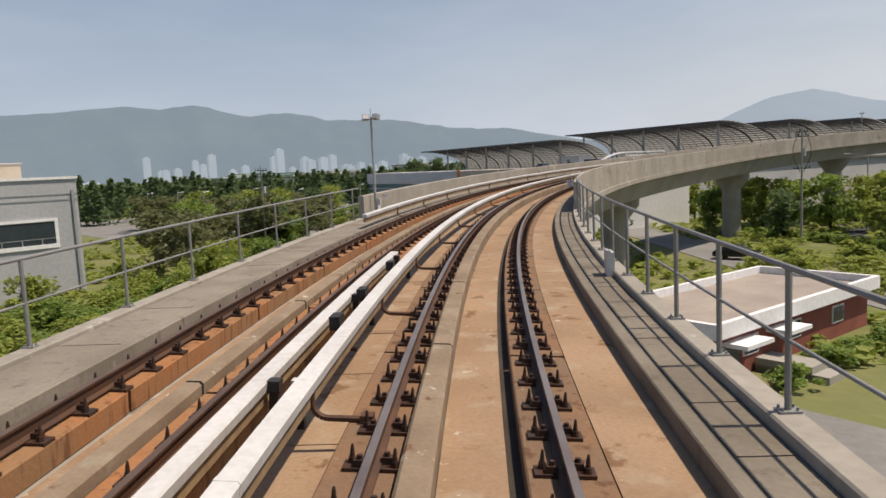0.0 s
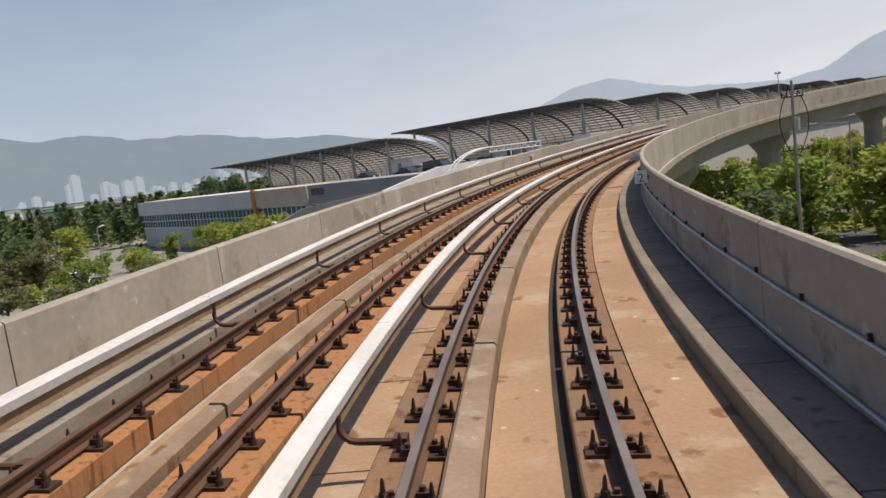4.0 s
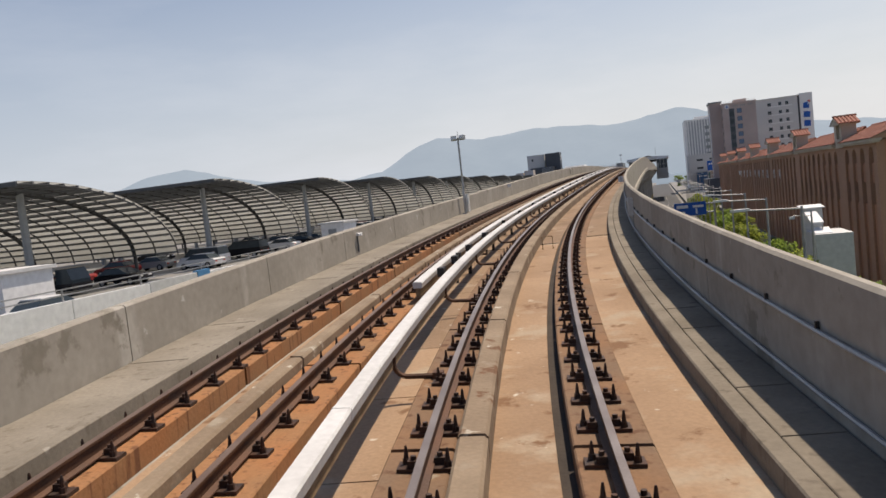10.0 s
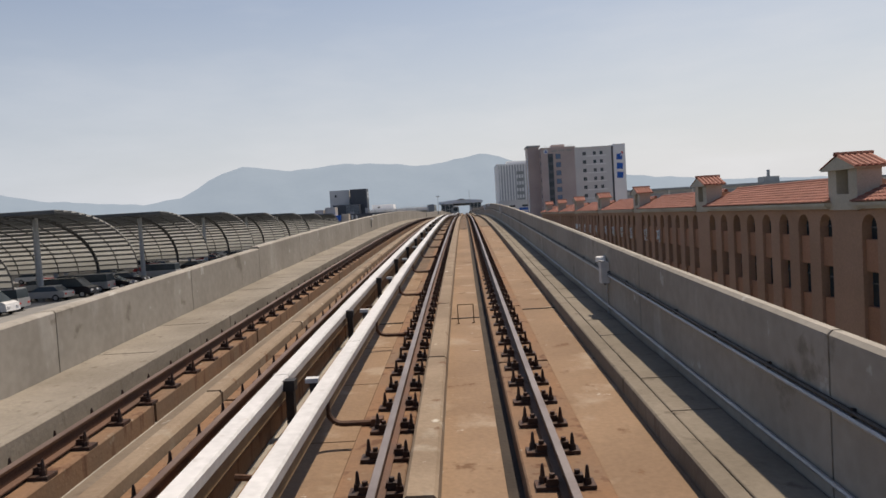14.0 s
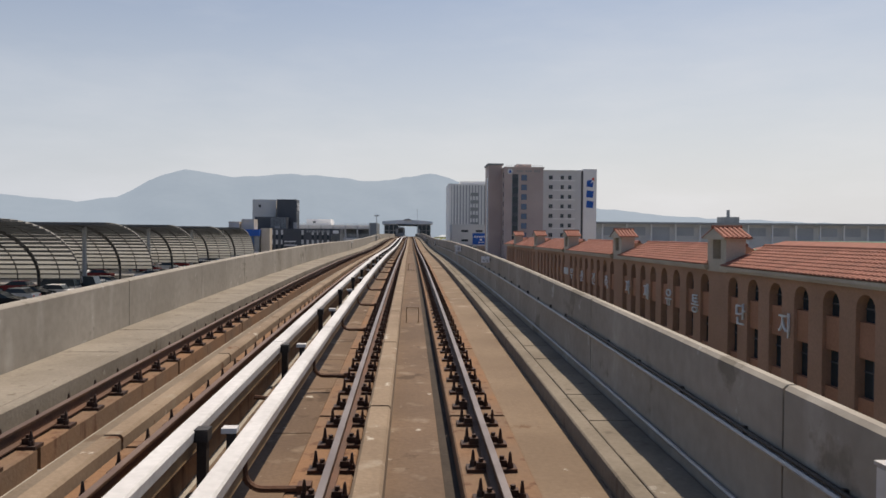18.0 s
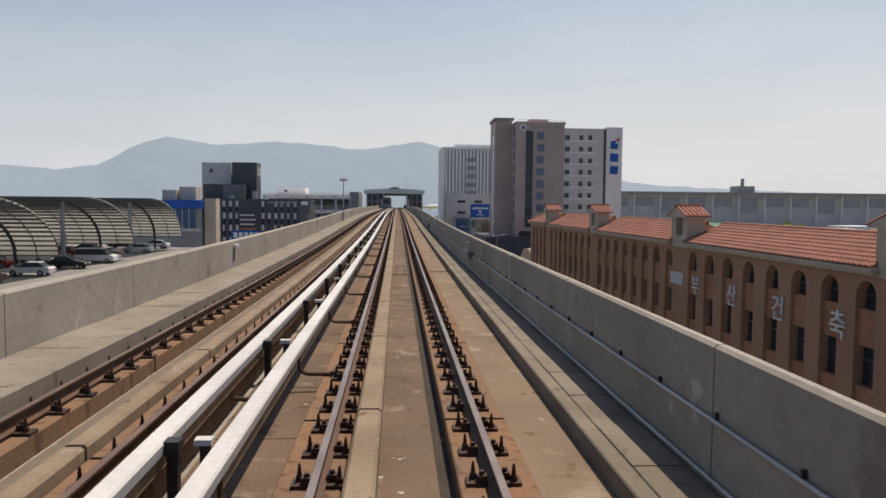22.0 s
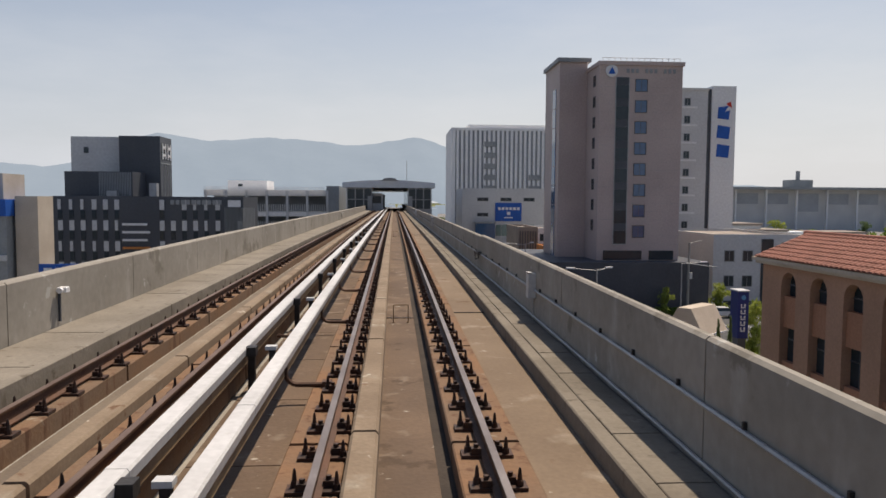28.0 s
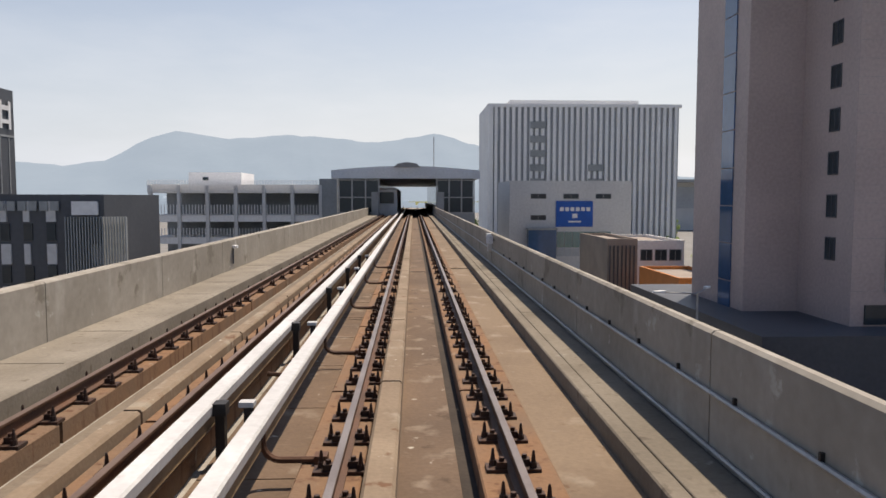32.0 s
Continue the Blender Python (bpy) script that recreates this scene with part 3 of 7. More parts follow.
# piers and expansion gaps
for k, js in enumerate(JOINTS[1:-1]):
    m = stand(js, -1.5, 0)
    z0 = m.translation.z
    pier = tagged(empty("pier", m.translation), "round concrete viaduct pier with a flared cap", "pier", "viaduct piers", "structure")
    pier.matrix_basis = m
    n = 20
    ring = lambda rx, ry, z: [Vector((rx * math.cos(2 * math.pi * i / n), ry * math.sin(2 * math.pi * i / n), z)) for i in range(n)]
    def lathe(name, rows, material):
        v = [q for r in rows for q in ring(*r)]
        f = [(j * n + i, j * n + (i + 1) % n, (j + 1) * n + (i + 1) % n, (j + 1) * n + i) for j in range(len(rows) - 1) for i in range(n)]
        f += [tuple(range(n - 1, -1, -1)), tuple(range(len(v) - n, len(v)))]
        link_mesh(name, v, f, material, pier)
    lathe("column", [(1.15, 1.15, GROUND - z0 - 0.3), (1.15, 1.15, -4.6)], CONCRETE_PALE)
    lathe("cap", [(1.15, 1.15, -4.6), (1.9, 1.2, -3.7), (2.3, 1.25, -3.2), (2.3, 1.25, -2.52)], CONCRETE_PALE)
    if js > 150:
        m2 = Mesh()
        for j in range(5):
            a = GROUND - z0 + 1.2 + j * 0.42
            v = ring(1.165, 1.165, a) + ring(1.165, 1.165, a + 0.22)
            m2.add(v, [(i, (i + 1) % n, n + (i + 1) % n, n + i) for i in range(n)])
        m2.done("warning_band", YELLOW, pier, "yellow and black warning bands")
m = Mesh()
for js in JOINTS:
    if 0 < js < 540:
        for l0, l1, h in ((-0.27, 0.29, -0.378), (1.13, 1.79, -0.268), (-2.1, -1.2, -0.408)):
            m.box(l0, l1, -0.012, 0.012, 0.0, 0.015, stand(js, 0, h))
tagged(m.done("expansion_seals", BLACK), "dark rubber expansion seals across the deck", "seal", kind="stuff")

# steel lifting frames lying on the slab near each joint
for js in (88.0, 128.9, 163.2, 196.8, 209.6, 230.4, 264.0, 290.2, 331.2, 364.8):
    th = tagged(empty("slab_handle"), "thin steel loop handle standing on the track slab", "handle", "slab handles")
    th.matrix_basis = stand(js, 0.03, -0.38)
    mm = Mesh()
    for a, b in (((-0.15, 0, 0), (-0.15, 0, 0.36)), ((0.15, 0, 0), (0.15, 0, 0.36)), ((-0.15, 0, 0.36), (0.15, 0, 0.36))):
        mm.tube(a, b, 0.011, n=6)
    mm.done("loop", TAN_RAIL, th)
    Mesh().box(-0.17, -0.12, -0.03, 0.03, 0, 0.02).done("foot_plate", TAN_RAIL, th)
    Mesh().box(0.12, 0.17, -0.03, 0.03, 0, 0.02).done("foot_plate", TAN_RAIL, th)

# ---- tracks ----
PITCH = 0.76
RAILFOOT = [(-0.065, -0.172), (0.065, -0.172), (0.065, -0.158), (0.012, -0.14), (0.012, -0.045), (0.034, -0.03), (0.035, -0.006),
            (-0.035, -0.006), (-0.034, -0.03), (-0.012, -0.045), (-0.012, -0.14), (-0.065, -0.158)]
RAILTOP = [(-0.0345, -0.0055), (0.0345, -0.0055), (0.031, 0.0), (-0.031, 0.0)]


def fastener_mesh():
    m = Mesh()
    m.box(-0.24, 0.24, -0.09, 0.09, -0.205, -0.174)
    for sx, dy in ((-1, 0.035), (1, -0.035)):
        x = sx * 0.175
        m.tube((x, dy, -0.174), (x, dy, -0.125), 0.034, 0.03, n=7)
        m.tube((x, dy, -0.125), (x, dy, -0.045), 0.022, 0.014, n=7)
        m.tube((x, dy, -0.045), (x, dy, -0.02), 0.014, 0.008, n=7)
        m.box(min(sx * 0.06, sx * 0.15), max(sx * 0.06, sx * 0.15), -dy - 0.04, -dy + 0.04, -0.174, -0.115)
        m.tube((sx * 0.105, -dy, -0.115), (sx * 0.105, -dy, -0.08), 0.024, n=6)
    return m


FAST = fastener_mesh()
fast_data = bpy.data.meshes.new("fastener")
fast_data.from_pydata(FAST.v, [], FAST.f)
fast_data.materials.append(CLIP)


def lay_track(name, label, axis, mirror, head, plinth, sep):
    """One track: rails, plinth blocks, a guard beam and the fasteners."""
    track = tagged(empty(name), label, "railway track", kind="structure")
    for side in (-1, 1):
        c = axis + side * HALF
        sweep("rail", [(c + a, h) for a, h in RAILFOOT], S0, S1, RAIL, track, axis, 1.0, "rusty brown rail")
        sweep("rail_head", [(c + a, h) for a, h in RAILTOP], S0, S1, head, track, axis, 1.0, "worn rail head")
        s, k = (S0 if mirror < 0 else S0 - 1.15), 0
        while s < 500:
            e = s + 6 * PITCH
            in0, out0 = c - side * (0.30 if mirror < 0 else 0.24), c + side * 0.38
            l0, l1 = min(in0, out0), max(in0, out0)
            if side == mirror:
                l0, l1 = (c - 0.40, c + 0.38) if side > 0 else (c - 0.38, c + 0.19)
            sweep("plinth", rect(l0, l1, -0.46, -0.205, 0.015), s + 0.035, e - 0.035, plinth if s < 132 else PLINTH, track, axis, 1.6)
            s, k = e, k + 1
    c = axis + mirror * HALF
    b0, b1 = (c - 0.64, c - 0.42) if mirror > 0 else (c + 0.22, c + 0.49)
    s = S0 if mirror < 0 else S0 - 1.15
    while s < 500:
        e = s + 6 * PITCH
        sweep("guard_beam", rect(b0, b1, -0.46, -0.08, 0.03), s + 0.03, e - 0.03, BEAM, track, axis, 1.6)
        s = e
    rest = Mesh()
    n = int((470 - S0) / PITCH)
    for side in (-1, 1):
        for i in range(n):
            s = S0 + (i + 0.5) * PITCH
            m = stand(s, axis + side * HALF, 0, axis)
            if sep and 160 < s < 272:
                ob = new("fastener", fast_data)
                ob.parent, ob.matrix_basis = track, m
            elif s < 390 or i % 2 == 0:
                rest.add([m @ Vector(v) for v in FAST.v], FAST.f)
    ob = rest.done("fastener_row", CLIP, track)
    ob["kind"] = "stuff"
    return track


lay_track("near_track", "ballastless track with polished rails on rusty plinths", NEAR, -1, HEAD, PLINTH, True)
lay_track("far_track", "ballastless track with dull rails on orange rust-stained plinths", FAR, 1, HEAD_DULL, PLINTH_RUST, False)


# ---- conductor rails ----
def cover_profile(lat, top):
    return [(lat - 0.083, top - 0.12), (lat + 0.083, top - 0.12), (lat + 0.095, top - 0.022), (lat + 0.078, top), (lat - 0.078, top), (lat - 0.095, top - 0.022)]


def conductor(label, lat, top, s0, s1, side, axis, clamps=False):
    """White covered conductor rail; side: direction of its track, for the curved brackets."""
    th = tagged(empty("conductor_rail"), label, "conductor rail", "covered conductor rails")
    s = s0
    while s < s1 - 0.1:
        e = min(s + 9.12, s1)
        sweep("cover", cover_profile(lat, top), s + 0.006, e - 0.006, WHITE, th, axis, 1.5)
        sweep("contact_bar", rect(lat - 0.035, lat + 0.05, top - 0.27, top - 0.119), s, e, TAN_RAIL, th, axis, 1.5)
        if e < s1 - 1:
            sweep("joint_band", [(lat + (a - lat) * 1.04, top + (h - top) * 1.02 + 0.004) for a, h in cover_profile(lat, top)], e - 0.03, e + 0.03, WHITE, th, axis)
        s = e
    reach, low = abs((axis - side * HALF) - lat) - 0.2, -0.175
    if axis == FAR and lat < -4:
        reach, low = 0.46, -0.12
    for i in range(int((405 - S0) / (6 * PITCH))):
        s = S0 + 2.13 + i * 6 * PITCH
        if not s0 + 0.3 < s < s1 - 0.3:
            continue
        m = stand(s, lat, 0, axis)
        br = Mesh()
        x0 = side * 0.055
        pts = [Vector((x0, 0, top - 0.10)), Vector((x0, 0, low + 0.16))]
        pts += [Vector((x0 + side * 0.16 * (1 - math.cos(q * 0.2618)), 0, low + 0.16 * (1 - math.sin(q * 0.2618)))) for q in range(1, 7)] + [Vector((side * reach, 0, low))]
        for a, b in zip(pts[:-1], pts[1:]):
            br.tube(m @ a, m @ b, 0.032, n=7)
        br.box(side * reach - 0.06, side * reach + 0.06, -0.07, 0.07, low - 0.05, low + 0.05, m)
        br.done("bracket", RAIL, th, "curved dark brown support bracket")
        if clamps:
            q = stand(s + 0.6, lat + 0.15, 0, axis)
            post = Mesh().box(-0.045, 0.045, -0.05, 0.05, -0.42, top - 0.1, q).box(-0.065, 0.065, -0.075, 0.075, top - 0.13, top - 0.01, q)
            post.done("feed_clamp", BLACK, th, "black cable clamp")
            q = stand(s + 0.6, lat + 0.42, 0, axis)
            arm = Mesh().box(-0.04, 0.04, -0.04, 0.04, -0.42, top - 0.03, q).done("clamp_post", BLACK, th, "black clamp post under a white cap")
            Mesh().box(-0.085, 0.06, -0.06, 0.06, top - 0.05, top, q).done("clamp_cap", WHITE, arm)
            if i % 2:
                Mesh().tube(stand(s - 1.2, lat + 0.05, -0.2, axis) @ Vector((0, 0, 0)), stand(s - 1.2, lat + 0.5, -0.24, axis) @ Vector((0, 0, 0)), 0.03, n=6).done("cross_arm", RAIL, th)
    return th


conductor("white-covered conductor rail on curved black brackets", -1.53, 0.20, S0, 520, 1, NEAR)
conductor("white-covered conductor rail of the far track", -2.15, 0.20, S0, 16.7, -1, FAR, True)
conductor("white-covered conductor rail of the far track", -2.15, 0.20, 121.2, 520, -1, FAR, True)
conductor("white-covered conductor rail along the outer parapet", -4.74, 0.36, 24.5, 112.5, 1, FAR)
# black cable heads between the two covers where the far conductor begins and ends
for s in (9.4, 11.4, 14.4, 122.4, 124.2, 126.4, 129.4):
    turn = float(np.interp(s, SS, LPSI))
    c = (on_line(s, -2.12, 0.185, FAR) + on_line(s, -1.60, 0.185, NEAR)) / 2
    head = tagged(empty("cable_junction_box"), "black cable junction box between two conductor covers", "junction box", "cable junction boxes")
    q = Matrix.Translation(c) @ Matrix.Rotation(turn, 4, "Z")
    Mesh().box(-0.07, 0.07, -0.16, 0.16, -0.14, 0.04, q).done("housing", BLACK, head)
    Mesh().tube(q @ Vector((0, 0, -0.1)), q @ Vector((0, 0, -0.6)), 0.03, n=6).done("cable", BLACK, head)

# ---- ground, roads ----
g = Mesh()
g.add([(-4500, -3000, GROUND), (4500, -3000, GROUND), (4500, 4800, GROUND), (-4500, 4800, GROUND)], [(0, 1, 2, 3)])
tagged(g.done("ground", GRASS), "grassy level ground around the viaduct", "ground", kind="structure")


def patch(name, pts, h, material, label, category):
    n = len(pts)
    v = [(x, y, GROUND + h) for x, y in pts] + [(x, y, GROUND - 0.2) for x, y in pts]
    f = [tuple(range(n))] + [((i + 1) % n, i, n + i, n + (i + 1) % n) for i in range(n)]
    return tagged(link_mesh(name, v, f, material), label, category, kind="structure")


patch("road", [(-4, 150), (9, 150), (11, 190), (11, 1000), (-5, 1000), (-5, 190)], 0.03, ASPHALT, "asphalt road under and beside the viaduct", "road")
patch("road_bend", [(-4, 150), (9, 150), (15, 115), (34, 92), (70, 78), (130, 70), (130, 58), (66, 64), (26, 80), (4, 106)], 0.025, ASPHALT, "bending asphalt road", "road")
patch("street_terrace", [(12.4, 360.7), (273, 360.7), (273, 1100), (12.4, 1100)], 1.23, PAVE, "paved ground rising beside the hotel", "pavement")
patch("cross_road", [(13, 368.1), (198, 368.1), (198, 396.6), (13, 396.6)], 1.265, ASPHALT, "asphalt side street beside the hotel", "road")
patch("city_ground", [(-700, 228), (700, 228), (700, 1500), (-700, 1500)], 0.012, PAVE, "paved town ground", "pavement")
patch("pavement", [(9.2, 150), (20, 150), (21.5, 368), (11.2, 368), (11.2, 190)], 0.15, PAVE, "pale block pavement along the road", "pavement")
patch("forecourt", [(28, 8), (66, 8), (70, 40), (46, 36), (36, 44)], 0.04, PAVE, "concrete forecourt by the pump house", "pavement")
patch("footpath", [(62, 66), (150, 52), (150, 47), (60, 60)], 0.05, PAVE, "pale footpath across the grass", "pavement")
patch("car_park_ground", [(-110, 10), (-30, 30), (-26, 215), (-160, 215), (-160, 10)], 0.03, PAVE, "paved yard beside the market halls", "pavement")
m = Mesh()
y = 160.0
while y < 520:
    for x in (-0.8, 2.5, 5.8):
        m.box(x - 0.07, x + 0.07, y, y + 3, GROUND + 0.03, GROUND + 0.036)
    y += 8
for i in range(9):
    m.box(-3 + i * 1.3, -2.4 + i * 1.3, 181, 184.5, GROUND + 0.03, GROUND + 0.036)
tagged(m.done("road_marking", PAINT), "white lane dashes and a crossing", "road marking", kind="stuff")


# ---- far hills, far town ----
def ridge(name, profile, radius, depth, material, seed):
    """A range of hills on an arc: profile of (bearing, elevation) in degrees; ridged flanks fall towards the town."""
    n, rows = 160, 9
    az = np.linspace(profile[0][0], profile[-1][0], n)
    el = np.interp(az, [p[0] for p in profile], [p[1] for p in profile])
    v, f = [], []
    for r in range(rows):
        k = r / (rows - 1)
        for i in range(n):
            h = radius * math.tan(radians(el[i] * 1.0)) + noise.noise(Vector((az[i] * 0.9, seed, 0))) * 9
            w = noise.noise(Vector((az[i] * 0.5, r * 0.7, seed))) * h * 0.12 * k
            rr = radius - depth * k + noise.noise(Vector((az[i] * 0.4, seed, r * 0.8))) * 50
            a = radians(az[i])
            v.append((rr * math.sin(a), 200 + rr * math.cos(a), GROUND + max((h + 16) * (1 - k) ** 0.85 + w, -6)))
    for r in range(rows - 1):
        f += [(r * n + i, r * n + i + 1, (r + 1) * n + i + 1, (r + 1) * n + i) for i in range(n - 1)]
    ob = link_mesh(name, v, f, material)
    for p in ob.data.polygons:
        p.use_smooth = True
    return tagged(ob, "hazy blue wooded mountains on the horizon", "mountains", kind="structure")


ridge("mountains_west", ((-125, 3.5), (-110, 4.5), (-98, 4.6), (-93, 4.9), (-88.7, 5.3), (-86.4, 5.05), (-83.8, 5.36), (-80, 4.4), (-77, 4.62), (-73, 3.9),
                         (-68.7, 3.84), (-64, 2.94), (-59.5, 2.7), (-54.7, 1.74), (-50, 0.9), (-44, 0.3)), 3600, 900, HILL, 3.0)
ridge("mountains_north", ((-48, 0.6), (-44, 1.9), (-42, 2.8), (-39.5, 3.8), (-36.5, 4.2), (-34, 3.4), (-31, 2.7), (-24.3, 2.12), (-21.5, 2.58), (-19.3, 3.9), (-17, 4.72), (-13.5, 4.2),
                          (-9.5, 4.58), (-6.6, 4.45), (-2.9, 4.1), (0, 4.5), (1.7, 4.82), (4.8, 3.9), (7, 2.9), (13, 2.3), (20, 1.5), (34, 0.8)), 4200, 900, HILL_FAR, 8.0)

# ---- trees ----
def crown_data(name, seed, material, shape, n, size):
    rnd = random.Random(seed)
    v, f = [], []
    clumps = []
    for _ in range(26):
        if shape == "cone":
            h = len(clumps) / 26
            r = (1 - h) * 0.26 * rnd.uniform(0.4, 1.0)
            a = rnd.uniform(0, 6.283)
            clumps.append((Vector((r * math.cos(a), r * math.sin(a), 0.1 + 0.86 * h)), 0.035 + 0.13 * (1 - h)))
        elif shape == "pine":
            a, r = rnd.uniform(0, 6.283), rnd.uniform(0.05, 0.42)
            clumps.append((Vector((r * math.cos(a), r * math.sin(a), rnd.choice((0.5, 0.63, 0.75, 0.86, 0.95)) - r * 0.12)), rnd.uniform(0.09, 0.17)))
        elif shape == "bush":
            a, r = rnd.uniform(0, 6.283), rnd.uniform(0, 0.45)
            clumps.append((Vector((r * math.cos(a), r * math.sin(a), rnd.uniform(0.15, 0.75) * (1 - r))), rnd.uniform(0.12, 0.2)))
        else:
            a, r, h = rnd.uniform(0, 6.283), rnd.uniform(0.0, 0.36), rnd.uniform(0.2, 0.95)
            r *= 1.15 - abs(h - 0.6)
            clumps.append((Vector((r * math.cos(a), r * math.sin(a), h)), rnd.uniform(0.10, 0.18)))
    for i in range(n):
        c, rad = clumps[i % len(clumps)]
        q = Vector((rnd.gauss(0, 1), rnd.gauss(0, 1), rnd.gauss(0, 0.75)))
        q = c + q.normalized() * rad * rnd.uniform(0.55, 1.05)
        u = Vector((rnd.gauss(0, 1), rnd.gauss(0, 1), rnd.gauss(0, 0.6))).normalized()
        w = u.cross(Vector((rnd.gauss(0, 1), rnd.gauss(0, 1), rnd.gauss(0, 1)))).normalized()
        k = size * rnd.uniform(0.6, 1.3)
        o = len(v)
        v += [q - u * k, q + w * k * 0.55, q + u * k, q - w * k * 0.55]
        f.append((o, o + 1, o + 2, o + 3))
    me = bpy.data.meshes.new(name)
    me.from_pydata([tuple(a) for a in v], [], f)
    me.materials.append(material)
    return me


def trunk_data(seed, shape):
    rnd = random.Random(seed)
    m = Mesh()
    top = 0.9 if shape == "cone" else 0.6
    m.tube((0, 0, 0), (0.01, 0.0, top * 0.55), 0.028, 0.02, 7)
    m.tube((0.01, 0, top * 0.55), (0.0, 0.01, top), 0.02, 0.008, 6)
    for i in range(0 if shape == "cone" else 6):
        a, h = i * 1.05 + rnd.random(), rnd.uniform(0.28, 0.55)
        m.tube((0, 0, h), (0.24 * math.cos(a), 0.24 * math.sin(a), h + rnd.uniform(0.12, 0.3)), 0.012, 0.004, 5)
    me = bpy.data.meshes.new("trunk")
    me.from_pydata(m.v, [], m.f)
    me.materials.append(BARK)
    return me


KINDS = {}
for kind, shape, material, n, size in (("broad", "round", LEAF, 1500, 0.042), ("pale", "round", LEAF_PALE, 1400, 0.042), ("dark", "round", LEAF_DARK, 1400, 0.042),
                                       ("cone", "cone", LEAF_DARK, 900, 0.035), ("pine", "pine", LEAF_PINE, 1300, 0.04), ("bush", "bush", LEAF_PALE, 1100, 0.06),
                                       ("shrub", "bush", LEAF, 1100, 0.06)):
    KINDS[kind] = [(crown_data("crown", 10 + j, material, shape, n, size), trunk_data(j, shape)) for j in range(2)]
TREE_WORDS = {"broad": "leafy green roadside tree", "pale": "fresh spring-green broadleaf tree", "dark": "dark green broadleaf tree",
              "cone": "tall dark conifer in a belt of trees", "pine": "spreading pine tree with a brownish crown",
              "bush": "yellow-green rounded bush on the ground", "shrub": "clipped round dark green shrub"}
tree_rnd = random.Random(5)


def tree(kind, x, y, h, w=None, base=GROUND):
    crown, trunk = KINDS[kind][tree_rnd.randrange(2)]
    th = empty("bush" if kind in ("bush", "shrub") else "tree")
    tagged(th, TREE_WORDS[kind], "bush" if kind in ("bush", "shrub") else "tree", kind + " plants")
    th.matrix_basis = Matrix.LocRotScale((x, y, base), Euler((0, 0, tree_rnd.uniform(0, 6.28))), (w or h, w or h, h))
    a, b = new("crown", crown), new("trunk", trunk)
    a.parent = b.parent = th
    return th


# green belt outside the bend
for i in range(40):
    u, w = tree_rnd.random(), tree_rnd.random()
    tree("cone" if tree_rnd.random() < 0.75 else "dark", -150 - 70 * u + 30 * w, -60 + 230 * w + 20 * u, tree_rnd.uniform(9.5, 14), tree_rnd.uniform(11, 15))
for i in range(46):
    u, w = tree_rnd.random(), tree_rnd.random()
    k = tree_rnd.choice(("pine", "pine", "broad", "pale", "dark"))
    tree(k, -22 - 100 * u, 22 + 45 * w * (0.3 + u), tree_rnd.uniform(4.5, 8.0), tree_rnd.uniform(6, 9))
for x, y, k, h in ((6, 4, "broad", 3.6), (12, -3, "pale", 3.6), (2, 14, "pale", 4.2), (-8, 20, "pine", 6.5), (-14, 22, "pine", 7.0), (-20, 19, "pine", 7.2), (-30, 24, "pale", 5), (-40, 26, "broad", 5), (22, -12, "pine", 4.5),
                   (4, 21, "pale", 5.2), (-3, 27, "broad", 4.5), (10, 18, "pale", 4.0), (-50, 32, "pine", 7.5), (-62, 30, "pale", 6)):
    tree(k, x, y, h, h * 1.15)
# street trees inside the bend and along the road
for x, y, k, h in ((10, 88, "dark", 6), (4, 96, "broad", 7), (-14, 104, "pale", 7), (22, 96, "broad", 7.5), (34, 104, "pale", 8), (46, 100, "broad", 7), (52, 118, "pale", 8), (66, 108, "broad", 7),
                   (26, 118, "broad", 7), (40, 128, "pale", 8), (-20, 118, "dark", 6), (80, 118, "broad", 8), (16, 108, "broad", 7), (60, 92, "pale", 6.5), (96, 112, "broad", 8)):
    tree(k, x, y, h, h * 1.1)
for i in range(26):
    tree(tree_rnd.choice(("broad", "pale", "pale")), 12.5 + tree_rnd.uniform(-0.6, 4.0), 116 + i * 9.0, tree_rnd.uniform(4.2, 5.8), tree_rnd.uniform(4.5, 5.8))
for i in range(12):
    tree("bush", tree_rnd.uniform(26, 40), tree_rnd.uniform(58, 74), tree_rnd.uniform(2, 3.4), tree_rnd.uniform(3, 5.5))
for i in range(14):
    tree(tree_rnd.choice(("broad", "pale", "dark")), -160 + tree_rnd.uniform(0, 420), 520 + tree_rnd.uniform(0, 200), tree_rnd.uniform(6, 10))

def joined_plants(name, data, places, material, label, category):
    """Many far plants as one mesh: copies of one crown, each turned and scaled."""
    base = np.array([v.co[:] for v in data.vertices])
    quads = np.array([p.vertices[:] for p in data.polygons])
    vs, fs = [], []
    for k, (x, y, z, h, w, a) in enumerate(places):
        c, sn = math.cos(a), math.sin(a)
        q = np.stack([(base[:, 0] * c - base[:, 1] * sn) * w + x, (base[:, 0] * sn + base[:, 1] * c) * w + y, base[:, 2] * h + z], 1)
        vs.append(q)
        fs.append(quads + k * len(base))
    me = bpy.data.meshes.new(name)
    me.from_pydata(np.concatenate(vs).tolist(), [], np.concatenate(fs).tolist())
    me.materials.append(material)
    return tagged(new(name, me), label, category, kind="stuff")


belt = crown_data("belt_crown", 77, LEAF_DARK, "cone", 260, 0.06)
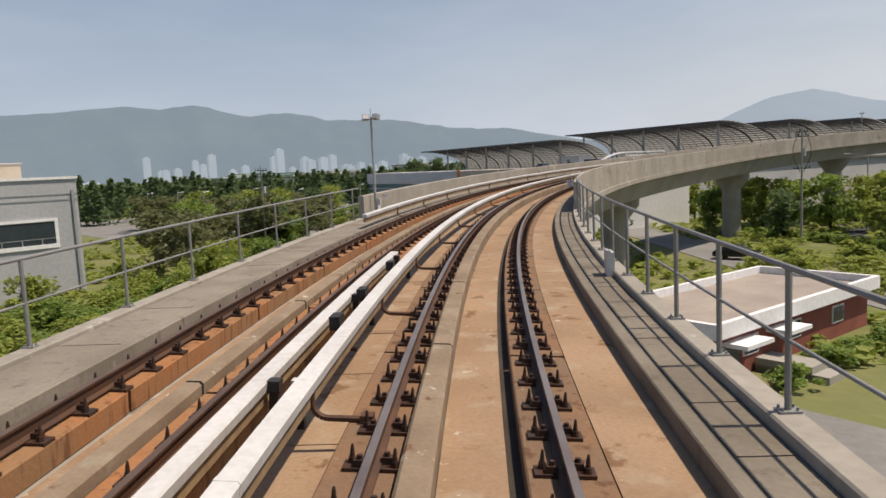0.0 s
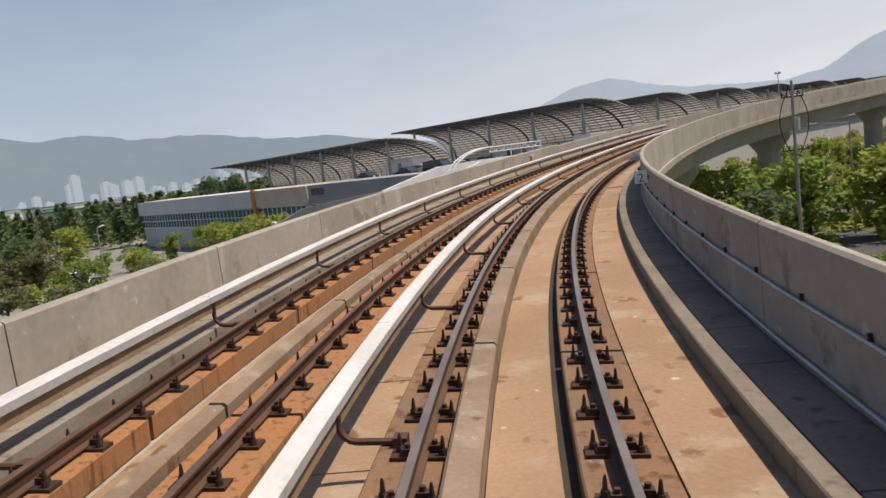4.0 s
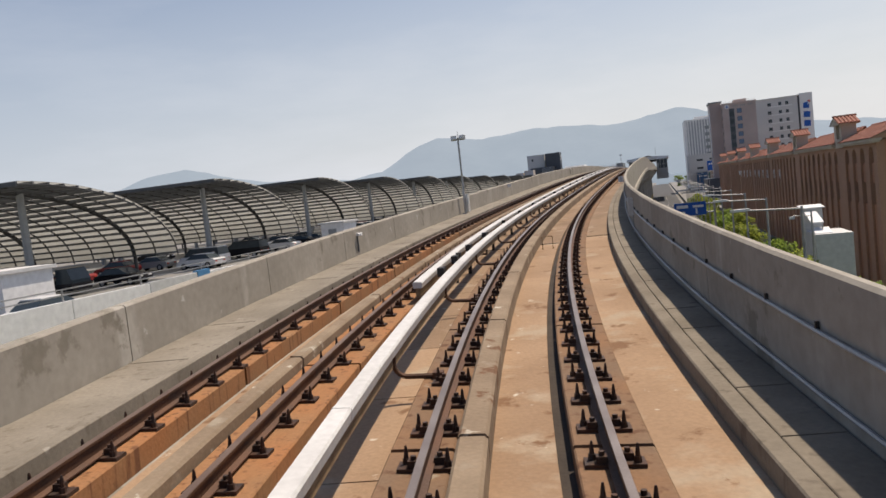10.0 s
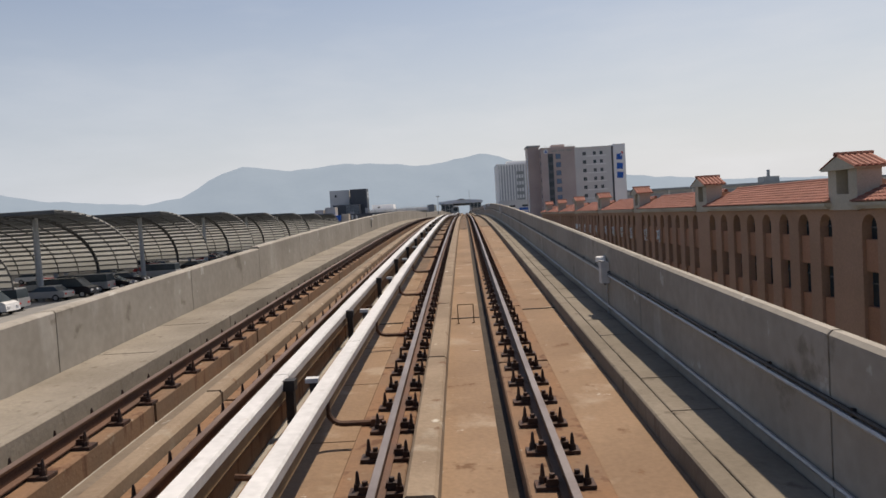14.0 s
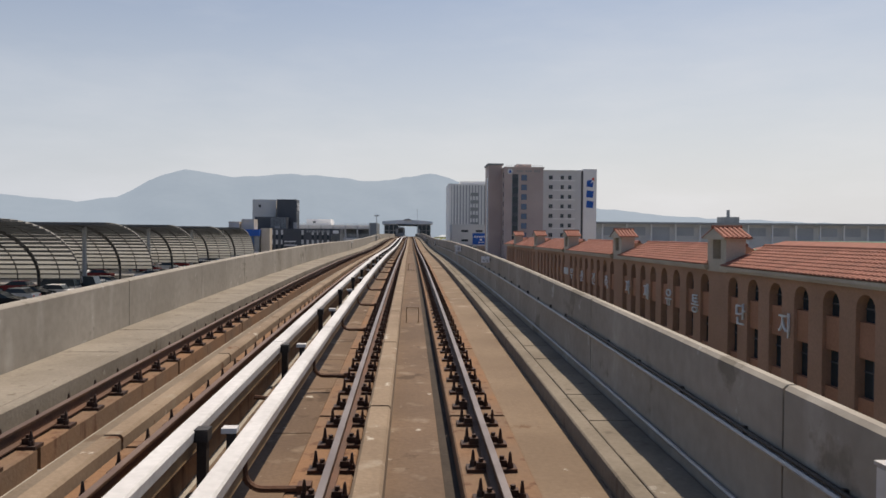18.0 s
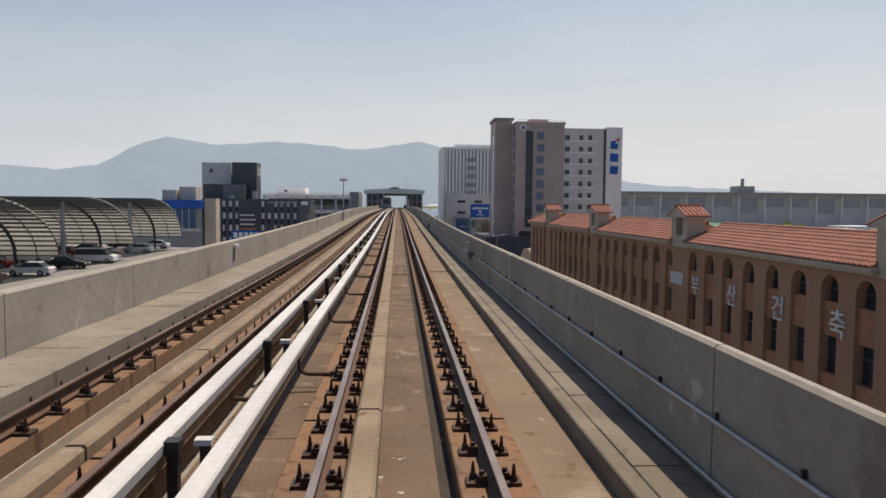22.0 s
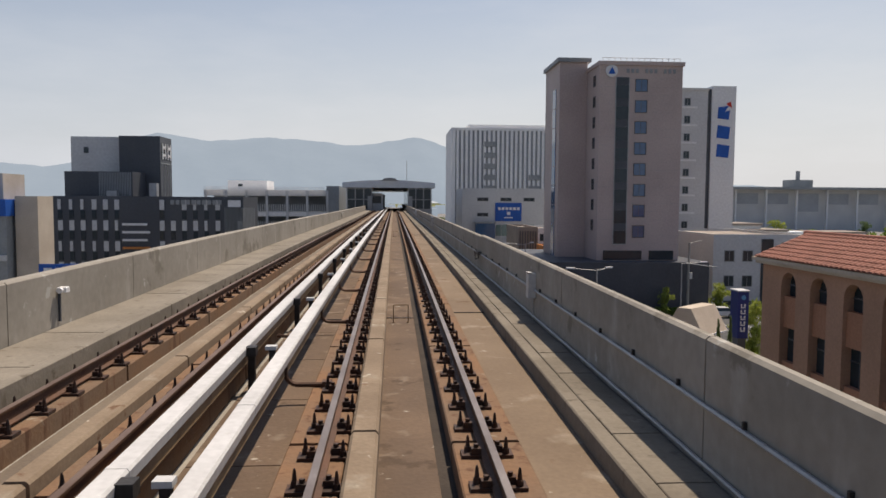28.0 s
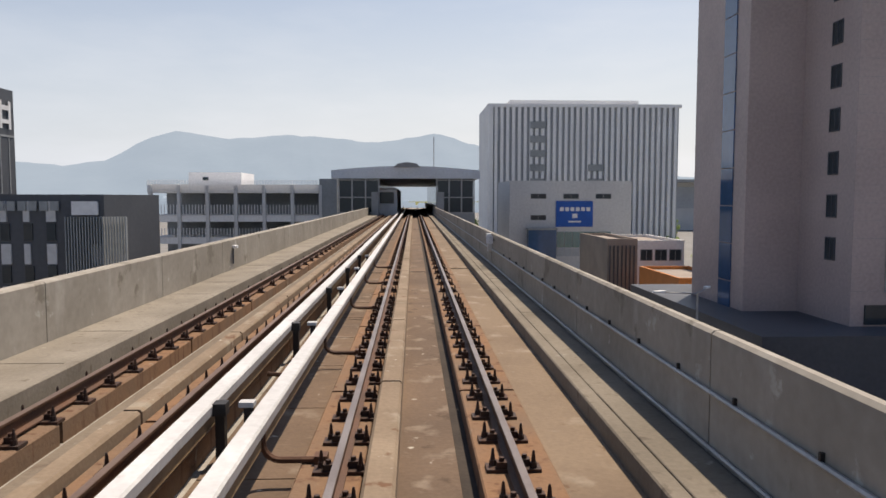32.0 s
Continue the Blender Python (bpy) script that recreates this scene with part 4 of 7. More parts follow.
joined_plants("conifer_belt", belt, [(-128 - 120 * tree_rnd.random(), -70 + 250 * tree_rnd.random(), GROUND, tree_rnd.uniform(8, 12.5), tree_rnd.uniform(10, 14), tree_rnd.uniform(0, 6.28)) for i in range(420)],
              LEAF_DARK, "dense belt of dark green conifers", "trees")
leafy = crown_data("leafy_crown", 78, LEAF, "round", 240, 0.09)
joined_plants("far_trees", leafy, [(-250 - 500 * tree_rnd.random(), -150 + 700 * tree_rnd.random(), GROUND, tree_rnd.uniform(5, 9), tree_rnd.uniform(9, 14), tree_rnd.uniform(0, 6.28)) for i in range(260)],
              LEAF, "broadleaf trees scattered through the far town", "trees")
tuft = crown_data("tuft", 79, LEAF_PALE, "bush", 26, 0.2)
spots = [(-80 + 128 * tree_rnd.random(), -24 + 66 * tree_rnd.random()) for i in range(900)] + [(-14 + 78 * tree_rnd.random(), 44 + 74 * tree_rnd.random()) for i in range(900)]
joined_plants("tall_grass", tuft, [(x, y, GROUND, tree_rnd.uniform(0.5, 1.4), tree_rnd.uniform(1.2, 3.0), tree_rnd.uniform(0, 6.28)) for x, y in spots
                                   if not (32 < x < 72 and y < 44) and abs(y - (81 - (x + 8) * 0.44)) > 4.5], LEAF_PALE, "tufts of tall grass and weeds", "grass")
patch("lane", [(-30, 89), (-8, 79), (18, 67), (50, 54), (110, 36), (112, 42), (52, 60), (20, 73.5), (-6, 85.5), (-28, 95)], 0.06, PAVE, "pale concrete lane across the grass", "road")
for x, y, k, h in ((-9, 78, "dark", 5.5), (2.5, 93.5, "pale", 7), (9.2, 98, "broad", 7.2), (-3, 90, "broad", 6), (14, 101, "pale", 7.5), (22, 90, "pale", 6.5), (28, 86, "broad", 6.5), (36, 84, "pale", 7), (44, 80, "broad", 7)):
    tree(k, x, y, h, h * 1.15)
for i in range(16):
    tree("shrub", 2 + 2.0 * i, 88 + 0.4 * i - 0.06 * i * i, 1.5, 2.8)

# ---- building helpers ----
def windows_on(parent, m, cols, rows, u0, v0, du, dv, w, h, glass, frame, inset=0.08):
    """A grid of framed windows on a facade; m: x along the wall, y out of it, z up."""
    for r in range(rows):
        for c in range(cols):
            a, b = u0 + c * du, v0 + r * dv
            win = empty("window")
            win.parent = parent
            win.matrix_basis = m @ Matrix.Translation((a, 0, b))
            fr = Mesh()
            t = 0.07
            fr.box(-t, 0, -0.02, 0.05, -t, h + t).box(w, w + t, -0.02, 0.05, -t, h + t).box(0, w, -0.02, 0.05, h, h + t).box(0, w, -0.02, 0.06, -t, 0)
            fr.box(w / 2 - 0.025, w / 2 + 0.025, -0.02, 0.03, 0, h)
            fr.done("window_frame", frame, win)
            Mesh().box(0, w, -0.02, 0.012, 0, h).done("pane", glass, win)


def facade(x0, y0, x1, y1):
    """Matrix at a wall's start: x along it, y outward (to the right of the way), z up."""
    d = Vector((x1 - x0, y1 - y0, 0)).normalized()
    out = Vector((d.y, -d.x, 0))
    m = Matrix((d, out, Vector((0, 0, 1)))).transposed().to_4x4()
    m.translation = (x0, y0, 0)
    return m


def block(parent, name, x0, x1, y0, y1, z0, z1, material, roof=ROOFGREY, lip=0.4):
    Mesh().box(x0, x1, y0, y1, z0, z1 - lip).done(name, material, parent)
    m = Mesh()
    t = 0.25
    m.box(x0, x1, y0, y0 + t, z1 - lip, z1).box(x0, x1, y1 - t, y1, z1 - lip, z1)
    m.box(x0, x0 + t, y0 + t, y1 - t, z1 - lip, z1).box(x1 - t, x1, y0 + t, y1 - t, z1 - lip, z1)
    m.done("roof_parapet", material, parent)
    Mesh().box(x0 + t, x1 - t, y0 + t, y1 - t, z1 - lip, z1 - lip + 0.05).done("roof", roof, parent)


# ---- arcade market hall ----
AX, AY0, AY1 = 17.7, 152.0, 297.0
market = tagged(town("market_hall"), "long brown market hall with arched windows and terracotta tiled roof", "building")
EAVE, RIDGE = -0.55, 0.75
BAY, N_BAY = 20.5, 8
arch_y, piers_y = [], []
for b in range(N_BAY):
    yb = 142.1 + b * BAY
    piers_y.append(yb)
    arch_y += [yb + 1.95 + i * 2.37 for i in range(8) if AY0 + 1 < yb + 1.95 + i * 2.37 < AY1 - 1]
piers_y.append(142.1 + N_BAY * BAY)
# wall built of strips, so that the arches and windows are real openings
W_IN = AX + 0.5
aw = 0.62
back = Mesh().box(W_IN, W_IN + 0.15, AY0, AY1, GROUND, EAVE)
back.done("inner_wall", PANELTAN, market)
Mesh().box(W_IN + 0.16, AX + 30, AY0 + 0.02, AY1 - 0.02, GROUND, EAVE - 0.05).done("hall_body", BRICKTAN, market)
edges = [AY0] + [q for a in arch_y for q in (a - aw, a + aw)] + [AY1]
for a, b in zip(edges[0::2], edges[1::2]):
    if b - a > 0.01:
        Mesh().box(AX, W_IN, a, b, GROUND, EAVE).done("pier_strip", BRICKTAN, market)
for a in arch_y:
    # arch head: wall above the round opening
    n = 8
    pts = [(-aw, 0.0)] + [(-aw * math.cos(math.pi * i / n), aw * math.sin(math.pi * i / n)) for i in range(1, n)] + [(aw, 0.0)]
    mm = Matrix(((0, 0, 1, AX), (1, 0, 0, a), (0, 1, 0, EAVE - 1.02), (0, 0, 0, 1)))
    head = [(-aw, 1.02)] + pts + [(aw, 1.02)]
    Mesh().prism(list(reversed(head)), mm, 0.5).done("arch_head", BRICKTAN, market)
    win = empty("arched_window")
    win.parent = market
    glass = [(-aw, -0.53)] + pts + [(aw, -0.53)]
    mg = mm.copy()
    mg[0][3] = AX + 0.44
    Mesh().prism(list(reversed(glass)), mg, 0.04).done("pane", GLASS, win)
    fr = Mesh()
    fr.box(AX + 0.40, AX + 0.47, a - 0.03, a + 0.03, EAVE - 1.55, EAVE - 0.45).box(AX + 0.40, AX + 0.47, a - aw, a + aw, EAVE - 1.05, EAVE - 0.99)
    fr.done("window_frame", DARKCLAD, win)
    Mesh().box(AX + 0.16, W_IN, a - aw, a + aw, EAVE - 3.0, EAVE - 1.55).done("infill_panel", PANELTAN, market)
    win = empty("lower_window")
    win.parent = market
    Mesh().box(AX + 0.42, AX + 0.46, a - aw, a + aw, EAVE - 4.6, EAVE - 3.0).done("pane", GLASS, win)
    Mesh().box(AX + 0.38, AX + 0.47, a - 0.03, a + 0.03, EAVE - 4.6, EAVE - 3.0).box(AX + 0.38, AX + 0.47, a - aw, a + aw, EAVE - 3.6, EAVE - 3.54).done("window_frame", DARKCLAD, win)
    Mesh().box(AX + 0.16, W_IN, a - aw, a + aw, GROUND, EAVE - 4.6).done("infill_panel", PANELTAN, market)
# cornice, tiled roof slopes, turrets
for b in range(N_BAY):
    y0, y1 = max(piers_y[b] + 1.35, AY0), min(piers_y[b + 1] - 1.35, AY1)
    if y1 - y0 < 1:
        continue
    Mesh().box(AX - 0.45, AX + 0.3, y0 - 0.3, y1 + 0.3, EAVE, EAVE + 0.16).box(AX - 0.3, AX + 0.2, y0 - 0.2, y1 + 0.2, EAVE - 0.14, EAVE).done("cornice", CREAM, market)
    roof = Mesh()
    nt_ = int((y1 - y0 + 0.4) / 0.34)
    up = Vector((2.7, 0, RIDGE - EAVE - 0.16))
    rows_ = 8
    for i in range(nt_):
        for r in range(rows_):
            a = Vector((AX - 0.5, y0 - 0.2 + i * 0.34, EAVE + 0.17)) + up * (r / rows_)
            b2 = Vector((AX - 0.5, y0 - 0.2 + i * 0.34, EAVE + 0.17)) + up * ((r + 1.12) / rows_)
            lift = Vector((0, 0, 0.035))
            roof.add([a + lift, a + Vector((0, 0.085, 0.10)), a + Vector((0, 0.25, 0.10)), a + Vector((0, 0.34, 0.035)),
                      b2, b2 + Vector((0, 0.085, 0.055)), b2 + Vector((0, 0.25, 0.055)), b2 + Vector((0, 0.34, 0))],
                     [(0, 4, 5, 1), (1, 5, 6, 2), (2, 6, 7, 3), (0, 1, 2, 3)])
    ob = roof.done("roof_tiles", TILE, market)
    ob["kind"] = "stuff"
    Mesh().tube((AX + 2.2, y0 - 0.2, RIDGE + 0.02), (AX + 2.2, y1 + 0.2, RIDGE + 0.02), 0.13, n=8).done("ridge_cap", TILE, market)
    Mesh().add([(AX - 0.45, y0 - 0.2, EAVE + 0.15), (AX - 0.45, y1 + 0.2, EAVE + 0.15), (AX + 2.2, y1 + 0.2, RIDGE), (AX + 2.2, y0 - 0.2, RIDGE),
                (AX + 5, y0 - 0.2, EAVE), (AX + 5, y1 + 0.2, EAVE)], [(0, 3, 2, 1), (3, 4, 5, 2), (0, 4, 3), (1, 2, 5)]).done("roof_deck", BRICKTAN, market)
for yb in piers_y[1:-1]:
    Mesh().box(AX - 0.12, AX + 1.0, yb - 1.3, yb - 0.55, EAVE - 0.2, 1.15).box(AX - 0.12, AX + 1.0, yb + 0.55, yb + 1.3, EAVE - 0.2, 1.15).box(
        AX + 0.7, AX + 1.0, yb - 0.55, yb + 0.55, EAVE - 0.2, 1.15).box(AX - 0.12, AX + 1.0, yb - 0.55, yb + 0.55, EAVE - 0.2, 0.0).done("turret_wall", CREAM, market)
    cap = Mesh()
    mm = Matrix(((0, 0, 1, AX - 0.35), (1, 0, 0, yb), (0, 1, 0, 1.15), (0, 0, 0, 1)))
    cap.prism([(-1.55, -0.02), (1.55, -0.02), (1.55, 0.08), (0, 0.62), (-1.55, 0.08)], mm, 1.6)
    cap.done("turret_gable", CREAM, market)
    ti = Mesh()
    for sd in (-1, 1):
        for i in range(6):
            x = AX - 0.4 + i * 0.28
            a, b2 = Vector((x, yb + sd * 1.65, 1.2)), Vector((x, yb + sd * 0.0, 1.80))
            ti.add([a, a + Vector((0.07, 0, 0.09)), a + Vector((0.2, 0, 0.09)), a + Vector((0.28, 0, 0)), b2, b2 + Vector((0.07, 0, 0.09)), b2 + Vector((0.2, 0, 0.09)), b2 + Vector((0.28, 0, 0))],
                   [(0, 1, 5, 4), (1, 2, 6, 5), (2, 3, 7, 6), (0, 3, 2, 1)])
    ti.tube((AX - 0.45, yb, 1.88), (AX + 1.35, yb, 1.88), 0.1, n=6)
    ti.done("turret_tiles", TILE, market)
# wall lettering, one letter to a pier strip
for ch, ya in zip("부산건축자재유통단지", (242.0, 237.2, 232.4, 227.7, 221.1, 216.4, 211.6, 206.9, 200.6, 195.9)):
    mm = Matrix(((0, 0, -1, AX - 0.06), (-1, 0, 0, ya), (0, 1, 0, EAVE - 2.85), (0, 0, 0, 1)))
    text_mesh("wall_letter", ch, 1.3, mm, PALEWALL, market, 0.04)
# name plate beside the letters as plain blocks
lg = Mesh()
for i in range(5):
    lg.box(AX - 0.08, AX - 0.01, 244.0 + i * 0.42, 244.3 + i * 0.42, EAVE - 2.6, EAVE - 1.85)
lg.done("name_blocks", PALEWALL, market)
Mesh().box(AX + 5, AX + 30, AY0, AY1, EAVE - 0.04, EAVE + 0.12).done("flat_roof", GREENROOF, market)

# ---- hotel ----
hotel = tagged(town("hotel"), "tall mauve granite hotel with a dark glazed stair strip", "building")
Mesh().box(23.8, 33.8, 348, 366, -4.8, 18.3).done("main_block", HOTEL, hotel)
Mesh().box(23.65, 34.0, 347.8, 366.2, 18.3, 18.75).done("roof_cornice", HOTEL, hotel)
Mesh().box(20.3, 23.79, 353.6, 362, -8, 19.6).done("side_tower", HOTEL, hotel)
Mesh().box(20.0, 24.2, 353.3, 362.3, 19.6, 20.1).done("tower_cornice", MIDGREY, hotel)
Mesh().box(17.5, 36.5, 345.2, 368, GROUND, -4.8).done("podium", DARKCLAD, hotel, "dark stone podium")
Mesh().box(25.7, 27.4, 347.93, 348.1, -2.9, 16.9).done("stair_glazing_frame", STEEL, hotel)
st = empty("stair_window")
st.parent = hotel
for i in range(8):
    Mesh().box(25.8, 27.3, 347.9, 347.95, -2.8 + i * 2.46, -2.8 + i * 2.46 + 1.55).done("pane", GLASS, st)
    Mesh().box(25.8, 27.3, 347.91, 347.96, -2.8 + i * 2.46 + 1.56, -2.8 + (i + 1) * 2.46).done("spandrel", DARKCLAD, st)
front = facade(33.8, 348, 23.8, 348)
front = Matrix(((1, 0, 0, 0), (0, -1, 0, 348), (0, 0, 1, 0), (0, 0, 0, 1)))
windows_on(hotel, front, 1, 8, 28.15, -2.0, 2, 2.47, 1.35, 1.35, BLUEGLASS, DARKCLAD)
side = Matrix(((0, -1, 0, 23.8), (1, 0, 0, 0), (0, 0, 1, 0), (0, 0, 0, 1)))
windows_on(hotel, side, 1, 8, 349.7, -1.2, 2, 2.47, 0.9, 1.2, GLASS, DARKCLAD)
side2 = Matrix(((0, -1, 0, 20.3), (1, 0, 0, 0), (0, 0, 1, 0), (0, 0, 0, 1)))
strip = empty("glazed_strip")
strip.parent = hotel
for i in range(9):
    Mesh().box(20.22, 20.31, 355.4, 357.2, -5.5 + i * 2.45, -5.5 + i * 2.45 + 2.38).done("pane", BLUEGLASS, strip)
for x0, x1 in ((24.6, 29.3), (30.2, 33.2)):
    Mesh().box(x0, x1, 347.9, 348.05, -4.7, -3.6).done("lobby_window", GLASS, hotel)
Mesh().tube((25.2, 347.97, 17.6), (25.2, 347.85, 17.6), 0.72, n=24).done("sign_disc", PALEWALL, hotel, "round white sign with a dark emblem")
Mesh().prism([(-0.42, -0.35), (0.42, -0.35), (0, 0.5)], Matrix(((1, 0, 0, 25.2), (0, 0, -1, 347.85), (0, 1, 0, 17.6), (0, 0, 0, 1))), 0.05).done("emblem", SIGNBLUE, hotel)
for i in range(11):
    if i not in (3, 7):
        Mesh().box(27.0 + i * 0.56, 27.32 + i * 0.56, 347.92, 347.99, 17.4, 17.9).done("sign_bar", MIDGREY, hotel)
rl = Mesh()
for i in range(14):
    rl.tube((24.2 + i * 0.72, 348.3, 18.75), (24.2 + i * 0.72, 348.3, 19.2), 0.025, n=5)
rl.tube((24.2, 348.3, 19.2), (33.6, 348.3, 19.2), 0.03, n=5)
rl.done("roof_rail", STEEL, hotel)
Mesh().box(28, 32, 356, 361, 18.75, 20.2).done("lift_house", HOTEL, hotel)
fl = Mesh()
for i in range(1, 24):
    fl.box(23.79, 33.81, 347.992, 347.997, -4.8 + i * 0.98, -4.79 + i * 0.98)
fl.done("cladding_joints", MIDGREY, hotel)["kind"] = "stuff"

# ---- office tower behind the hotel ----
office = tagged(town("office_tower"), "pale grey office tower with a blue sign on its side wall", "building")
Mesh().box(36, 51.4, 381, 400, GROUND, 20.6).done("body", GREYWALL, office)
Mesh().box(52.1, 56.2, 381, 400, GROUND, 21.4).done("sign_wall", PALEWALL, office)
Mesh().box(51.4, 52.1, 381.3, 400, GROUND, 20.9).done("dark_strip", DARKCLAD, office)
Mesh().box(35.8, 51.5, 380.8, 400.2, 20.6, 21.0).done("cornice", GREYWALL, office)
fr = Matrix(((1, 0, 0, 0), (0, -1, 0, 381), (0, 0, 1, 0), (0, 0, 0, 1)))
windows_on(office, fr, 2, 9, 45.2, -5.0, 2.3, 2.9, 0.9, 1.1, GLASS, MIDGREY)
windows_on(office, fr, 1, 9, 41.6, -5.0, 2.3, 2.9, 1.1, 1.1, GLASS, MIDGREY)
bl = Mesh()
for i in range(9):
    bl.box(42.6, 49.6, 380.88, 381.0, -5.5 + i * 2.9, -5.2 + i * 2.9)
bl.done("sill_band", PALEWALL, office)
sg = Mesh()
for i, z in enumerate((17.0, 13.9, 10.8)):
    sg.prism([(-1.0, -0.9), (0.9, -1.1), (1.1, 0.5), (0.2, 0.2), (0.9, 1.2), (-0.9, 0.9)] if i == 0 else [(-1.1, -1.0), (1.0, -1.2), (1.2, 0.8), (-0.9, 1.1)],
             Matrix(((1, 0, 0, 54.1), (0, 0, -1, 381), (0, 1, 0, z), (0, 0, 0, 1))), 0.06)
sg.done("blue_sign", SIGNBLUE, office, "blue sign blocks in a column")
Mesh().prism([(0.4, 1.3), (1.4, 0.6), (1.2, 1.7)], Matrix(((1, 0, 0, 54.1), (0, 0, -1, 381), (0, 1, 0, 17.2), (0, 0, 0, 1))), 0.06).done("sign_tip", SIGNRED, office)

# ---- white finned building, sign building ----
finned = tagged(town("finned_building"), "white office block with tall vertical fins and window bands", "building")
Mesh().box(16.4, 58, 468.6, 490, GROUND, 22.0).done("body", HAZEGLASS, finned)
Mesh().box(15.8, 58.4, 468, 490, 22.0, 22.7).done("top_band", PALEWALL, finned)
Mesh().box(21, 50, 472, 486, 22.7, 24.0).done("plant_room", PALEWALL, finned)
Mesh().box(15.8, 16.9, 468, 490, GROUND, 22.0).done("corner", PALEWALL, finned)
for i in range(32):
    Mesh().box(17.2 + i * 1.28, 17.86 + i * 1.28, 468.0, 468.6, GROUND, 22.0).done("fin", PALEWALL, finned)
for i in range(5):
    for x0, x1 in ((25.0, 28.4), (37.8, 41.2)):
        if x0 < 30 or i < 2:
            Mesh().box(x0, x1, 467.9, 468.02, 5.0 + i * 3.1, 6.5 + i * 3.1).done("window_band", MIDGREY, finned)
signb = tagged(town("sign_building"), "grey low building carrying a blue hoarding", "building")
block(signb, "body", 14.8, 34.3, 424, 440, GROUND, 5.0, GREYWALL)
Mesh().box(22.2, 28.1, 423.8, 423.98, -2.3, 1.8).done("hoarding", SIGNBLUE, signb, "blue advertising hoarding")
for x0, x1, z0, z1 in [(22.8 + i * 0.85, 23.4 + i * 0.85, 0.2, 0.8) for i in range(6)] + [(24.8, 25.6, -0.9, -0.2), (24.2, 26.2, -1.6, -1.35)]:
    Mesh().box(x0, x1, 423.75, 423.8, z0, z1).done("hoarding_bar", PALEWALL, signb)
# glazed lower storeys under the hoarding
Mesh().box(17.6, 22.0, 422.4, 424.0, GROUND, -2.75).done("glass_porch", BLUEGLASS, signb, "dark blue glazed porch")
Mesh().box(17.4, 22.2, 422.2, 424.0, -2.75, -2.45).done("porch_roof", MIDGREY, signb)
for i in range(7):
    Mesh().box(22.4 + i * 1.25, 23.55 + i * 1.25, 423.9, 423.99, -5.6, -3.1).done("pane", TEALGLASS, signb)
    Mesh().box(22.4 + i * 1.25, 23.55 + i * 1.25, 423.9, 423.99, -7.0, -5.75).done("pane", HAZEGLASS, signb)
fr = Matrix(((1, 0, 0, 0), (0, -1, 0, 424), (0, 0, 1, 0), (0, 0, 0, 1)))
windows_on(signb, fr, 3, 1, 18.2, 2.2, 5.2, 2, 2.4, 0.7, GLASS, MIDGREY)
windows_on(signb, fr, 1, 1, 18.2, -1.2, 5.2, 2, 2.4, 0.7, GLASS, MIDGREY)
shops = tagged(town("shop_row"), "low brown and white shop buildings beside the street", "building")
block(shops, "brown_block", 22, 25.5, 392, 406, GROUND, -2.4, ROOFGREY)
block(shops, "white_block", 25.5, 31, 392, 406, GROUND, -2.6, PALEWALL)
block(shops, "orange_block", 24.5, 30, 376, 388, GROUND, -5.2, ORANGE)
block(shops, "low_block", 18, 29, 369, 376, GROUND, -7.5, DARKCLAD)
fr = Matrix(((1, 0, 0, 0), (0, -1, 0, 392), (0, 0, 1, 0), (0, 0, 0, 1)))
windows_on(shops, fr, 3, 2, 25.9, -7.5, 1.7, 2.6, 1.3, 1.2, GLASS, MIDGREY)
for i in range(7):
    Mesh().box(22.2 + i * 0.47, 22.32 + i * 0.47, 391.8, 392.0, -9.5, -3.2).done("mullion", DARKCLAD, shops)
low = tagged(town("low_offices"), "grey low office buildings beyond the side street", "building")
block(low, "body", 40, 52, 352, 372, GROUND, -1.8, GREYWALL)
block(low, "annex", 52.5, 66, 350, 372, GROUND, -4.2, CREAM)
Mesh().box(46.3, 47.8, 351.85, 352.0, GROUND, -2.4).done("glazed_stair", GLASS, low)
windows_on(low, Matrix(((1, 0, 0, 0), (0, -1, 0, 352), (0, 0, 1, 0), (0, 0, 0, 1))), 2, 3, 41.5, -11.6, 2.4, 3.2, 1.2, 1.3, GLASS, MIDGREY)
windows_on(low, Matrix(((1, 0, 0, 0), (0, -1, 0, 350), (0, 0, 1, 0), (0, 0, 0, 1))), 4, 2, 53.8, -11.2, 3.1, 3.3, 2.2, 1.1, GLASS, MIDGREY)
term = tagged(town("terminal"), "long low grey terminal building on the horizon", "building")
Mesh().box(100, 520, 600, 660, GROUND, 8.4).done("body", GREYWALL, term)
Mesh().box(95, 525, 594, 665, 8.4, 9.6).done("roof_slab", MIDGREY, term, "thin dark roof slab")
for k in range(28):
    Mesh().box(102 + k * 15, 113 + k * 15, 599.7, 600.0, 1.5 if k % 3 else -2.0, 6.6).done("glazing", HAZEGLASS, term)
    Mesh().box(100.5 + k * 15, 101.3 + k * 15, 597, 598, GROUND, 8.4).done("column", PALEWALL, term)
Mesh().box(196, 206, 610, 620, 9.6, 13.5).tube((201, 615, 13.5), (201, 615, 18), 1.0, n=10).done("roof_tower", MIDGREY, term)
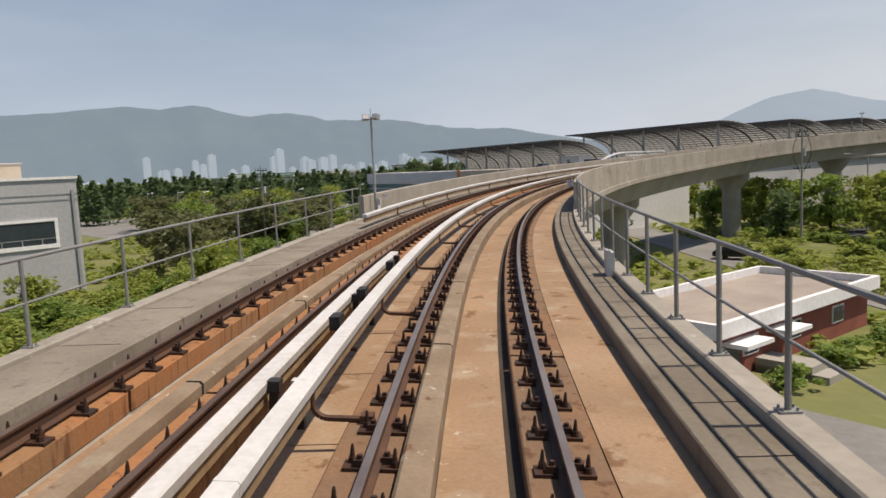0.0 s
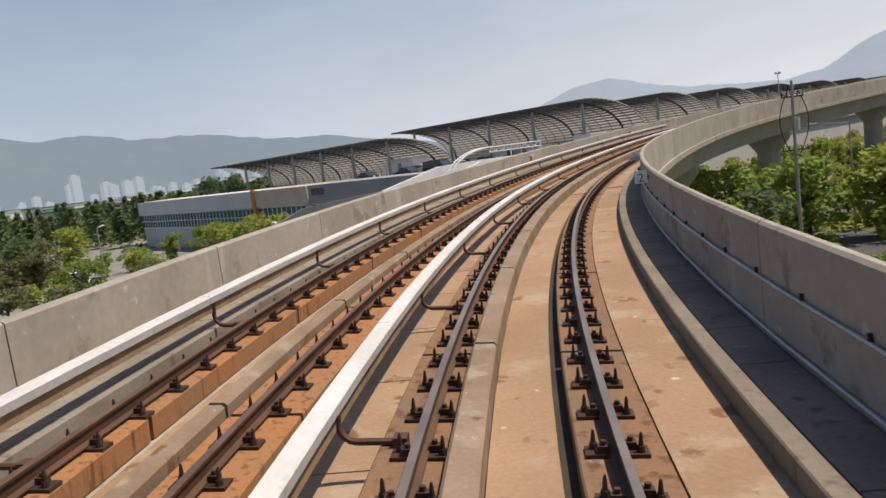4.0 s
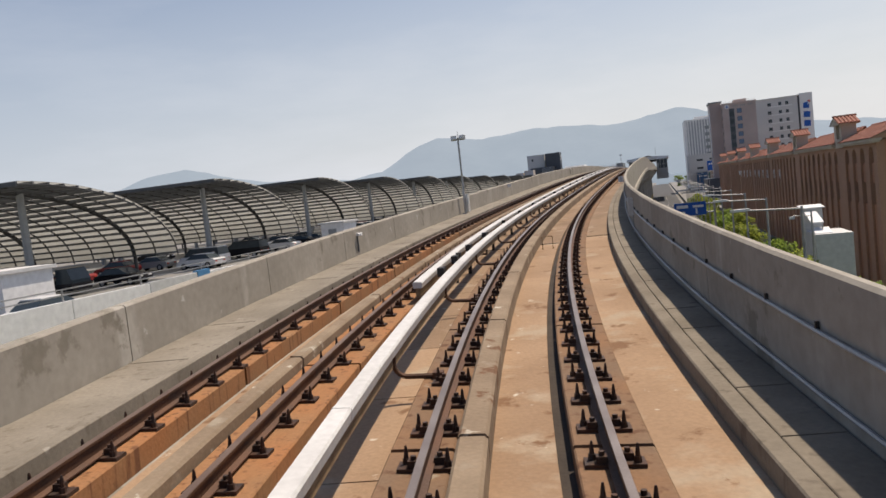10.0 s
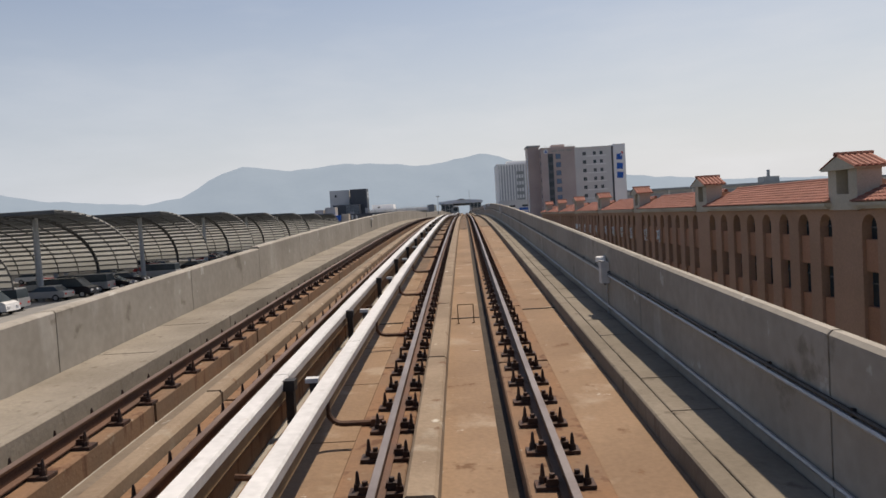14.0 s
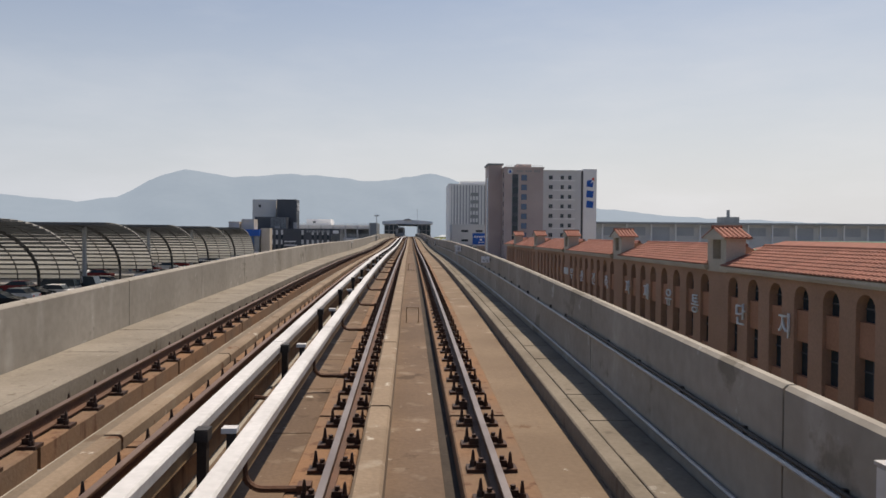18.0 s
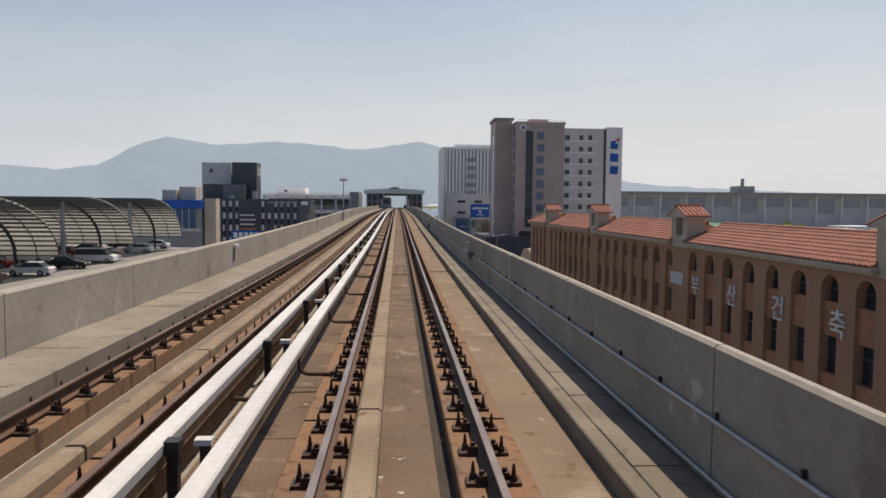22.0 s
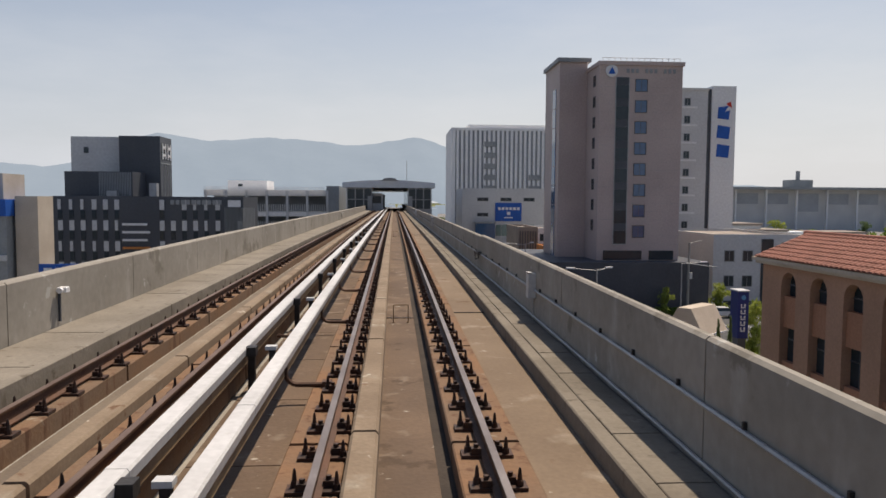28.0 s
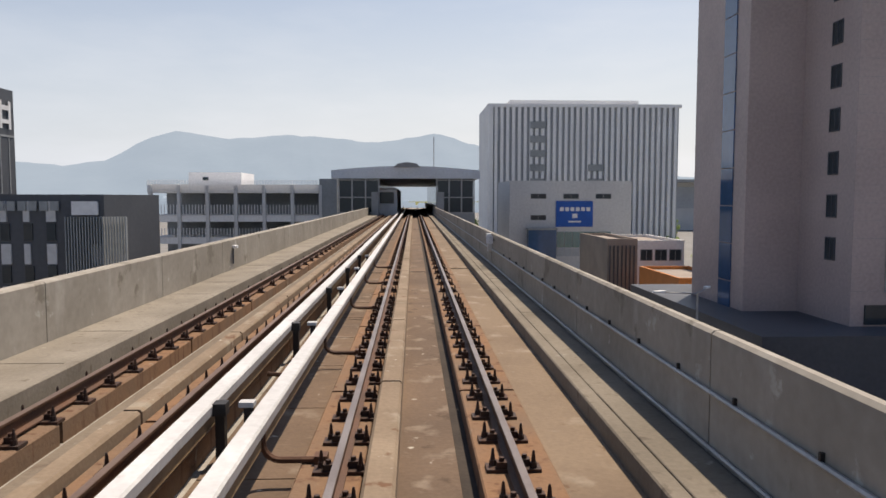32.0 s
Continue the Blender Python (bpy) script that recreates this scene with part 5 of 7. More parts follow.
for hx, hy in ((52, 160), (56, 205), (60, 250)):
    hall = tagged(town("rear_hall"), "further brown market hall with a tiled roof", "building", "rear market halls")
    Mesh().box(hx, hx + 26, hy, hy + 38, GROUND, -1.1).done("body", BRICKTAN, hall)
    Mesh().add([(hx - .6, hy - .6, -1.1), (hx + 26.6, hy - .6, -1.1), (hx + 26.6, hy + 38.6, -1.1), (hx - .6, hy + 38.6, -1.1), (hx + 4, hy + 4, 0.6), (hx + 22, hy + 4, 0.6), (hx + 22, hy + 34, 0.6), (hx + 4, hy + 34, 0.6)],
               [(0, 1, 5, 4), (1, 2, 6, 5), (2, 3, 7, 6), (3, 0, 4, 7)]).done("tiled_skirt", TILE, hall)
    Mesh().box(hx + 4, hx + 22, hy + 4, hy + 34, -1.1, 0.62).done("flat_roof", GREENROOF, hall)

# ---- station ----
station = tagged(town("station"), "elevated station with glazed waiting rooms and a blue-grey roof", "station", kind="structure")
n = 12
poly = [(-8.9, 4.3), (6.5, 4.3), (6.5, 5.15)] + [(6.5 - 15.4 * i / n, 5.15 + 0.45 * math.sin(math.pi * i / n)) for i in range(1, n)] + [(-8.9, 5.15)]
Mesh().prism(poly, Matrix(((1, 0, 0, 0), (0, 0, 1, 384.6), (0, 1, 0, 0), (0, 0, 0, 1))), 60).done("roof", STATIONROOF, station)
rb = Mesh()
for i in range(26):
    rb.box(-8.7 + i * 0.6, -8.65 + i * 0.6, 384.5, 384.6, 4.35, 5.12)
rb.done("fascia_rib", STATIONROOF, station)["kind"] = "stuff"
Mesh().prism([(-1.9 + 0.0, 5.45), (1.1 - 0.2, 5.45), (0.5, 5.85), (-0.4, 5.98), (-1.4, 5.85)], Matrix(((1, 0, 0, -0.6), (0, 0, 1, 384.4), (0, 1, 0, 0), (0, 0, 0, 1))), 0.4).done("crest", MIDGREY, station)
for x0, x1 in ((-8.2, -4.0), (2.0, 5.9)):
    Mesh().box(x0 + 0.1, x1 - 0.1, 385.1, 444, -1.2, 4.3).done("waiting_room", GLASS, station)
    Mesh().box(x0 - 0.3, x1 + 0.1, 385.0, 444, -3.2, 0.7).done("platform", MIDGREY, station)
    fm = Mesh()
    for k in range(4):
        x = x0 + (x1 - x0) * k / 3
        fm.box(x - 0.07, x + 0.07, 385.0, 385.12, 0.7, 4.3)
    for z in (0.7, 2.3, 4.1):
        fm.box(x0, x1, 385.0, 385.12, z, z + 0.1)
    fm.done("mullions", STEEL, station)
Mesh().tube((1.9, 392, 5.3), (1.9, 392, 9.2), 0.05, n=6).done("mast", STEEL, station)
for x in (-4.35, 2.35):
    Mesh().box(x - 0.35, x + 0.35, 383.4, 384.6, -0.4, 2.9).done("end_cabinet", MIDGREY, station)
train = tagged(town("train"), "light grey train standing at the station on the far track", "train")
Mesh().box(-4.55, -2.15, 386.5, 410, 0.35, 3.4, bevel=0.25).done("car_body", GREYWALL, train)
Mesh().box(-4.2, -2.5, 386.44, 386.52, 1.7, 2.9).done("windscreen", GLASS, train)
Mesh().box(-4.3, -2.4, 387, 409, 0.0, 0.36).done("bogies", DARKCLAD, train)

# ---- left of the line: towers, dark shops, parking house ----
towers = tagged(town("tower_block"), "grey and black twin stair towers above a dark shop building", "building")
Mesh().box(-43.6, -37.2, 364, 374, GROUND, 10.5).done("grey_tower", GREYWALL, towers)
Mesh().box(-36.6, -31.3, 362, 367, GROUND, 10.5).done("black_tower", DARKCLAD, towers)
for i in range(4):
    Mesh().box(-31.3, -31.26, 362.5 + i * 1.2, 362.62 + i * 1.2, 2.6, 6.9).done("fin", MIDGREY, towers)
Mesh().box(-31.3, -31.25, 362.1, 366.9, 6.9, 7.05).done("band", MIDGREY, towers)
for y in (362.7, 364.9):
    Mesh().box(-31.24, -31.18, y, y + 0.3, 7.5, 9.6).box(-31.24, -31.18, y + 0.3, y + 1.2, 8.9, 9.25).box(-31.24, -31.18, y + 1.2, y + 1.5, 7.5, 9.6).box(-31.24, -31.18, y + 0.3, y + 1.2, 7.9, 8.2).done("roof_sign", PALEWALL, towers)
Mesh().box(-41.5, -33.2, 357, 361.9, 2.4, 5.6).done("plant_room", DARKCLAD, towers)
cr = Mesh()
for i in range(20):
    cr.box(-37.3 + i * 0.2, -37.2 + i * 0.2, 356.95, 357.0, 2.5, 5.5)
cr.done("ribbed_sheet", MIDGREY, towers)["kind"] = "stuff"
Mesh().box(-41.9, -41.3, 363.9, 364.0, 8.3, 9.1).done("window", GLASS, towers)
Mesh().box(-36.1, -34.9, 356.2, 357.0, 2.5, 3.2).box(-31.5, -30.6, 358, 359, 2.5, 4.2).done("roof_units", STEEL, towers)
dark = tagged(town("dark_shops"), "black clad shop building with white window strips and sign bars", "building")
Mesh().box(-41, -18.6, 352.5, 361.8, GROUND, 2.5).done("body", DARKCLAD, dark)
win_rnd = random.Random(4)
for i in range(17):
    x = -40.4 + i * 1.32
    if -33.2 < x < -29.6:
        continue
    for r in range(4):
        z = 1.1 - r * 2.5
        if win_rnd.random() < 0.85:
            Mesh().box(x, x + win_rnd.choice((0.35, 0.55)), 352.4, 352.52, z - 0.2, z + 1.0).done("window_strip", GREYWALL, dark)
            Mesh().box(x, x + 0.5, 352.42, 352.51, z - 1.3, z - 0.3).done("pane", GLASS, dark)
for i in range(4):
    Mesh().box(-32.9, -30.0 + 0.3 * (i % 2), 352.3, 352.48, -1.0 - i * 0.95, -0.72 - i * 0.95).done("sign_bar", PALEWALL if i < 3 else ORANGE, dark)
nb = Mesh()
for i in range(10):
    nb.box(-27.2 + i * 0.62, -26.75 + i * 0.62, 352.3, 352.45, 1.55, 2.1)
nb.done("name_bars", MIDGREY, dark)["kind"] = "stuff"
Mesh().box(-20.4, -18.9, 352.3, 352.45, 1.3, 2.1).done("sign_panel", PALEWALL, dark)
bl = Mesh()
for i in range(22):
    bl.box(-20.8 + i * 0.165, -20.74 + i * 0.165, 352.25, 352.5, -9, 1.2)
bl.done("louvre", MIDGREY, dark)["kind"] = "stuff"
blue = tagged(town("glass_shop"), "blue glazed showroom with a white frame", "building")
Mesh().box(-49.7, -34.9, 330, 338, GROUND, 1.3).done("body", MIDGREY, blue)
Mesh().box(-49.9, -34.7, 329.6, 338.2, 0.6, 2.1).done("fascia", SIGNBLUE, blue, "deep blue fascia band")
for i in range(12):
    Mesh().box(-49.6 + i * 1.15, -48.55 + i * 1.15, 329.85, 329.98, -2.8, 0.5).done("pane", BLUEGLASS, blue)
    Mesh().box(-49.68 + i * 1.15, -49.60 + i * 1.15, 329.8, 330.0, -2.9, 0.6).done("mullion", PALEWALL, blue)
Mesh().box(-49.7, -34.9, 329.7, 330.0, -3.4, -2.9).done("floor_band", GREYWALL, blue)
Mesh().box(-34.6, -32.6, 331, 334, GROUND, 2.4).done("pale_wing", CREAM, blue)
Mesh().box(-39.5, -36.6, 333, 337, 2.1, 4.5).box(-42.2, -39.8, 332, 337, 2.1, 3.9).done("roof_house", CREAM, blue)
hs = tagged(town("street_sign"), "blue roadside sign board with white bars", "sign")
Mesh().box(-27.5, -23.0, 320, 320.15, -5.6, -2.8).done("board", SIGNBLUE, hs)
sb = Mesh()
for i in range(5):
    sb.box(-27.1 + i * 0.85, -26.5 + i * 0.85, 319.93, 320.0, -4.0, -3.1)
sb.box(-27.0, -23.4, 319.93, 320.0, -5.2, -4.6)
sb.done("bars", PALEWALL, hs)
Mesh().tube((-26.5, 320.1, GROUND), (-26.5, 320.1, -5.6), 0.1).tube((-24, 320.1, GROUND), (-24, 320.1, -5.6), 0.1).done("posts", STEEL, hs)
park = tagged(town("parking_house"), "pale open-sided parking house with barred storeys", "building")
for z in (-8.2, -4.8, -1.4, 3.0):
    Mesh().box(-41, -14.4, 422, 446, z, z + (1.0 if z < 3 else 1.3)).done("floor_slab", PALEWALL, park)
Mesh().box(-14.9, -12.2, 421.8, 446, GROUND, 5.2).done("end_wall", MIDGREY, park)
for i in range(7):
    Mesh().box(-40.8 + i * 4.3, -40.3 + i * 4.3, 421.7, 422.3, GROUND, 4.2).done("column", GREYWALL, park)
Mesh().box(-40.8, -15, 430, 445, GROUND, 3.0).done("dark_inside", MIDGREY, park)
br = Mesh()
for i in range(110):
    br.box(-40.9 + i * 0.236, -40.84 + i * 0.236, 421.6, 421.7, 3.2, 5.0)
    if i % 2 == 0:
        br.box(-40.9 + i * 0.236, -40.80 + i * 0.236, 421.8, 421.9, -3.9, -2.4).box(-40.9 + i * 0.236, -40.80 + i * 0.236, 421.8, 421.9, -0.5, 1.2)
br.done("rail_bars", PALEWALL, park)["kind"] = "stuff"
wh = tagged(town("white_house"), "small white rooftop building", "building")
Mesh().box(-39, -30, 436, 446, 4.0, 6.6).done("body", PALEWALL, wh)
Mesh().box(-36.6, -35.6, 435.9, 436.0, 5.2, 5.8).done("window", GLASS, wh)

# ---- market halls with vaulted parking roofs, left of the line ----
DECK = -5.6
hall = tagged(empty("car_park_hall"), "long two-storey market hall with a car park on its roof", "building")
Mesh().box(-130, -21.4, 96, 350, GROUND, DECK - 0.3).done("body", GREYWALL, hall)
Mesh().box(-130, -21.0, 95.6, 350.4, DECK - 0.3, DECK).done("roof_deck", PAVE, hall)
for i in range(49):
    y = 96 + i * 5.1
    kind = i % 4
    if kind == 1:
        Mesh().box(-21.3, -21.0, y, y + 3.9, DECK, -3.95).done("deck_parapet", GREYWALL, hall, "grey painted parapet panel")
        Mesh().box(-21.3, -20.97, y + 3.92, y + 5.06, DECK, -3.85).done("deck_parapet", BLUEPAINT, hall, "blue painted parapet panel")
        for k in range(3):
            Mesh().box(-20.997, -20.985, y + 0.9 + k * 0.85, y + 1.5 + k * 0.85, -5.2, -4.4).done("number_bar", MIDGREY, hall)
    else:
        Mesh().box(-21.3, -21.0, y, y + 5.04, DECK, -4.0).done("deck_parapet", PALEWALL, hall)
for z, dz in ((-3.75, 0.05), (-3.5, 0.05)):
    Mesh().box(-21.2, -21.12, 96, 345, z, z + dz).done("parapet_rail", STEEL, hall)
for i in range(50):
    Mesh().box(-21.19, -21.13, 96 + i * 5.0, 96.06 + i * 5.0, -4.0, -3.5).done("rail_post", STEEL, hall)
gb = tagged(empty("hall_front"), "grey hall front with a teal window band", "building")
for x0, x1, mtl, w in ((-128, -73, GREYWALL, TEALGLASS), (-72.4, -56.1, CREAM, TEALGLASS), (-55.6, -24, MIDGREY, TEALGLASS)):
    Mesh().box(x0, x1, 88, 95.5, -7.6, -4.9).done("upper_band", mtl, gb)
    Mesh().box(x0, x1, 88.6, 95.5, GROUND, -7.6).done("lower_wall", GREYWALL, gb)
    k = int((x1 - x0) / 1.5)
    for i in range(k):
        for r in range(2):
            Mesh().box(x0 + 0.1 + i * 1.5, x0 + 1.45 + i * 1.5, 88.45, 88.6, -10.4 + r * 1.35, -9.15 + r * 1.35).done("pane", w, gb)
        Mesh().box(x0 + 1.45 + i * 1.5, x0 + 1.6 + i * 1.5, 88.4, 88.6, -10.4, -7.8).done("mullion", PALEWALL, gb)
for x0, x1 in ((-128, -73.2), (-72.2, -56.1), (-55.6, -24)):
    for z in (-10.5, -9.12, -7.75):
        Mesh().box(x0, x1, 88.38, 88.6, z, z + 0.12).done("glazing_bar", PALEWALL, gb)
Mesh().box(-73.2, -72.2, 87.8, 88.2, -9.9, -4.7).done("orange_pier", ORANGE, gb)
for i in range(3):
    Mesh().box(-54.6 + i * 1.2, -53.7 + i * 1.2, 87.9, 88.0, -6.3, -5.4).done("number_bar", DARKCLAD, gb)
VX0, VX1, SPAN, RISE = -88.0, -36.5, 15.5, 6.3


def vault(yc, x0, x1, crown):
    """Quarter-arch parking roof: slats between steel ribs, open and high on the near edge."""
    th = tagged(empty("parking_roof"), "dark slatted quarter-vault roof over rooftop parking", "parking roof", "vaulted parking roofs")
    pt = lambda k, dz=0.0: (yc + SPAN * math.sin(k * math.pi / 2) ** 1.0 * 1.0, crown - RISE * (1 - math.cos(k * math.pi / 2)) + dz)
    n = 18
    for i in range(n):
        (ya, za), (yb, zb) = pt((i + 0.03) / n), pt((i + 0.97) / n)
        Mesh().add([(x0, ya, za), (x1, ya, za), (x1, yb, zb), (x0, yb, zb), (x0, ya, za + 0.02), (x1, ya, za + 0.02), (x1, yb, zb + 0.02), (x0, yb, zb + 0.02)],
                   [(3, 2, 1, 0), (4, 5, 6, 7), (0, 1, 5, 4), (2, 3, 7, 6), (1, 2, 6, 5), (3, 0, 4, 7)]).done("translucent_strip", SHEET, th)
    for i in range(n + 1):
        ya, za = pt(min(i / n, 0.999))
        t = Vector((0, math.cos(i / n * math.pi / 2), -math.sin(i / n * math.pi / 2)))
        inn = Vector((0, -math.sin(i / n * math.pi / 2), -math.cos(i / n * math.pi / 2)))
        p = Vector((0, ya, za))
        q = [p - t * 0.06, p + t * 0.06, p + t * 0.06 + inn * 0.30, p - t * 0.06 + inn * 0.30]
        v = [Vector((x0, c.y, c.z)) for c in q] + [Vector((x1, c.y, c.z)) for c in q]
        Mesh().add(v, [(0, 1, 2, 3), (7, 6, 5, 4)] + [((k + 1) % 4, k, 4 + k, 4 + (k + 1) % 4) for k in range(4)]).done("purlin", LOUVRE, th)
    nr = int((x1 - x0) / 2.2)
    for j in range(nr + 1):
        x = x0 + (x1 - x0) * j / nr
        rib = Mesh()
        big = (nr - j) % 5 == 2
        for q in range(10):
            (ya, za), (yb, zb) = pt(q / 10, -0.2), pt((q + 1) / 10, -0.2)
            rib.tube((x, ya, za), (x, yb, zb), 0.19 if big else 0.065, n=5, cap=False)
        rib.done("rib", LATTICE, th)
        if big:
            y3, z3 = pt(0.18, -0.2)
            Mesh().tube((x, y3, DECK), (x, y3, z3), 0.32, 0.26, 8).done("column", MIDGREY, th, "grey steel column")
            y4, z4 = pt(0.985, -0.2)
            Mesh().tube((x, y4, DECK), (x, y4, z4), 0.16, n=6).done("foot", LATTICE, th)


vault(107.7, -132.0, -63.0, 0.95)
for k in range(10):
    vault(129 + 22.3 * k, VX0, VX1, 2.85)

# ramp and arch truss at the hall's corner
ramp = tagged(empty("car_ramp"), "white walled car ramp with a tubular steel arch", "ramp")
prof = [(62, -8.0), (67, -6.2), (71.5, -5.9), (76, -5.75), (83.5, -4.2), (90, -4.1), (98, -4.1)]
for x in (-15.0, -21.2):
    for (y0, z0), (y1, z1) in zip(prof[:-1], prof[1:]):
        q = [(x, y0 + 0.01, GROUND), (x, y1, GROUND), (x, y1, z1), (x, y0 + 0.01, z0)]
        q += [(a - 0.3, b, c) for a, b, c in q]
        Mesh().add(q, [(0, 1, 2, 3), (7, 6, 5, 4), (3, 2, 6, 7), (0, 3, 7, 4), (1, 5, 6, 2)]).done("ramp_wall", PALEWALL if y0 > 75 else RAMPGREY, ramp)
Mesh().add([(-21.2, 62, -9.0), (-15.3, 62, -9.0), (-15.3, 98, -5.6), (-21.2, 98, -5.6)], [(0, 1, 2, 3)]).done("ramp_floor", PAVE, ramp)
for i in range(14):
    a, b = i / 14, (i + 0.5) / 14
    for c0, c1, material in ((a, b, YELLOW), (b, a + 1 / 14, DARKCLAD)):
        y0, y1 = 81 + 8 * c0, 81 + 8 * c1
        z0, z1 = -5.55 + 0.9 * c0, -5.55 + 0.9 * c1
        Mesh().add([(-14.98, y0, z0), (-14.98, y1, z1), (-14.98, y1, z1 + 0.16), (-14.98, y0, z0 + 0.16), (-14.995, y0, z0), (-14.995, y1, z1), (-14.995, y1, z1 + 0.16), (-14.995, y0, z0 + 0.16)],
                   [(0, 1, 2, 3), (0, 4, 5, 1), (3, 2, 6, 7)]).done("hazard_stripe", material, ramp)
arch = Mesh()
for dx in (0, -0.6):
    for i in range(12):
        a, b = math.pi * i / 24, math.pi * (i + 1) / 24
        arch.tube((-18 + dx, 82 + 5.8 * (1 - math.cos(a)), -5.9 + 3.0 * math.sin(a)), (-18 + dx, 82 + 5.8 * (1 - math.cos(b)), -5.9 + 3.0 * math.sin(b)), 0.09, n=6)
for i in range(12):
    a = math.pi * i / 24
    p = (82 + 5.8 * (1 - math.cos(a)), -5.9 + 3.0 * math.sin(a))
    arch.tube((-18, *p), (-18.6, *p), 0.04, n=4)
for i in range(8):
    y = 87.8 + i
    arch.tube((-18, y, -2.9), (-18, y + 1, -2.9), 0.07, n=5).tube((-18, y, -3.4), (-18, y + 1, -3.4), 0.06, n=5).tube((-18, y, -3.4), (-18, y + 0.5, -2.9), 0.035, n=4).tube((-18, y + 0.5, -2.9), (-18, y + 1, -3.4), 0.035, n=4)
arch.tube((-18, 95.8, -6.0), (-18, 95.8, -2.9), 0.12).tube((-18, 91, -6.4), (-18, 91, -3.4), 0.08)
arch.done("arch_truss", PALEWALL, ramp, "white tubular arch truss")

# ---- pump house, industrial building, far town ----
pump = tagged(empty("pump_house"), "flat-roofed red brick pump house with white eaves", "building")
A = Matrix.Translation((46.6, 36.0, 0)) @ Matrix.Rotation(math.atan2(53.4 - 36.0, 43.3 - 46.6), 4, "Z")
B = lambda m, nm, mt, lb="": setattr(m.done(nm, mt, pump, lb), "matrix_basis", A)
B(Mesh().box(0.5, 17.2, 0.5, 7.2, GROUND, -12.1), "brick_wall", BRICKRED)
B(Mesh().box(0, 17.7, 0, 0.3, -12.2, -11.45).box(0, 17.7, 7.4, 7.7, -12.2, -11.45).box(0, 0.3, 0.3, 7.4, -12.2, -11.45).box(17.4, 17.7, 0.3, 7.4, -12.2, -11.45), "white_eaves", PALEWALL)
B(Mesh().box(0.3, 17.4, 0.3, 7.4, -12.2, -11.9), "flat_roof", ROOFGREY)
B(Mesh().box(1.2, 3.6, -0.8, 0.5, -12.75, -12.55).box(5.2, 7.4, -0.8, 0.5, -12.75, -12.55), "canopy", PALEWALL)
B(Mesh().box(1.4, 2.6, 0.42, 0.5, -14.4, -12.8), "door", DARKCLAD)
for x in (3.0, 7.4, 12.5):
    B(Mesh().box(x, x + 1.4, 0.44, 0.5, -13.6, -12.6), "window_frame", PALEWALL)
    B(Mesh().box(x + 0.08, x + 1.32, 0.42, 0.46, -13.52, -12.68), "pane", GLASS)
B(Mesh().box(4.0, 5.6, -3.2, 0.4, GROUND, GROUND + 0.35).box(4.0, 5.6, -2.4, 0.4, GROUND, GROUND + 0.7), "steps", CONCRETE_PALE)
for x, y in ((2.6, -2.2), (7.2, -1.9), (9.4, -2.0), (12.0, -2.2), (14.5, -2.0)):
    p = A @ Vector((x, y, 0))
    tree("shrub", p.x, p.y, 1.5, 2.4)
ind = tagged(empty("depot_building", (-11.2, 11.2, 0)), "pale grey depot building with a dark ribbon window", "building")
ind.rotation_euler = (0, 0, math.atan2(-23.0, 8.0))
Mesh().box(0, 34, -22, 0, GROUND, -3.1).done("body", DEPOTWALL, ind)
Mesh().box(-0.15, 34.15, -22.15, 0.15, -3.1, -2.85).done("roof_edge", PALEWALL, ind)
Mesh().box(2.4, 19.0, 0.0, 0.06, -9.3, -7.1).done("ribbon_window", GLASS, ind)
Mesh().box(2.1, 19.3, 0.0, 0.14, -9.7, -9.3).box(2.1, 19.3, 0.0, 0.14, -7.1, -6.85).box(2.1, 2.4, 0.0, 0.14, -9.3, -7.1).done("window_surround", PALEWALL, ind)
for k in range(9):
    Mesh().box(3.6 + k * 1.75, 3.68 + k * 1.75, 0.06, 0.1, -9.3, -8.75).done("window_bar", STEEL, ind)
Mesh().box(2.4, 19.0, 0.06, 0.1, -8.78, -8.72).done("window_rail", STEEL, ind)
for z in (-4.6, -5.15):
    Mesh().box(0.0, 34, 0.0, 0.05, z, z + 0.12).done("wall_band", MIDGREY, ind)
Mesh().box(0.35, 0.6, 0.0, 0.2, GROUND, -4.2).done("downpipe", MIDGREY, ind)
Mesh().box(3.0, 6.0, -9, -6, -2.85, -1.35).done("roof_hut", CREAM, ind)
Mesh().box(2.9, 6.1, -9.1, -5.9, -1.35, -1.25).done("hut_roof", GREYWALL, ind)
town_rnd = random.Random(9)
for i in range(44):
    a = radians(-84 + 36 * i / 44 + town_rnd.uniform(-0.4, 0.4))
    r = town_rnd.uniform(1500, 2200)
    w, h = town_rnd.uniform(14, 28), town_rnd.uniform(18, 44) * (1.5 if town_rnd.random() < 0.2 else 1.0)
    th = tagged(empty("apartment_tower"), "pale far apartment tower in the haze", "building", "far apartment towers")
    x, y = r * math.sin(a), r * math.cos(a)
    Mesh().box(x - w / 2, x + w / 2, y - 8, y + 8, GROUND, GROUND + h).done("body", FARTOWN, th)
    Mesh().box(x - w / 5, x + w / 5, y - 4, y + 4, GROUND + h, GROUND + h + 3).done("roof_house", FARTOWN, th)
for i in range(30):
    a = radians(-22 + 40 * i / 30)
    r = town_rnd.uniform(700, 1200)
    w, h = town_rnd.uniform(14, 36), town_rnd.uniform(8, 17)
    th = tagged(empty("town_building"), "low pale town building far along the line", "building", "far town buildings")
    x, y = r * math.sin(a), 200 + r * math.cos(a)
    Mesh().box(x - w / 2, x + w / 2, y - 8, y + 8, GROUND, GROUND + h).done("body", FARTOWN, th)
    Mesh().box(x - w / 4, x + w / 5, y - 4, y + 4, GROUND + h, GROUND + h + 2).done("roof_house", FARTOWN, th)

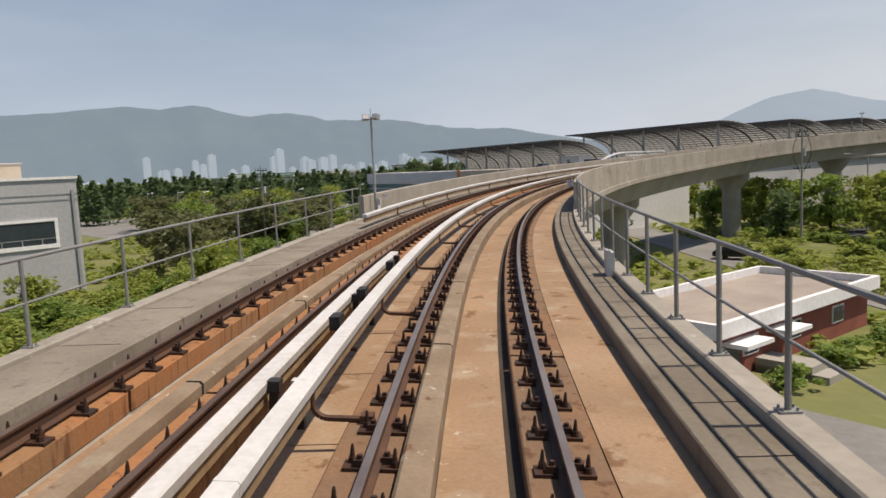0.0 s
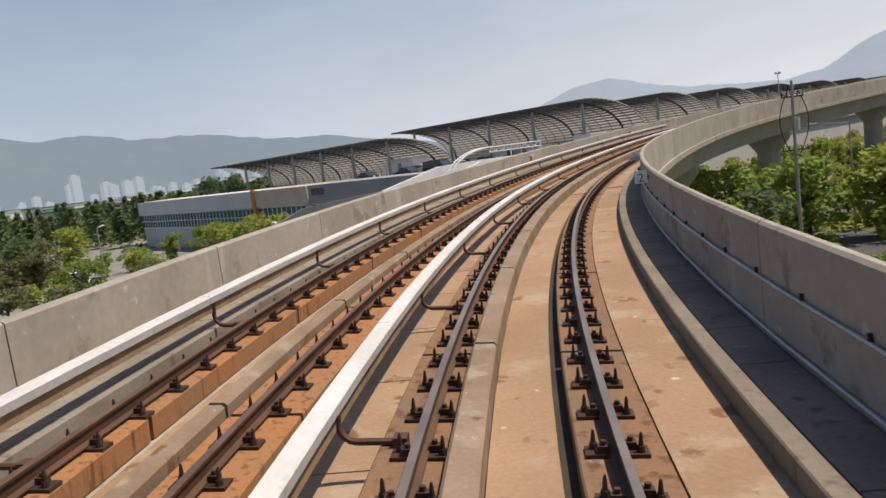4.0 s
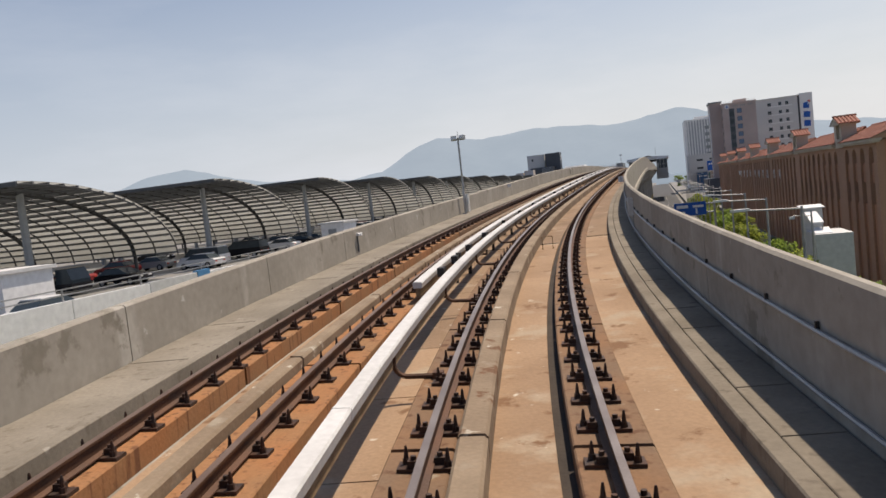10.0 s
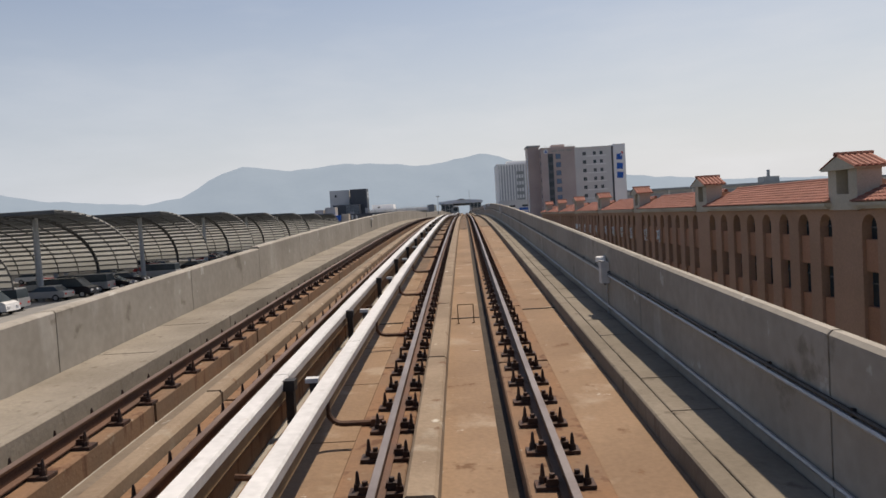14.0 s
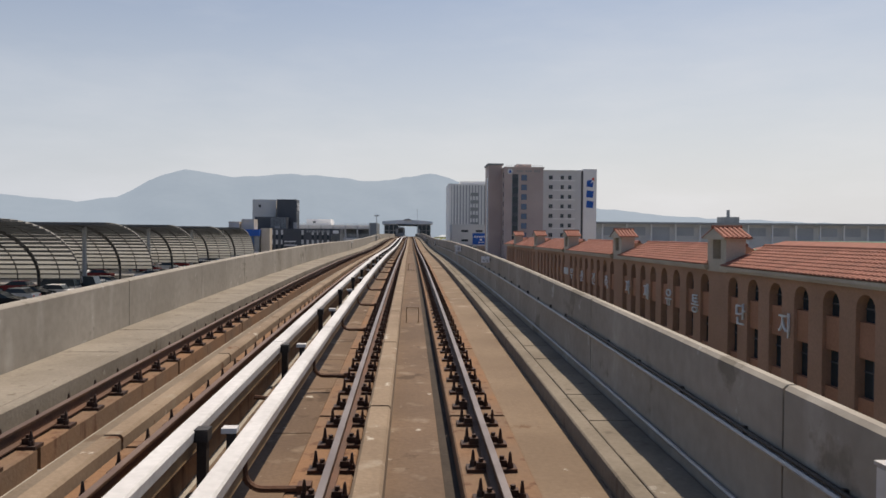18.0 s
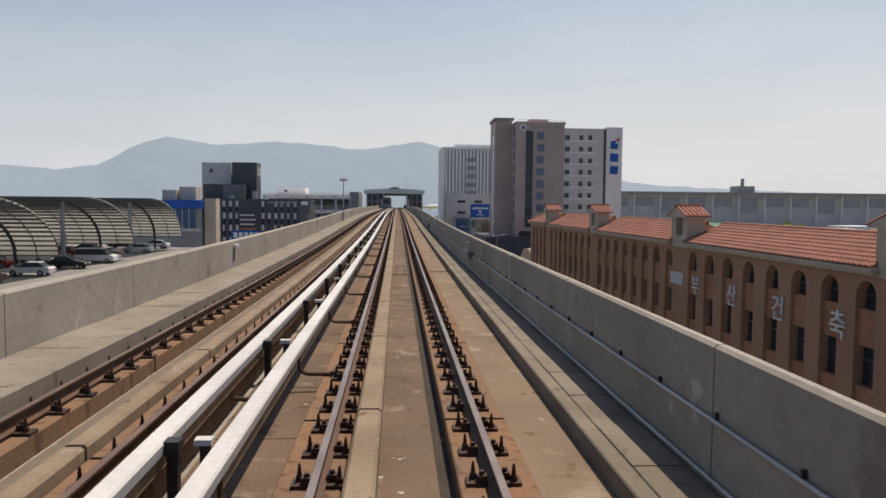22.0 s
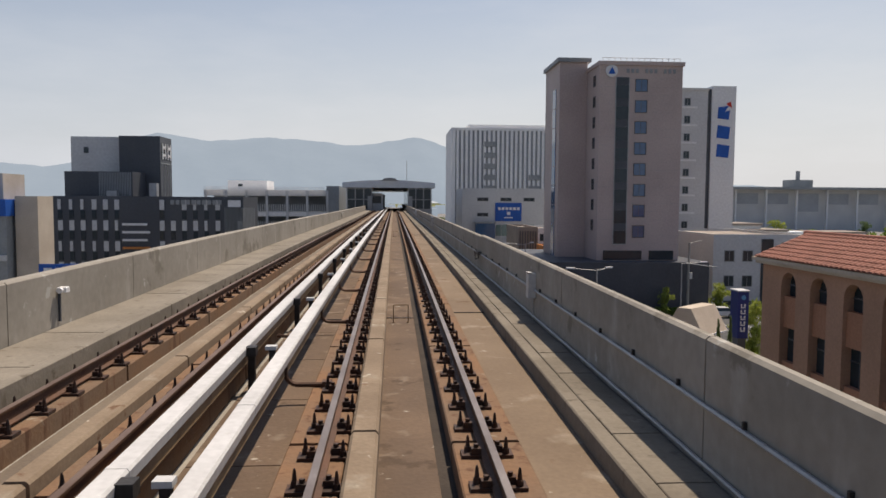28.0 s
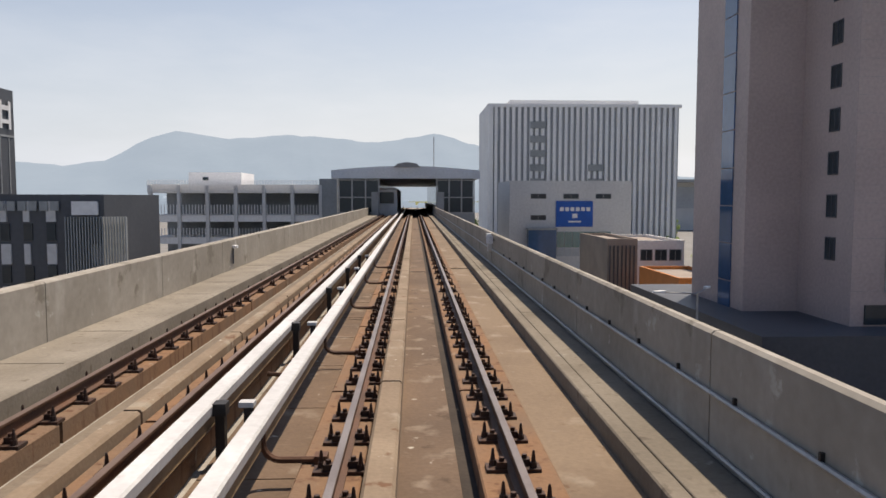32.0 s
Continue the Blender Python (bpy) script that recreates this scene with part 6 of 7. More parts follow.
for i in range(60):
    x, y = -140 - 420 * town_rnd.random(), 90 + 640 * town_rnd.random()
    w, d, h = town_rnd.uniform(16, 44), town_rnd.uniform(12, 30), town_rnd.uniform(6, 12.5)
    th = tagged(empty("town_building"), "low pale warehouse in the flat town", "building", "far town buildings")
    Mesh().box(x - w / 2, x + w / 2, y - d / 2, y + d / 2, GROUND, GROUND + h).done("body", town_rnd.choice((GREYWALL, PALEWALL, MIDGREY, CREAM)), th)
    Mesh().box(x - w / 2 - 0.4, x + w / 2 + 0.4, y - d / 2 - 0.4, y + d / 2 + 0.4, GROUND + h, GROUND + h + 0.5).done("roof", town_rnd.choice((ROOFGREY, GREENROOF, STATIONROOF)), th)


# ---- lamps, poles, boxes, signs ----
def flood_lamp(x, y, z, h, turn):
    th = tagged(empty("flood_lamp", (x, y, z)), "grey floodlight pole with two box lamps beside the track", "lamp post", "viaduct floodlights")
    th.rotation_euler = (0, 0, turn)
    Mesh().tube((0, 0, 0), (0, 0, h), 0.06, 0.045, 10).tube((0, 0, h), (0, 0, h + 0.35), 0.012, n=5).done("pole", STEEL, th)
    Mesh().box(-0.14, 0.14, -0.14, 0.14, 0, 0.03).done("base_plate", STEEL, th)
    Mesh().tube((-0.25, 0, h - 0.08), (0.28, 0, h - 0.08), 0.03).done("cross_arm", STEEL, th)
    for sx, rz in ((-1, 0.3), (1, -0.4)):
        q = Matrix.Translation((sx * 0.22, 0.0, h)) @ Matrix.Rotation(rz, 4, "Z") @ Matrix.Rotation(-0.25, 4, "X") @ Matrix.Scale(0.72, 4)
        lp = Mesh().box(-0.2, 0.2, -0.13, 0.13, -0.15, 0.15, q).done("lamp_head", STEEL, th)
        Mesh().box(-0.17, 0.17, -0.15, -0.13, -0.12, 0.12, q).done("lens", PALEWALL, lp)
    Mesh().box(0.1, 0.22, -0.06, 0.08, 0.5, 0.75).done("control_box", GREYBOX, th, "pale grey control cabinet")


for s, h in ((29.2, 4.1), (144.4, 3.9), (312.8, 4.2)):
    q = on_line(s, -5.6, -0.065)
    flood_lamp(q[0], q[1], q[2], h, float(np.interp(s, SS, LPSI)))


def wall_box(s, right, h, w, ht, label, cap=True, material=GREYBOX):
    lat = WALL_R - 0.07 if right else WALL_L + 0.07
    th = tagged(empty("junction_box"), label, "junction box", "parapet junction boxes")
    th.matrix_basis = stand(s, lat, h)
    Mesh().box(-0.07, 0.068, -w / 2, w / 2, 0, ht, bevel=0.012).done("case", material, th)
    sg = -1 if right else 1
    if cap:
        Mesh().box(-0.08 if right else 0.0, 0.0 if right else 0.08, -w / 2 - 0.01, w / 2 + 0.01, ht, ht + 0.02).done("lid", STEEL, th)
    Mesh().tube((0.04 * -sg, 0, 0), (0.04 * -sg, 0, -0.06 - h), 0.014, n=6).done("cable_pipe", STEEL, th)


def wall_camera(s, right, h):
    lat = WALL_R - 0.1 if right else WALL_L + 0.058
    th = tagged(empty("track_phone"), "small white signal unit on a parapet bracket", "signal unit", "parapet signal units")
    th.matrix_basis = stand(s, lat, h)
    Mesh().box(-0.055, 0.098, -0.05, 0.09, 0, 0.09, bevel=0.015).done("body", PALEWALL, th)
    Mesh().tube((0.02, -0.05, 0.045), (0.02, -0.14, 0.04), 0.04, 0.05, 10).done("hood", PALEWALL, th)
    Mesh().box(0.05, 0.095, -0.02, 0.02, -0.4, 0).done("bracket", DARKCLAD, th) if right else Mesh().box(-0.055, -0.02, -0.02, 0.02, -0.5, 0).done("bracket", DARKCLAD, th)


def wall_plate(s, right, h, w, ht, body, label):
    off = w / 2 + 0.04
    lat = WALL_R - off if right else WALL_L + off
    th = tagged(empty("track_sign"), label, "sign", "parapet signs")
    th.matrix_basis = stand(s, lat, h)
    Mesh().box(-w / 2, w / 2, -0.012, 0.012, 0, ht).done("plate", PALEWALL, th)
    Mesh().box(-w / 2, w / 2, 0.012, 0.03, 0, ht).done("backing", DARKCLAD, th)
    Mesh().box(0.0, off - 0.003, 0.0, 0.03, ht * 0.3, ht * 0.6).done("arm", BLACK, th) if right else Mesh().box(0.003 - off, 0.0, 0.0, 0.03, ht * 0.3, ht * 0.6).done("arm", BLACK, th)
    n = len(body)
    for i, tx in enumerate(body):
        if tx:
            text_mesh("lettering", tx, ht / n * 0.95, Matrix(((1, 0, 0, 0), (0, 0, -1, -0.014), (0, 1, 0, ht * (n - 1 - i) / n + 0.035), (0, 0, 0, 1))), DARKCLAD, th, 0.002)


BOX = "grey steel junction box on the concrete parapet"
TALL = "tall narrow grey steel box on the parapet wall"
PLATE = "small white enamel track sign with dark bars on the parapet"
for s, h, w, ht in ((88.0, 0.47, 0.2, 0.41), (128.25, 0.41, 0.2, 0.47), (161.7, 0.46, 0.2, 0.36), (195.0, 0.57, 0.2, 0.41), (230.0, 0.51, 0.2, 0.38),
                    (263.6, 0.45, 0.22, 0.42), (329.7, 0.34, 0.24, 0.45), (364.5, 0.39, 0.22, 0.46), (398.0, 0.4, 0.22, 0.45)):
    wall_box(s, True, h, w, ht, TALL)
wall_box(13.6, True, -0.06, 0.4, 0.45, BOX)
wall_box(68.3, True, -0.06, 0.5, 0.55, "rusty brown steel cabinet standing on the walkway", True, RAIL)
wall_box(296.3, True, -0.06, 0.5, 0.42, "dark grey steel cabinet standing on the walkway", True, DARKCLAD)
wall_box(105.9, True, 0.6, 0.1, 0.2, "small pale tag box below a track sign", False)
wall_box(145.7, False, -0.06, 0.42, 0.94, "tall pale grey two-door cabinet beside the floodlight", True)
wall_box(30.0, False, 0.15, 0.4, 0.5, BOX)
wall_box(313.6, False, 0.0, 0.36, 0.75, "tall pale grey cabinet beside the floodlight", True)
for s, h in ((106.9, 0.84), (161.9, 0.80), (230.2, 0.92), (297.3, 0.68), (364.5, 0.9), (398.2, 0.9)):
    wall_camera(s, True, h)
for s, h in ((85.9, 0.58), (129.2, 0.54), (195.5, 0.66), (263.8, 0.66), (329.2, 0.52), (397.0, 0.6)):
    wall_camera(s, False, h)
wall_plate(312.2, True, 0.55, 0.2, 0.22, ["-", "-"], PLATE)
wall_plate(397.3, True, 0.70, 0.22, 0.26, ["-", "-"], PLATE)
for s, h in ((106.7, 0.34), (157.6, 0.58)):
    wall_plate(s, False, h, 0.22, 0.24, ["-", "-"], PLATE)
wall_plate(31.0, False, 0.68, 0.2, 0.12, ["-"], "small yellowed plate fixed on the parapet")
wall_plate(102.5, False, 0.72, 0.16, 0.12, ["-"], "small yellowed plate fixed on the parapet")
wall_plate(30.6, True, 0.80, 0.24, 0.27, ["150", "45"], "white track sign with two rows of black figures")
wall_plate(58.8, True, 0.76, 0.28, 0.29, ["2"], "white square track sign with a black figure two")
wall_plate(67.9, True, 0.78, 0.34, 0.24, ["^", "29.99"], "white track sign with an arrow over black figures")
wall_plate(106.4, True, 0.77, 0.24, 0.27, ["150", "45"], "white track sign with two rows of black figures")
wall_plate(142.5, True, 0.76, 0.24, 0.27, ["!"], "white track sign with a black exclamation mark")
wall_plate(214.2, True, 0.86, 0.26, 0.2, ["^", "0.12"], "white track sign with an arrow over black figures")
wall_plate(227.0, True, 0.77, 0.26, 0.28, ["4"], "white square track sign with a dark red figure four")


def cable_joint(s, h):
    """Loose bundle of cables round a splice on the parapet."""
    th = tagged(empty("cable_splice"), "dark loose cable splice hanging on the parapet", "cable", "cable splices")
    th.matrix_basis = stand(s, WALL_R - 0.07, h)
    Mesh().tube((0, -0.3, 0.02), (0, 0.3, 0.0), 0.045, n=8).done("splice", BLACK, th)
    for k in range(3):
        pts = [Vector((-0.02 * k, -0.55 + 1.1 * i / 10, 0.06 * math.sin(i * 0.9 + k * 2) - 0.10 * k * math.sin(math.pi * i / 10))) for i in range(11)]
        c = Mesh()
        for a, b in zip(pts[:-1], pts[1:]):
            c.tube(a, b, 0.014, n=5, cap=False)
        c.done("cable", BLACK, th)


for s, h in ((104, 0.45), (262.5, 0.55), (338.2, 0.5)):
    cable_joint(s, h)


# ---- street lamps, masts, poles ----
TERRACE = GROUND + 1.23
def arm_lamp(x, y, z_head, ax, ay, label="grey street lamp with a long arm and a flat white head", two=False, base=GROUND):
    th = tagged(empty("street_lamp", (x, y, base)), label, "street lamp", "street lamps")
    h = z_head - base
    Mesh().tube((0, 0, 0), (0, 0, h), 0.11, 0.07, 10).box(-0.2, 0.2, -0.2, 0.2, 0, 0.05).done("pole", STEEL, th)
    ends = [(ax, ay)] + ([(ax * -0.55 + ay * 0.4, ay * -0.55 - ax * 0.4)] if two else [])
    for ex, ey in ends:
        Mesh().tube((0, 0, h - 0.12), (ex * 0.85, ey * 0.85, h + 0.06), 0.045, n=8).done("arm", STEEL, th)
        d = Vector((ex, ey, 0)).normalized()
        q = Matrix(((d.x, -d.y, 0, ex), (d.y, d.x, 0, ey), (0, 0, 1, h + 0.05), (0, 0, 0, 1)))
        hd = Mesh().prism([(-0.55, -0.1), (-0.2, -0.17), (0.3, -0.15), (0.45, 0.0), (0.3, 0.15), (-0.2, 0.17), (-0.55, 0.1)], q, 0.13).done("lamp_head", PALEWALL, th)
        Mesh().box(-0.15, 0.3, -0.1, 0.1, -0.02, 0.0, q).done("lens", GREYBOX, hd)


arm_lamp(11.2, 102.4, -4.7, -3.6, 1.0)
for k in range(15):
    arm_lamp(10.8, 132.1 + 13.3 * k, -3.8, -3.1, -0.9)
arm_lamp(20.5, 373.1, -4.1, -2.8, 0.2, "grey street lamp with two arms at the corner", True, TERRACE)
arm_lamp(38.3, 394.8, -5.3, 3.2, 0.3, base=TERRACE)
arm_lamp(18.9, 405.5, -3.4, -3.0, -0.8, "grey street lamp with two arms at the corner", True, TERRACE)
for x, y in ((-100, 25.9), (-93.2, 31.2), (-83.3, 34.8), (-71.7, 40.3), (-58.6, 47.4), (-88, 46), (-66, 62)):
    arm_lamp(x, y, -6.6, -1.6, 1.2, "tall white park lamp with two short arms", True)
arm_lamp(-14.6, 60.4, -6.5, 2.0, -0.8)


def utility_pole(x, y, top, label, arms):
    th = tagged(empty("utility_pole", (x, y, GROUND)), label, "utility pole", "utility poles")
    h = top - GROUND
    Mesh().tube((0, 0, 0), (0, 0, h), 0.15, 0.095, 12).done("shaft", CONCRETE_PALE, th)
    for z, w in arms:
        a = Mesh().box(-w, w, -0.05, 0.05, z - 0.05, z + 0.05).done("cross_arm", LATTICE, th)
        for k in (-0.9, -0.45, 0.45, 0.9):
            Mesh().tube((k * w, 0, z + 0.05), (k * w, 0, z + 0.32), 0.05, 0.03, 7).done("insulator", BLACK, a)
    for sx in (-1, 1):
        cb = Mesh()
        pts = [Vector((sx * (0.2 + 0.75 * math.sin(math.pi * i / 12)), -0.1, h - 0.4 - 4.8 * i / 12)) for i in range(13)]
        for p, q in zip(pts[:-1], pts[1:]):
            cb.tube(p, q, 0.035, n=5, cap=False)
        cb.done("drop_cable", BLACK, th, "black hanging cable")
    Mesh().tube((0.28, 0.16, h - 3.4), (0.28, 0.16, h - 2.5), 0.16, n=12).done("transformer", GREYBOX, th)
    return th


utility_pole(13.3, 86.7, -1.1, "concrete power pole with cross-arms and hanging cables", ((8.6, 0.9), (12.3, 0.75), (12.8, 0.6))).rotation_euler = (0, 0, 0.7)
utility_pole(-23.1, 32.4, -2.6, "concrete power pole with one cross-arm among trees", ((10.6, 0.9), (11.4, 0.8))).rotation_euler = (0, 0, 1.0)
pole = tagged(empty("cctv_mast", (14.0, 148.0, GROUND)), "slim grey mast with a camera arm", "mast")
Mesh().tube((0, 0, 0), (0, 0, 9.3), 0.09, 0.06).done("mast", STEEL, pole)
Mesh().tube((0, 0, 9.0), (-1.2, 0, 9.1), 0.03).done("arm", STEEL, pole)
Mesh().box(-1.45, -1.1, -0.1, 0.1, 8.85, 9.05).done("camera_case", PALEWALL, pole)
sig = tagged(empty("signal_pole", (41.7, 400.7, TERRACE)), "grey concrete pole with a crossing arm beside the hotel", "utility pole")
Mesh().tube((0, 0, 0), (0, 0, 10.4), 0.2, 0.13, 12).done("shaft", CONCRETE_PALE, sig)
Mesh().tube((0, 0, 7.4), (4.4, 0.4, 6.8), 0.07, n=8).done("arm", STEEL, sig)
Mesh().box(0.12, 0.5, -0.2, 0.2, 5.2, 6.1).done("control_box", GREYBOX, sig)
Mesh().tube((0, 0, 10.3), (1.3, 0, 10.6), 0.04).box(1.2, 1.8, -0.12, 0.12, 10.56, 10.68).done("lamp_arm", STEEL, sig)
rs = tagged(empty("overhead_sign"), "blue overhead road sign on a grey gantry", "road sign")
Mesh().box(5.3, 9.2, 190.0, 190.1, -7.2, -5.5).done("board", SIGNBLUE, rs)
sb = Mesh().box(5.6, 7.0, 189.94, 190.0, -6.2, -5.8).box(5.6, 6.6, 189.94, 190.0, -6.9, -6.6).box(7.6, 8.9, 189.94, 190.0, -6.2, -5.9).box(7.9, 8.1, 189.94, 190.0, -7.0, -6.3)
sb.done("sign_bars", PALEWALL, rs)
Mesh().tube((10.2, 190.15, GROUND), (10.2, 190.15, -5.2), 0.14, n=10).tube((10.2, 190.15, -5.8), (5.0, 190.15, -5.8), 0.08).tube((10.2, 190.15, -6.9), (5.0, 190.15, -6.9), 0.08).done("gantry", STEEL, rs)

# ---- vehicles ----
CAR_PAINT = {"white": plain("white_car_paint", (0.75, 0.75, 0.74), 0.25), "black": plain("black_car_paint", (0.02, 0.02, 0.023), 0.2),
             "silver": plain("silver_car_paint", (0.42, 0.43, 0.44), 0.3, 0.4), "blue": plain("blue_truck_paint", (0.04, 0.12, 0.35), 0.3),
             "red": plain("dark_red_car_paint", (0.25, 0.03, 0.03), 0.3)}
RUBBER = plain("tyre_rubber", (0.02, 0.02, 0.02), 0.85)
BODY = {"car": ([(-2.25, 0.35), (-2.28, 0.75), (-2.1, 0.92), (-1.2, 0.97), (1.25, 0.95), (2.05, 0.82), (2.25, 0.62), (2.25, 0.35)],
                [(-1.75, 0.95), (-1.15, 1.4), (0.25, 1.43), (1.15, 0.95)], 0.88, 0.72),
        "van": ([(-2.5, 0.35), (-2.5, 1.1), (2.0, 1.1), (2.35, 0.95), (2.45, 0.35)], [(-2.45, 1.08), (-2.35, 1.85), (1.0, 1.9), (1.85, 1.08)], 0.92, 0.80),
        "truck": ([(-3.2, 0.55), (-3.2, 1.3), (1.0, 1.3), (1.05, 0.95), (2.6, 0.95), (2.6, 0.4), (-3.2, 0.4)], [(1.05, 0.93), (1.1, 2.05), (2.2, 2.05), (2.58, 1.2), (2.6, 0.93)], 0.95, 0.88)}


def shell(profile, w0, w1, z0, z1):
    """Side profile pushed across the width; narrower towards its top."""
    m, n = Mesh(), len(profile)
    wide = lambda z: w0 + (w1 - w0) * min(max((z - z0) / (z1 - z0), 0), 1)
    m.add([(x, -wide(z), z) for x, z in profile] + [(x, wide(z), z) for x, z in profile],
          [tuple(range(n)), tuple(range(2 * n - 1, n - 1, -1))] + [((i + 1) % n, i, n + i, n + (i + 1) % n) for i in range(n)])
    return m


def car_master(kind, paint):
    lower, cabin, w, wt = BODY[kind]
    th = empty(kind if kind != "car" else "car")
    top = max(z for _, z in cabin)
    shell(lower, w, w, 0, 1).done("body", CAR_PAINT[paint], th)
    shell(cabin, w - 0.03, wt, cabin[0][1], top).done("cabin_glass", GLASS, th)
    roof = [(x * 0.97, z) for x, z in cabin[1:-1]]
    xs = [x for x, z in roof if z > top - 0.12]
    Mesh().box(min(xs) - 0.05, max(xs) + 0.05, -wt + 0.02, wt - 0.02, top - 0.06, top + 0.03, bevel=0.02).done("roof", CAR_PAINT[paint], th)
    for sy in (-1, 1):
        Mesh().box(lower[-1][0] - 0.08, lower[-1][0] + 0.02, sy * w * 0.62 - 0.16, sy * w * 0.62 + 0.16, 0.62, 0.76).done("headlight", PALEWALL, th)
        Mesh().box(lower[0][0] - 0.03, lower[0][0] + 0.06, sy * w * 0.7 - 0.14, sy * w * 0.7 + 0.14, 0.6, 0.75).done("tail_light", SIGNRED, th)
        for x in (lower[0][0] + 0.85, lower[-1][0] - 0.85):
            wh = Mesh().tube((x, sy * (w - 0.2), 0.33), (x, sy * (w + 0.02), 0.33), 0.33, n=14).done("wheel", RUBBER, th)
            Mesh().tube((x, sy * (w + 0.01), 0.33), (x, sy * (w + 0.03), 0.33), 0.2, n=10).done("rim", STEEL, wh)
    return th


MASTERS = {}


def car(kind, paint, x, y, z, turn, where):
    """A parked vehicle; turn in degrees from +x."""
    m = Matrix.Translation((x, y, z)) @ Matrix.Rotation(radians(turn), 4, "Z")
    words = {"car": "car", "van": "box-shaped van", "truck": "small flatbed truck"}[kind]
    key = (kind, paint)
    if key in MASTERS:
        ob = copy_thing(MASTERS[key], m)
    else:
        ob = MASTERS[key] = car_master(kind, paint)
        ob.matrix_basis = m
    tagged(ob, "parked %s %s %s" % (paint, words, where), "car" if kind == "car" else kind, "parked vehicles")


on_roof = "on the market hall's roof deck"
car_rnd = random.Random(21)
y = 100.0
while y < 348:
    if car_rnd.random() < 0.8:
        car(car_rnd.choice(("car", "car", "car", "van", "truck")), car_rnd.choice(("white", "white", "black", "silver", "black")), car_rnd.uniform(-41.5, -39), y, DECK, car_rnd.choice((0, 180)) + car_rnd.uniform(-3, 3), on_roof)
    if car_rnd.random() < 0.55:
        car("car", car_rnd.choice(("white", "black", "silver", "red")), car_rnd.uniform(-50, -47), y + 0.6, DECK, 180 + car_rnd.uniform(-3, 3), on_roof)
    if car_rnd.random() < 0.3:
        car("car", car_rnd.choice(("white", "black", "silver")), car_rnd.uniform(-60, -57), y, DECK, car_rnd.uniform(-3, 3), on_roof)
    y += car_rnd.choice((2.7, 2.7, 5.4, 8.2))
for x, y in ((-27, 121), (-26.5, 158), (-28, 203), (-27, 268)):
    car("car", car_rnd.choice(("white", "silver")), x, y, DECK, 90, on_roof)
car("car", "white", 45.1, 398.1, TERRACE + 0.035, 178, "beside the hotel's street")
car("car", "black", 18.4, 70.1, GROUND + 0.03, 25, "on the road inside the bend")
for k, p, x, y, a in (("truck", "white", -17.0, 184, 80), ("car", "silver", -19, 196, 82), ("car", "white", -20, 206, 82), ("car", "black", 1.0, 172, 90), ("van", "white", 4.2, 210, 90), ("car", "white", -2.0, 232, -90),
                      ("truck", "blue", 3.6, 158, 90), ("car", "silver", -8.5, 139, 70), ("car", "white", -12, 150, 75), ("car", "black", 7.4, 250, 90)):
    car(k, p, x, y, GROUND + 0.03, a, "on the road by the viaduct")
for x, y, a in ((-62, 52, 20), (-74, 60, 30), (-57, 66, 15)):
    car("van", "white", x, y, GROUND + 0.03, a, "in the paved yard")

# ---- hedges, kiosk, roof clutter ----
for i in range(16):
    tree("shrub", 36.0 + i * 1.36, 400.6, 1.5, 2.4, TERRACE)
tree("pale", 47.2, 402.2, 4.3, 4.0, TERRACE)
tree("pale", 38.2, 399.9, 4.0, 2.7, TERRACE)
for i in range(3):
    tree("pale", 41 + 4.2 * i + car_rnd.uniform(-0.6, 0.6), 384.2 + car_rnd.uniform(-0.6, 0.6), 1.6, 2.2, TERRACE)
tree("pale", 34.6, 367.0, 6.5, 3.2, TERRACE)
tree("shrub", 31.8, 361.9, 3.6, 3.4, TERRACE)
tree("shrub", 34.2, 363.4, 3.2, 3.0, TERRACE)
for x, y in ((26.3, 357.3), (28.1, 358.9)):
    tree("cone", x, y, 8.1, 1.7)
pylon = tagged(empty("pylon_sign"), "tall dark blue pylon sign with a column of white bars", "sign")
Mesh().box(31.75, 32.5, 364.95, 366.1, TERRACE, -9.8).done("base", DARKCLAD, pylon)
panel = Mesh().box(31.58, 32.6, 364.75, 366.3, -9.8, -5.4).done("panel", NAVY, pylon)
Mesh().box(31.5, 32.68, 364.67, 366.38, -5.4, -5.28).done("cap", GREYWALL, pylon)
Mesh().tube((32.09, 364.75, -5.95), (32.09, 364.725, -5.95), 0.22, n=14).done("emblem", BLUEPAINT, panel)
for k in range(5):
    z = -6.95 - k * 0.55
    Mesh().box(31.84, 32.3, 364.725, 364.75, z, z + 0.1).box(31.84, 31.94, 364.725, 364.75, z + 0.14, z + 0.4).box(32.16, 32.3, 364.725, 364.75, z + 0.14, z + 0.4).done("bar", PALEWALL, panel, "white bars in a column")
booth = tagged(empty("roadside_booth", (25.5, 358.3, GROUND)), "small booth under a steep cream roof with white eaves", "booth")
booth.rotation_euler = (0, 0, radians(40))
Mesh().box(0.2, 4.2, 0.4, 3.2, 0, 6.2).done("body", GREYWALL, booth)
Mesh().prism([(0.0, 6.2), (3.6, 6.2), (2.4, 8.35), (1.2, 8.35)], Matrix(((0, 0, 1, 0), (1, 0, 0, 0), (0, 1, 0, 0), (0, 0, 0, 1))), 4.4).done("roof", CREAM, booth, "steep cream roof")
Mesh().box(-0.05, 4.45, -0.08, 3.68, 6.05, 6.2).done("eaves", PALEWALL, booth)
bays = Mesh()
for i in range(8):
    bays.box(30 + i * 2.6, 30.12 + i * 2.6, 387.5, 392.5, TERRACE + 0.035, TERRACE + 0.042)
tagged(bays.done("bay_marking", PAINT), "white parking bay lines on the street", "road marking", kind="stuff")
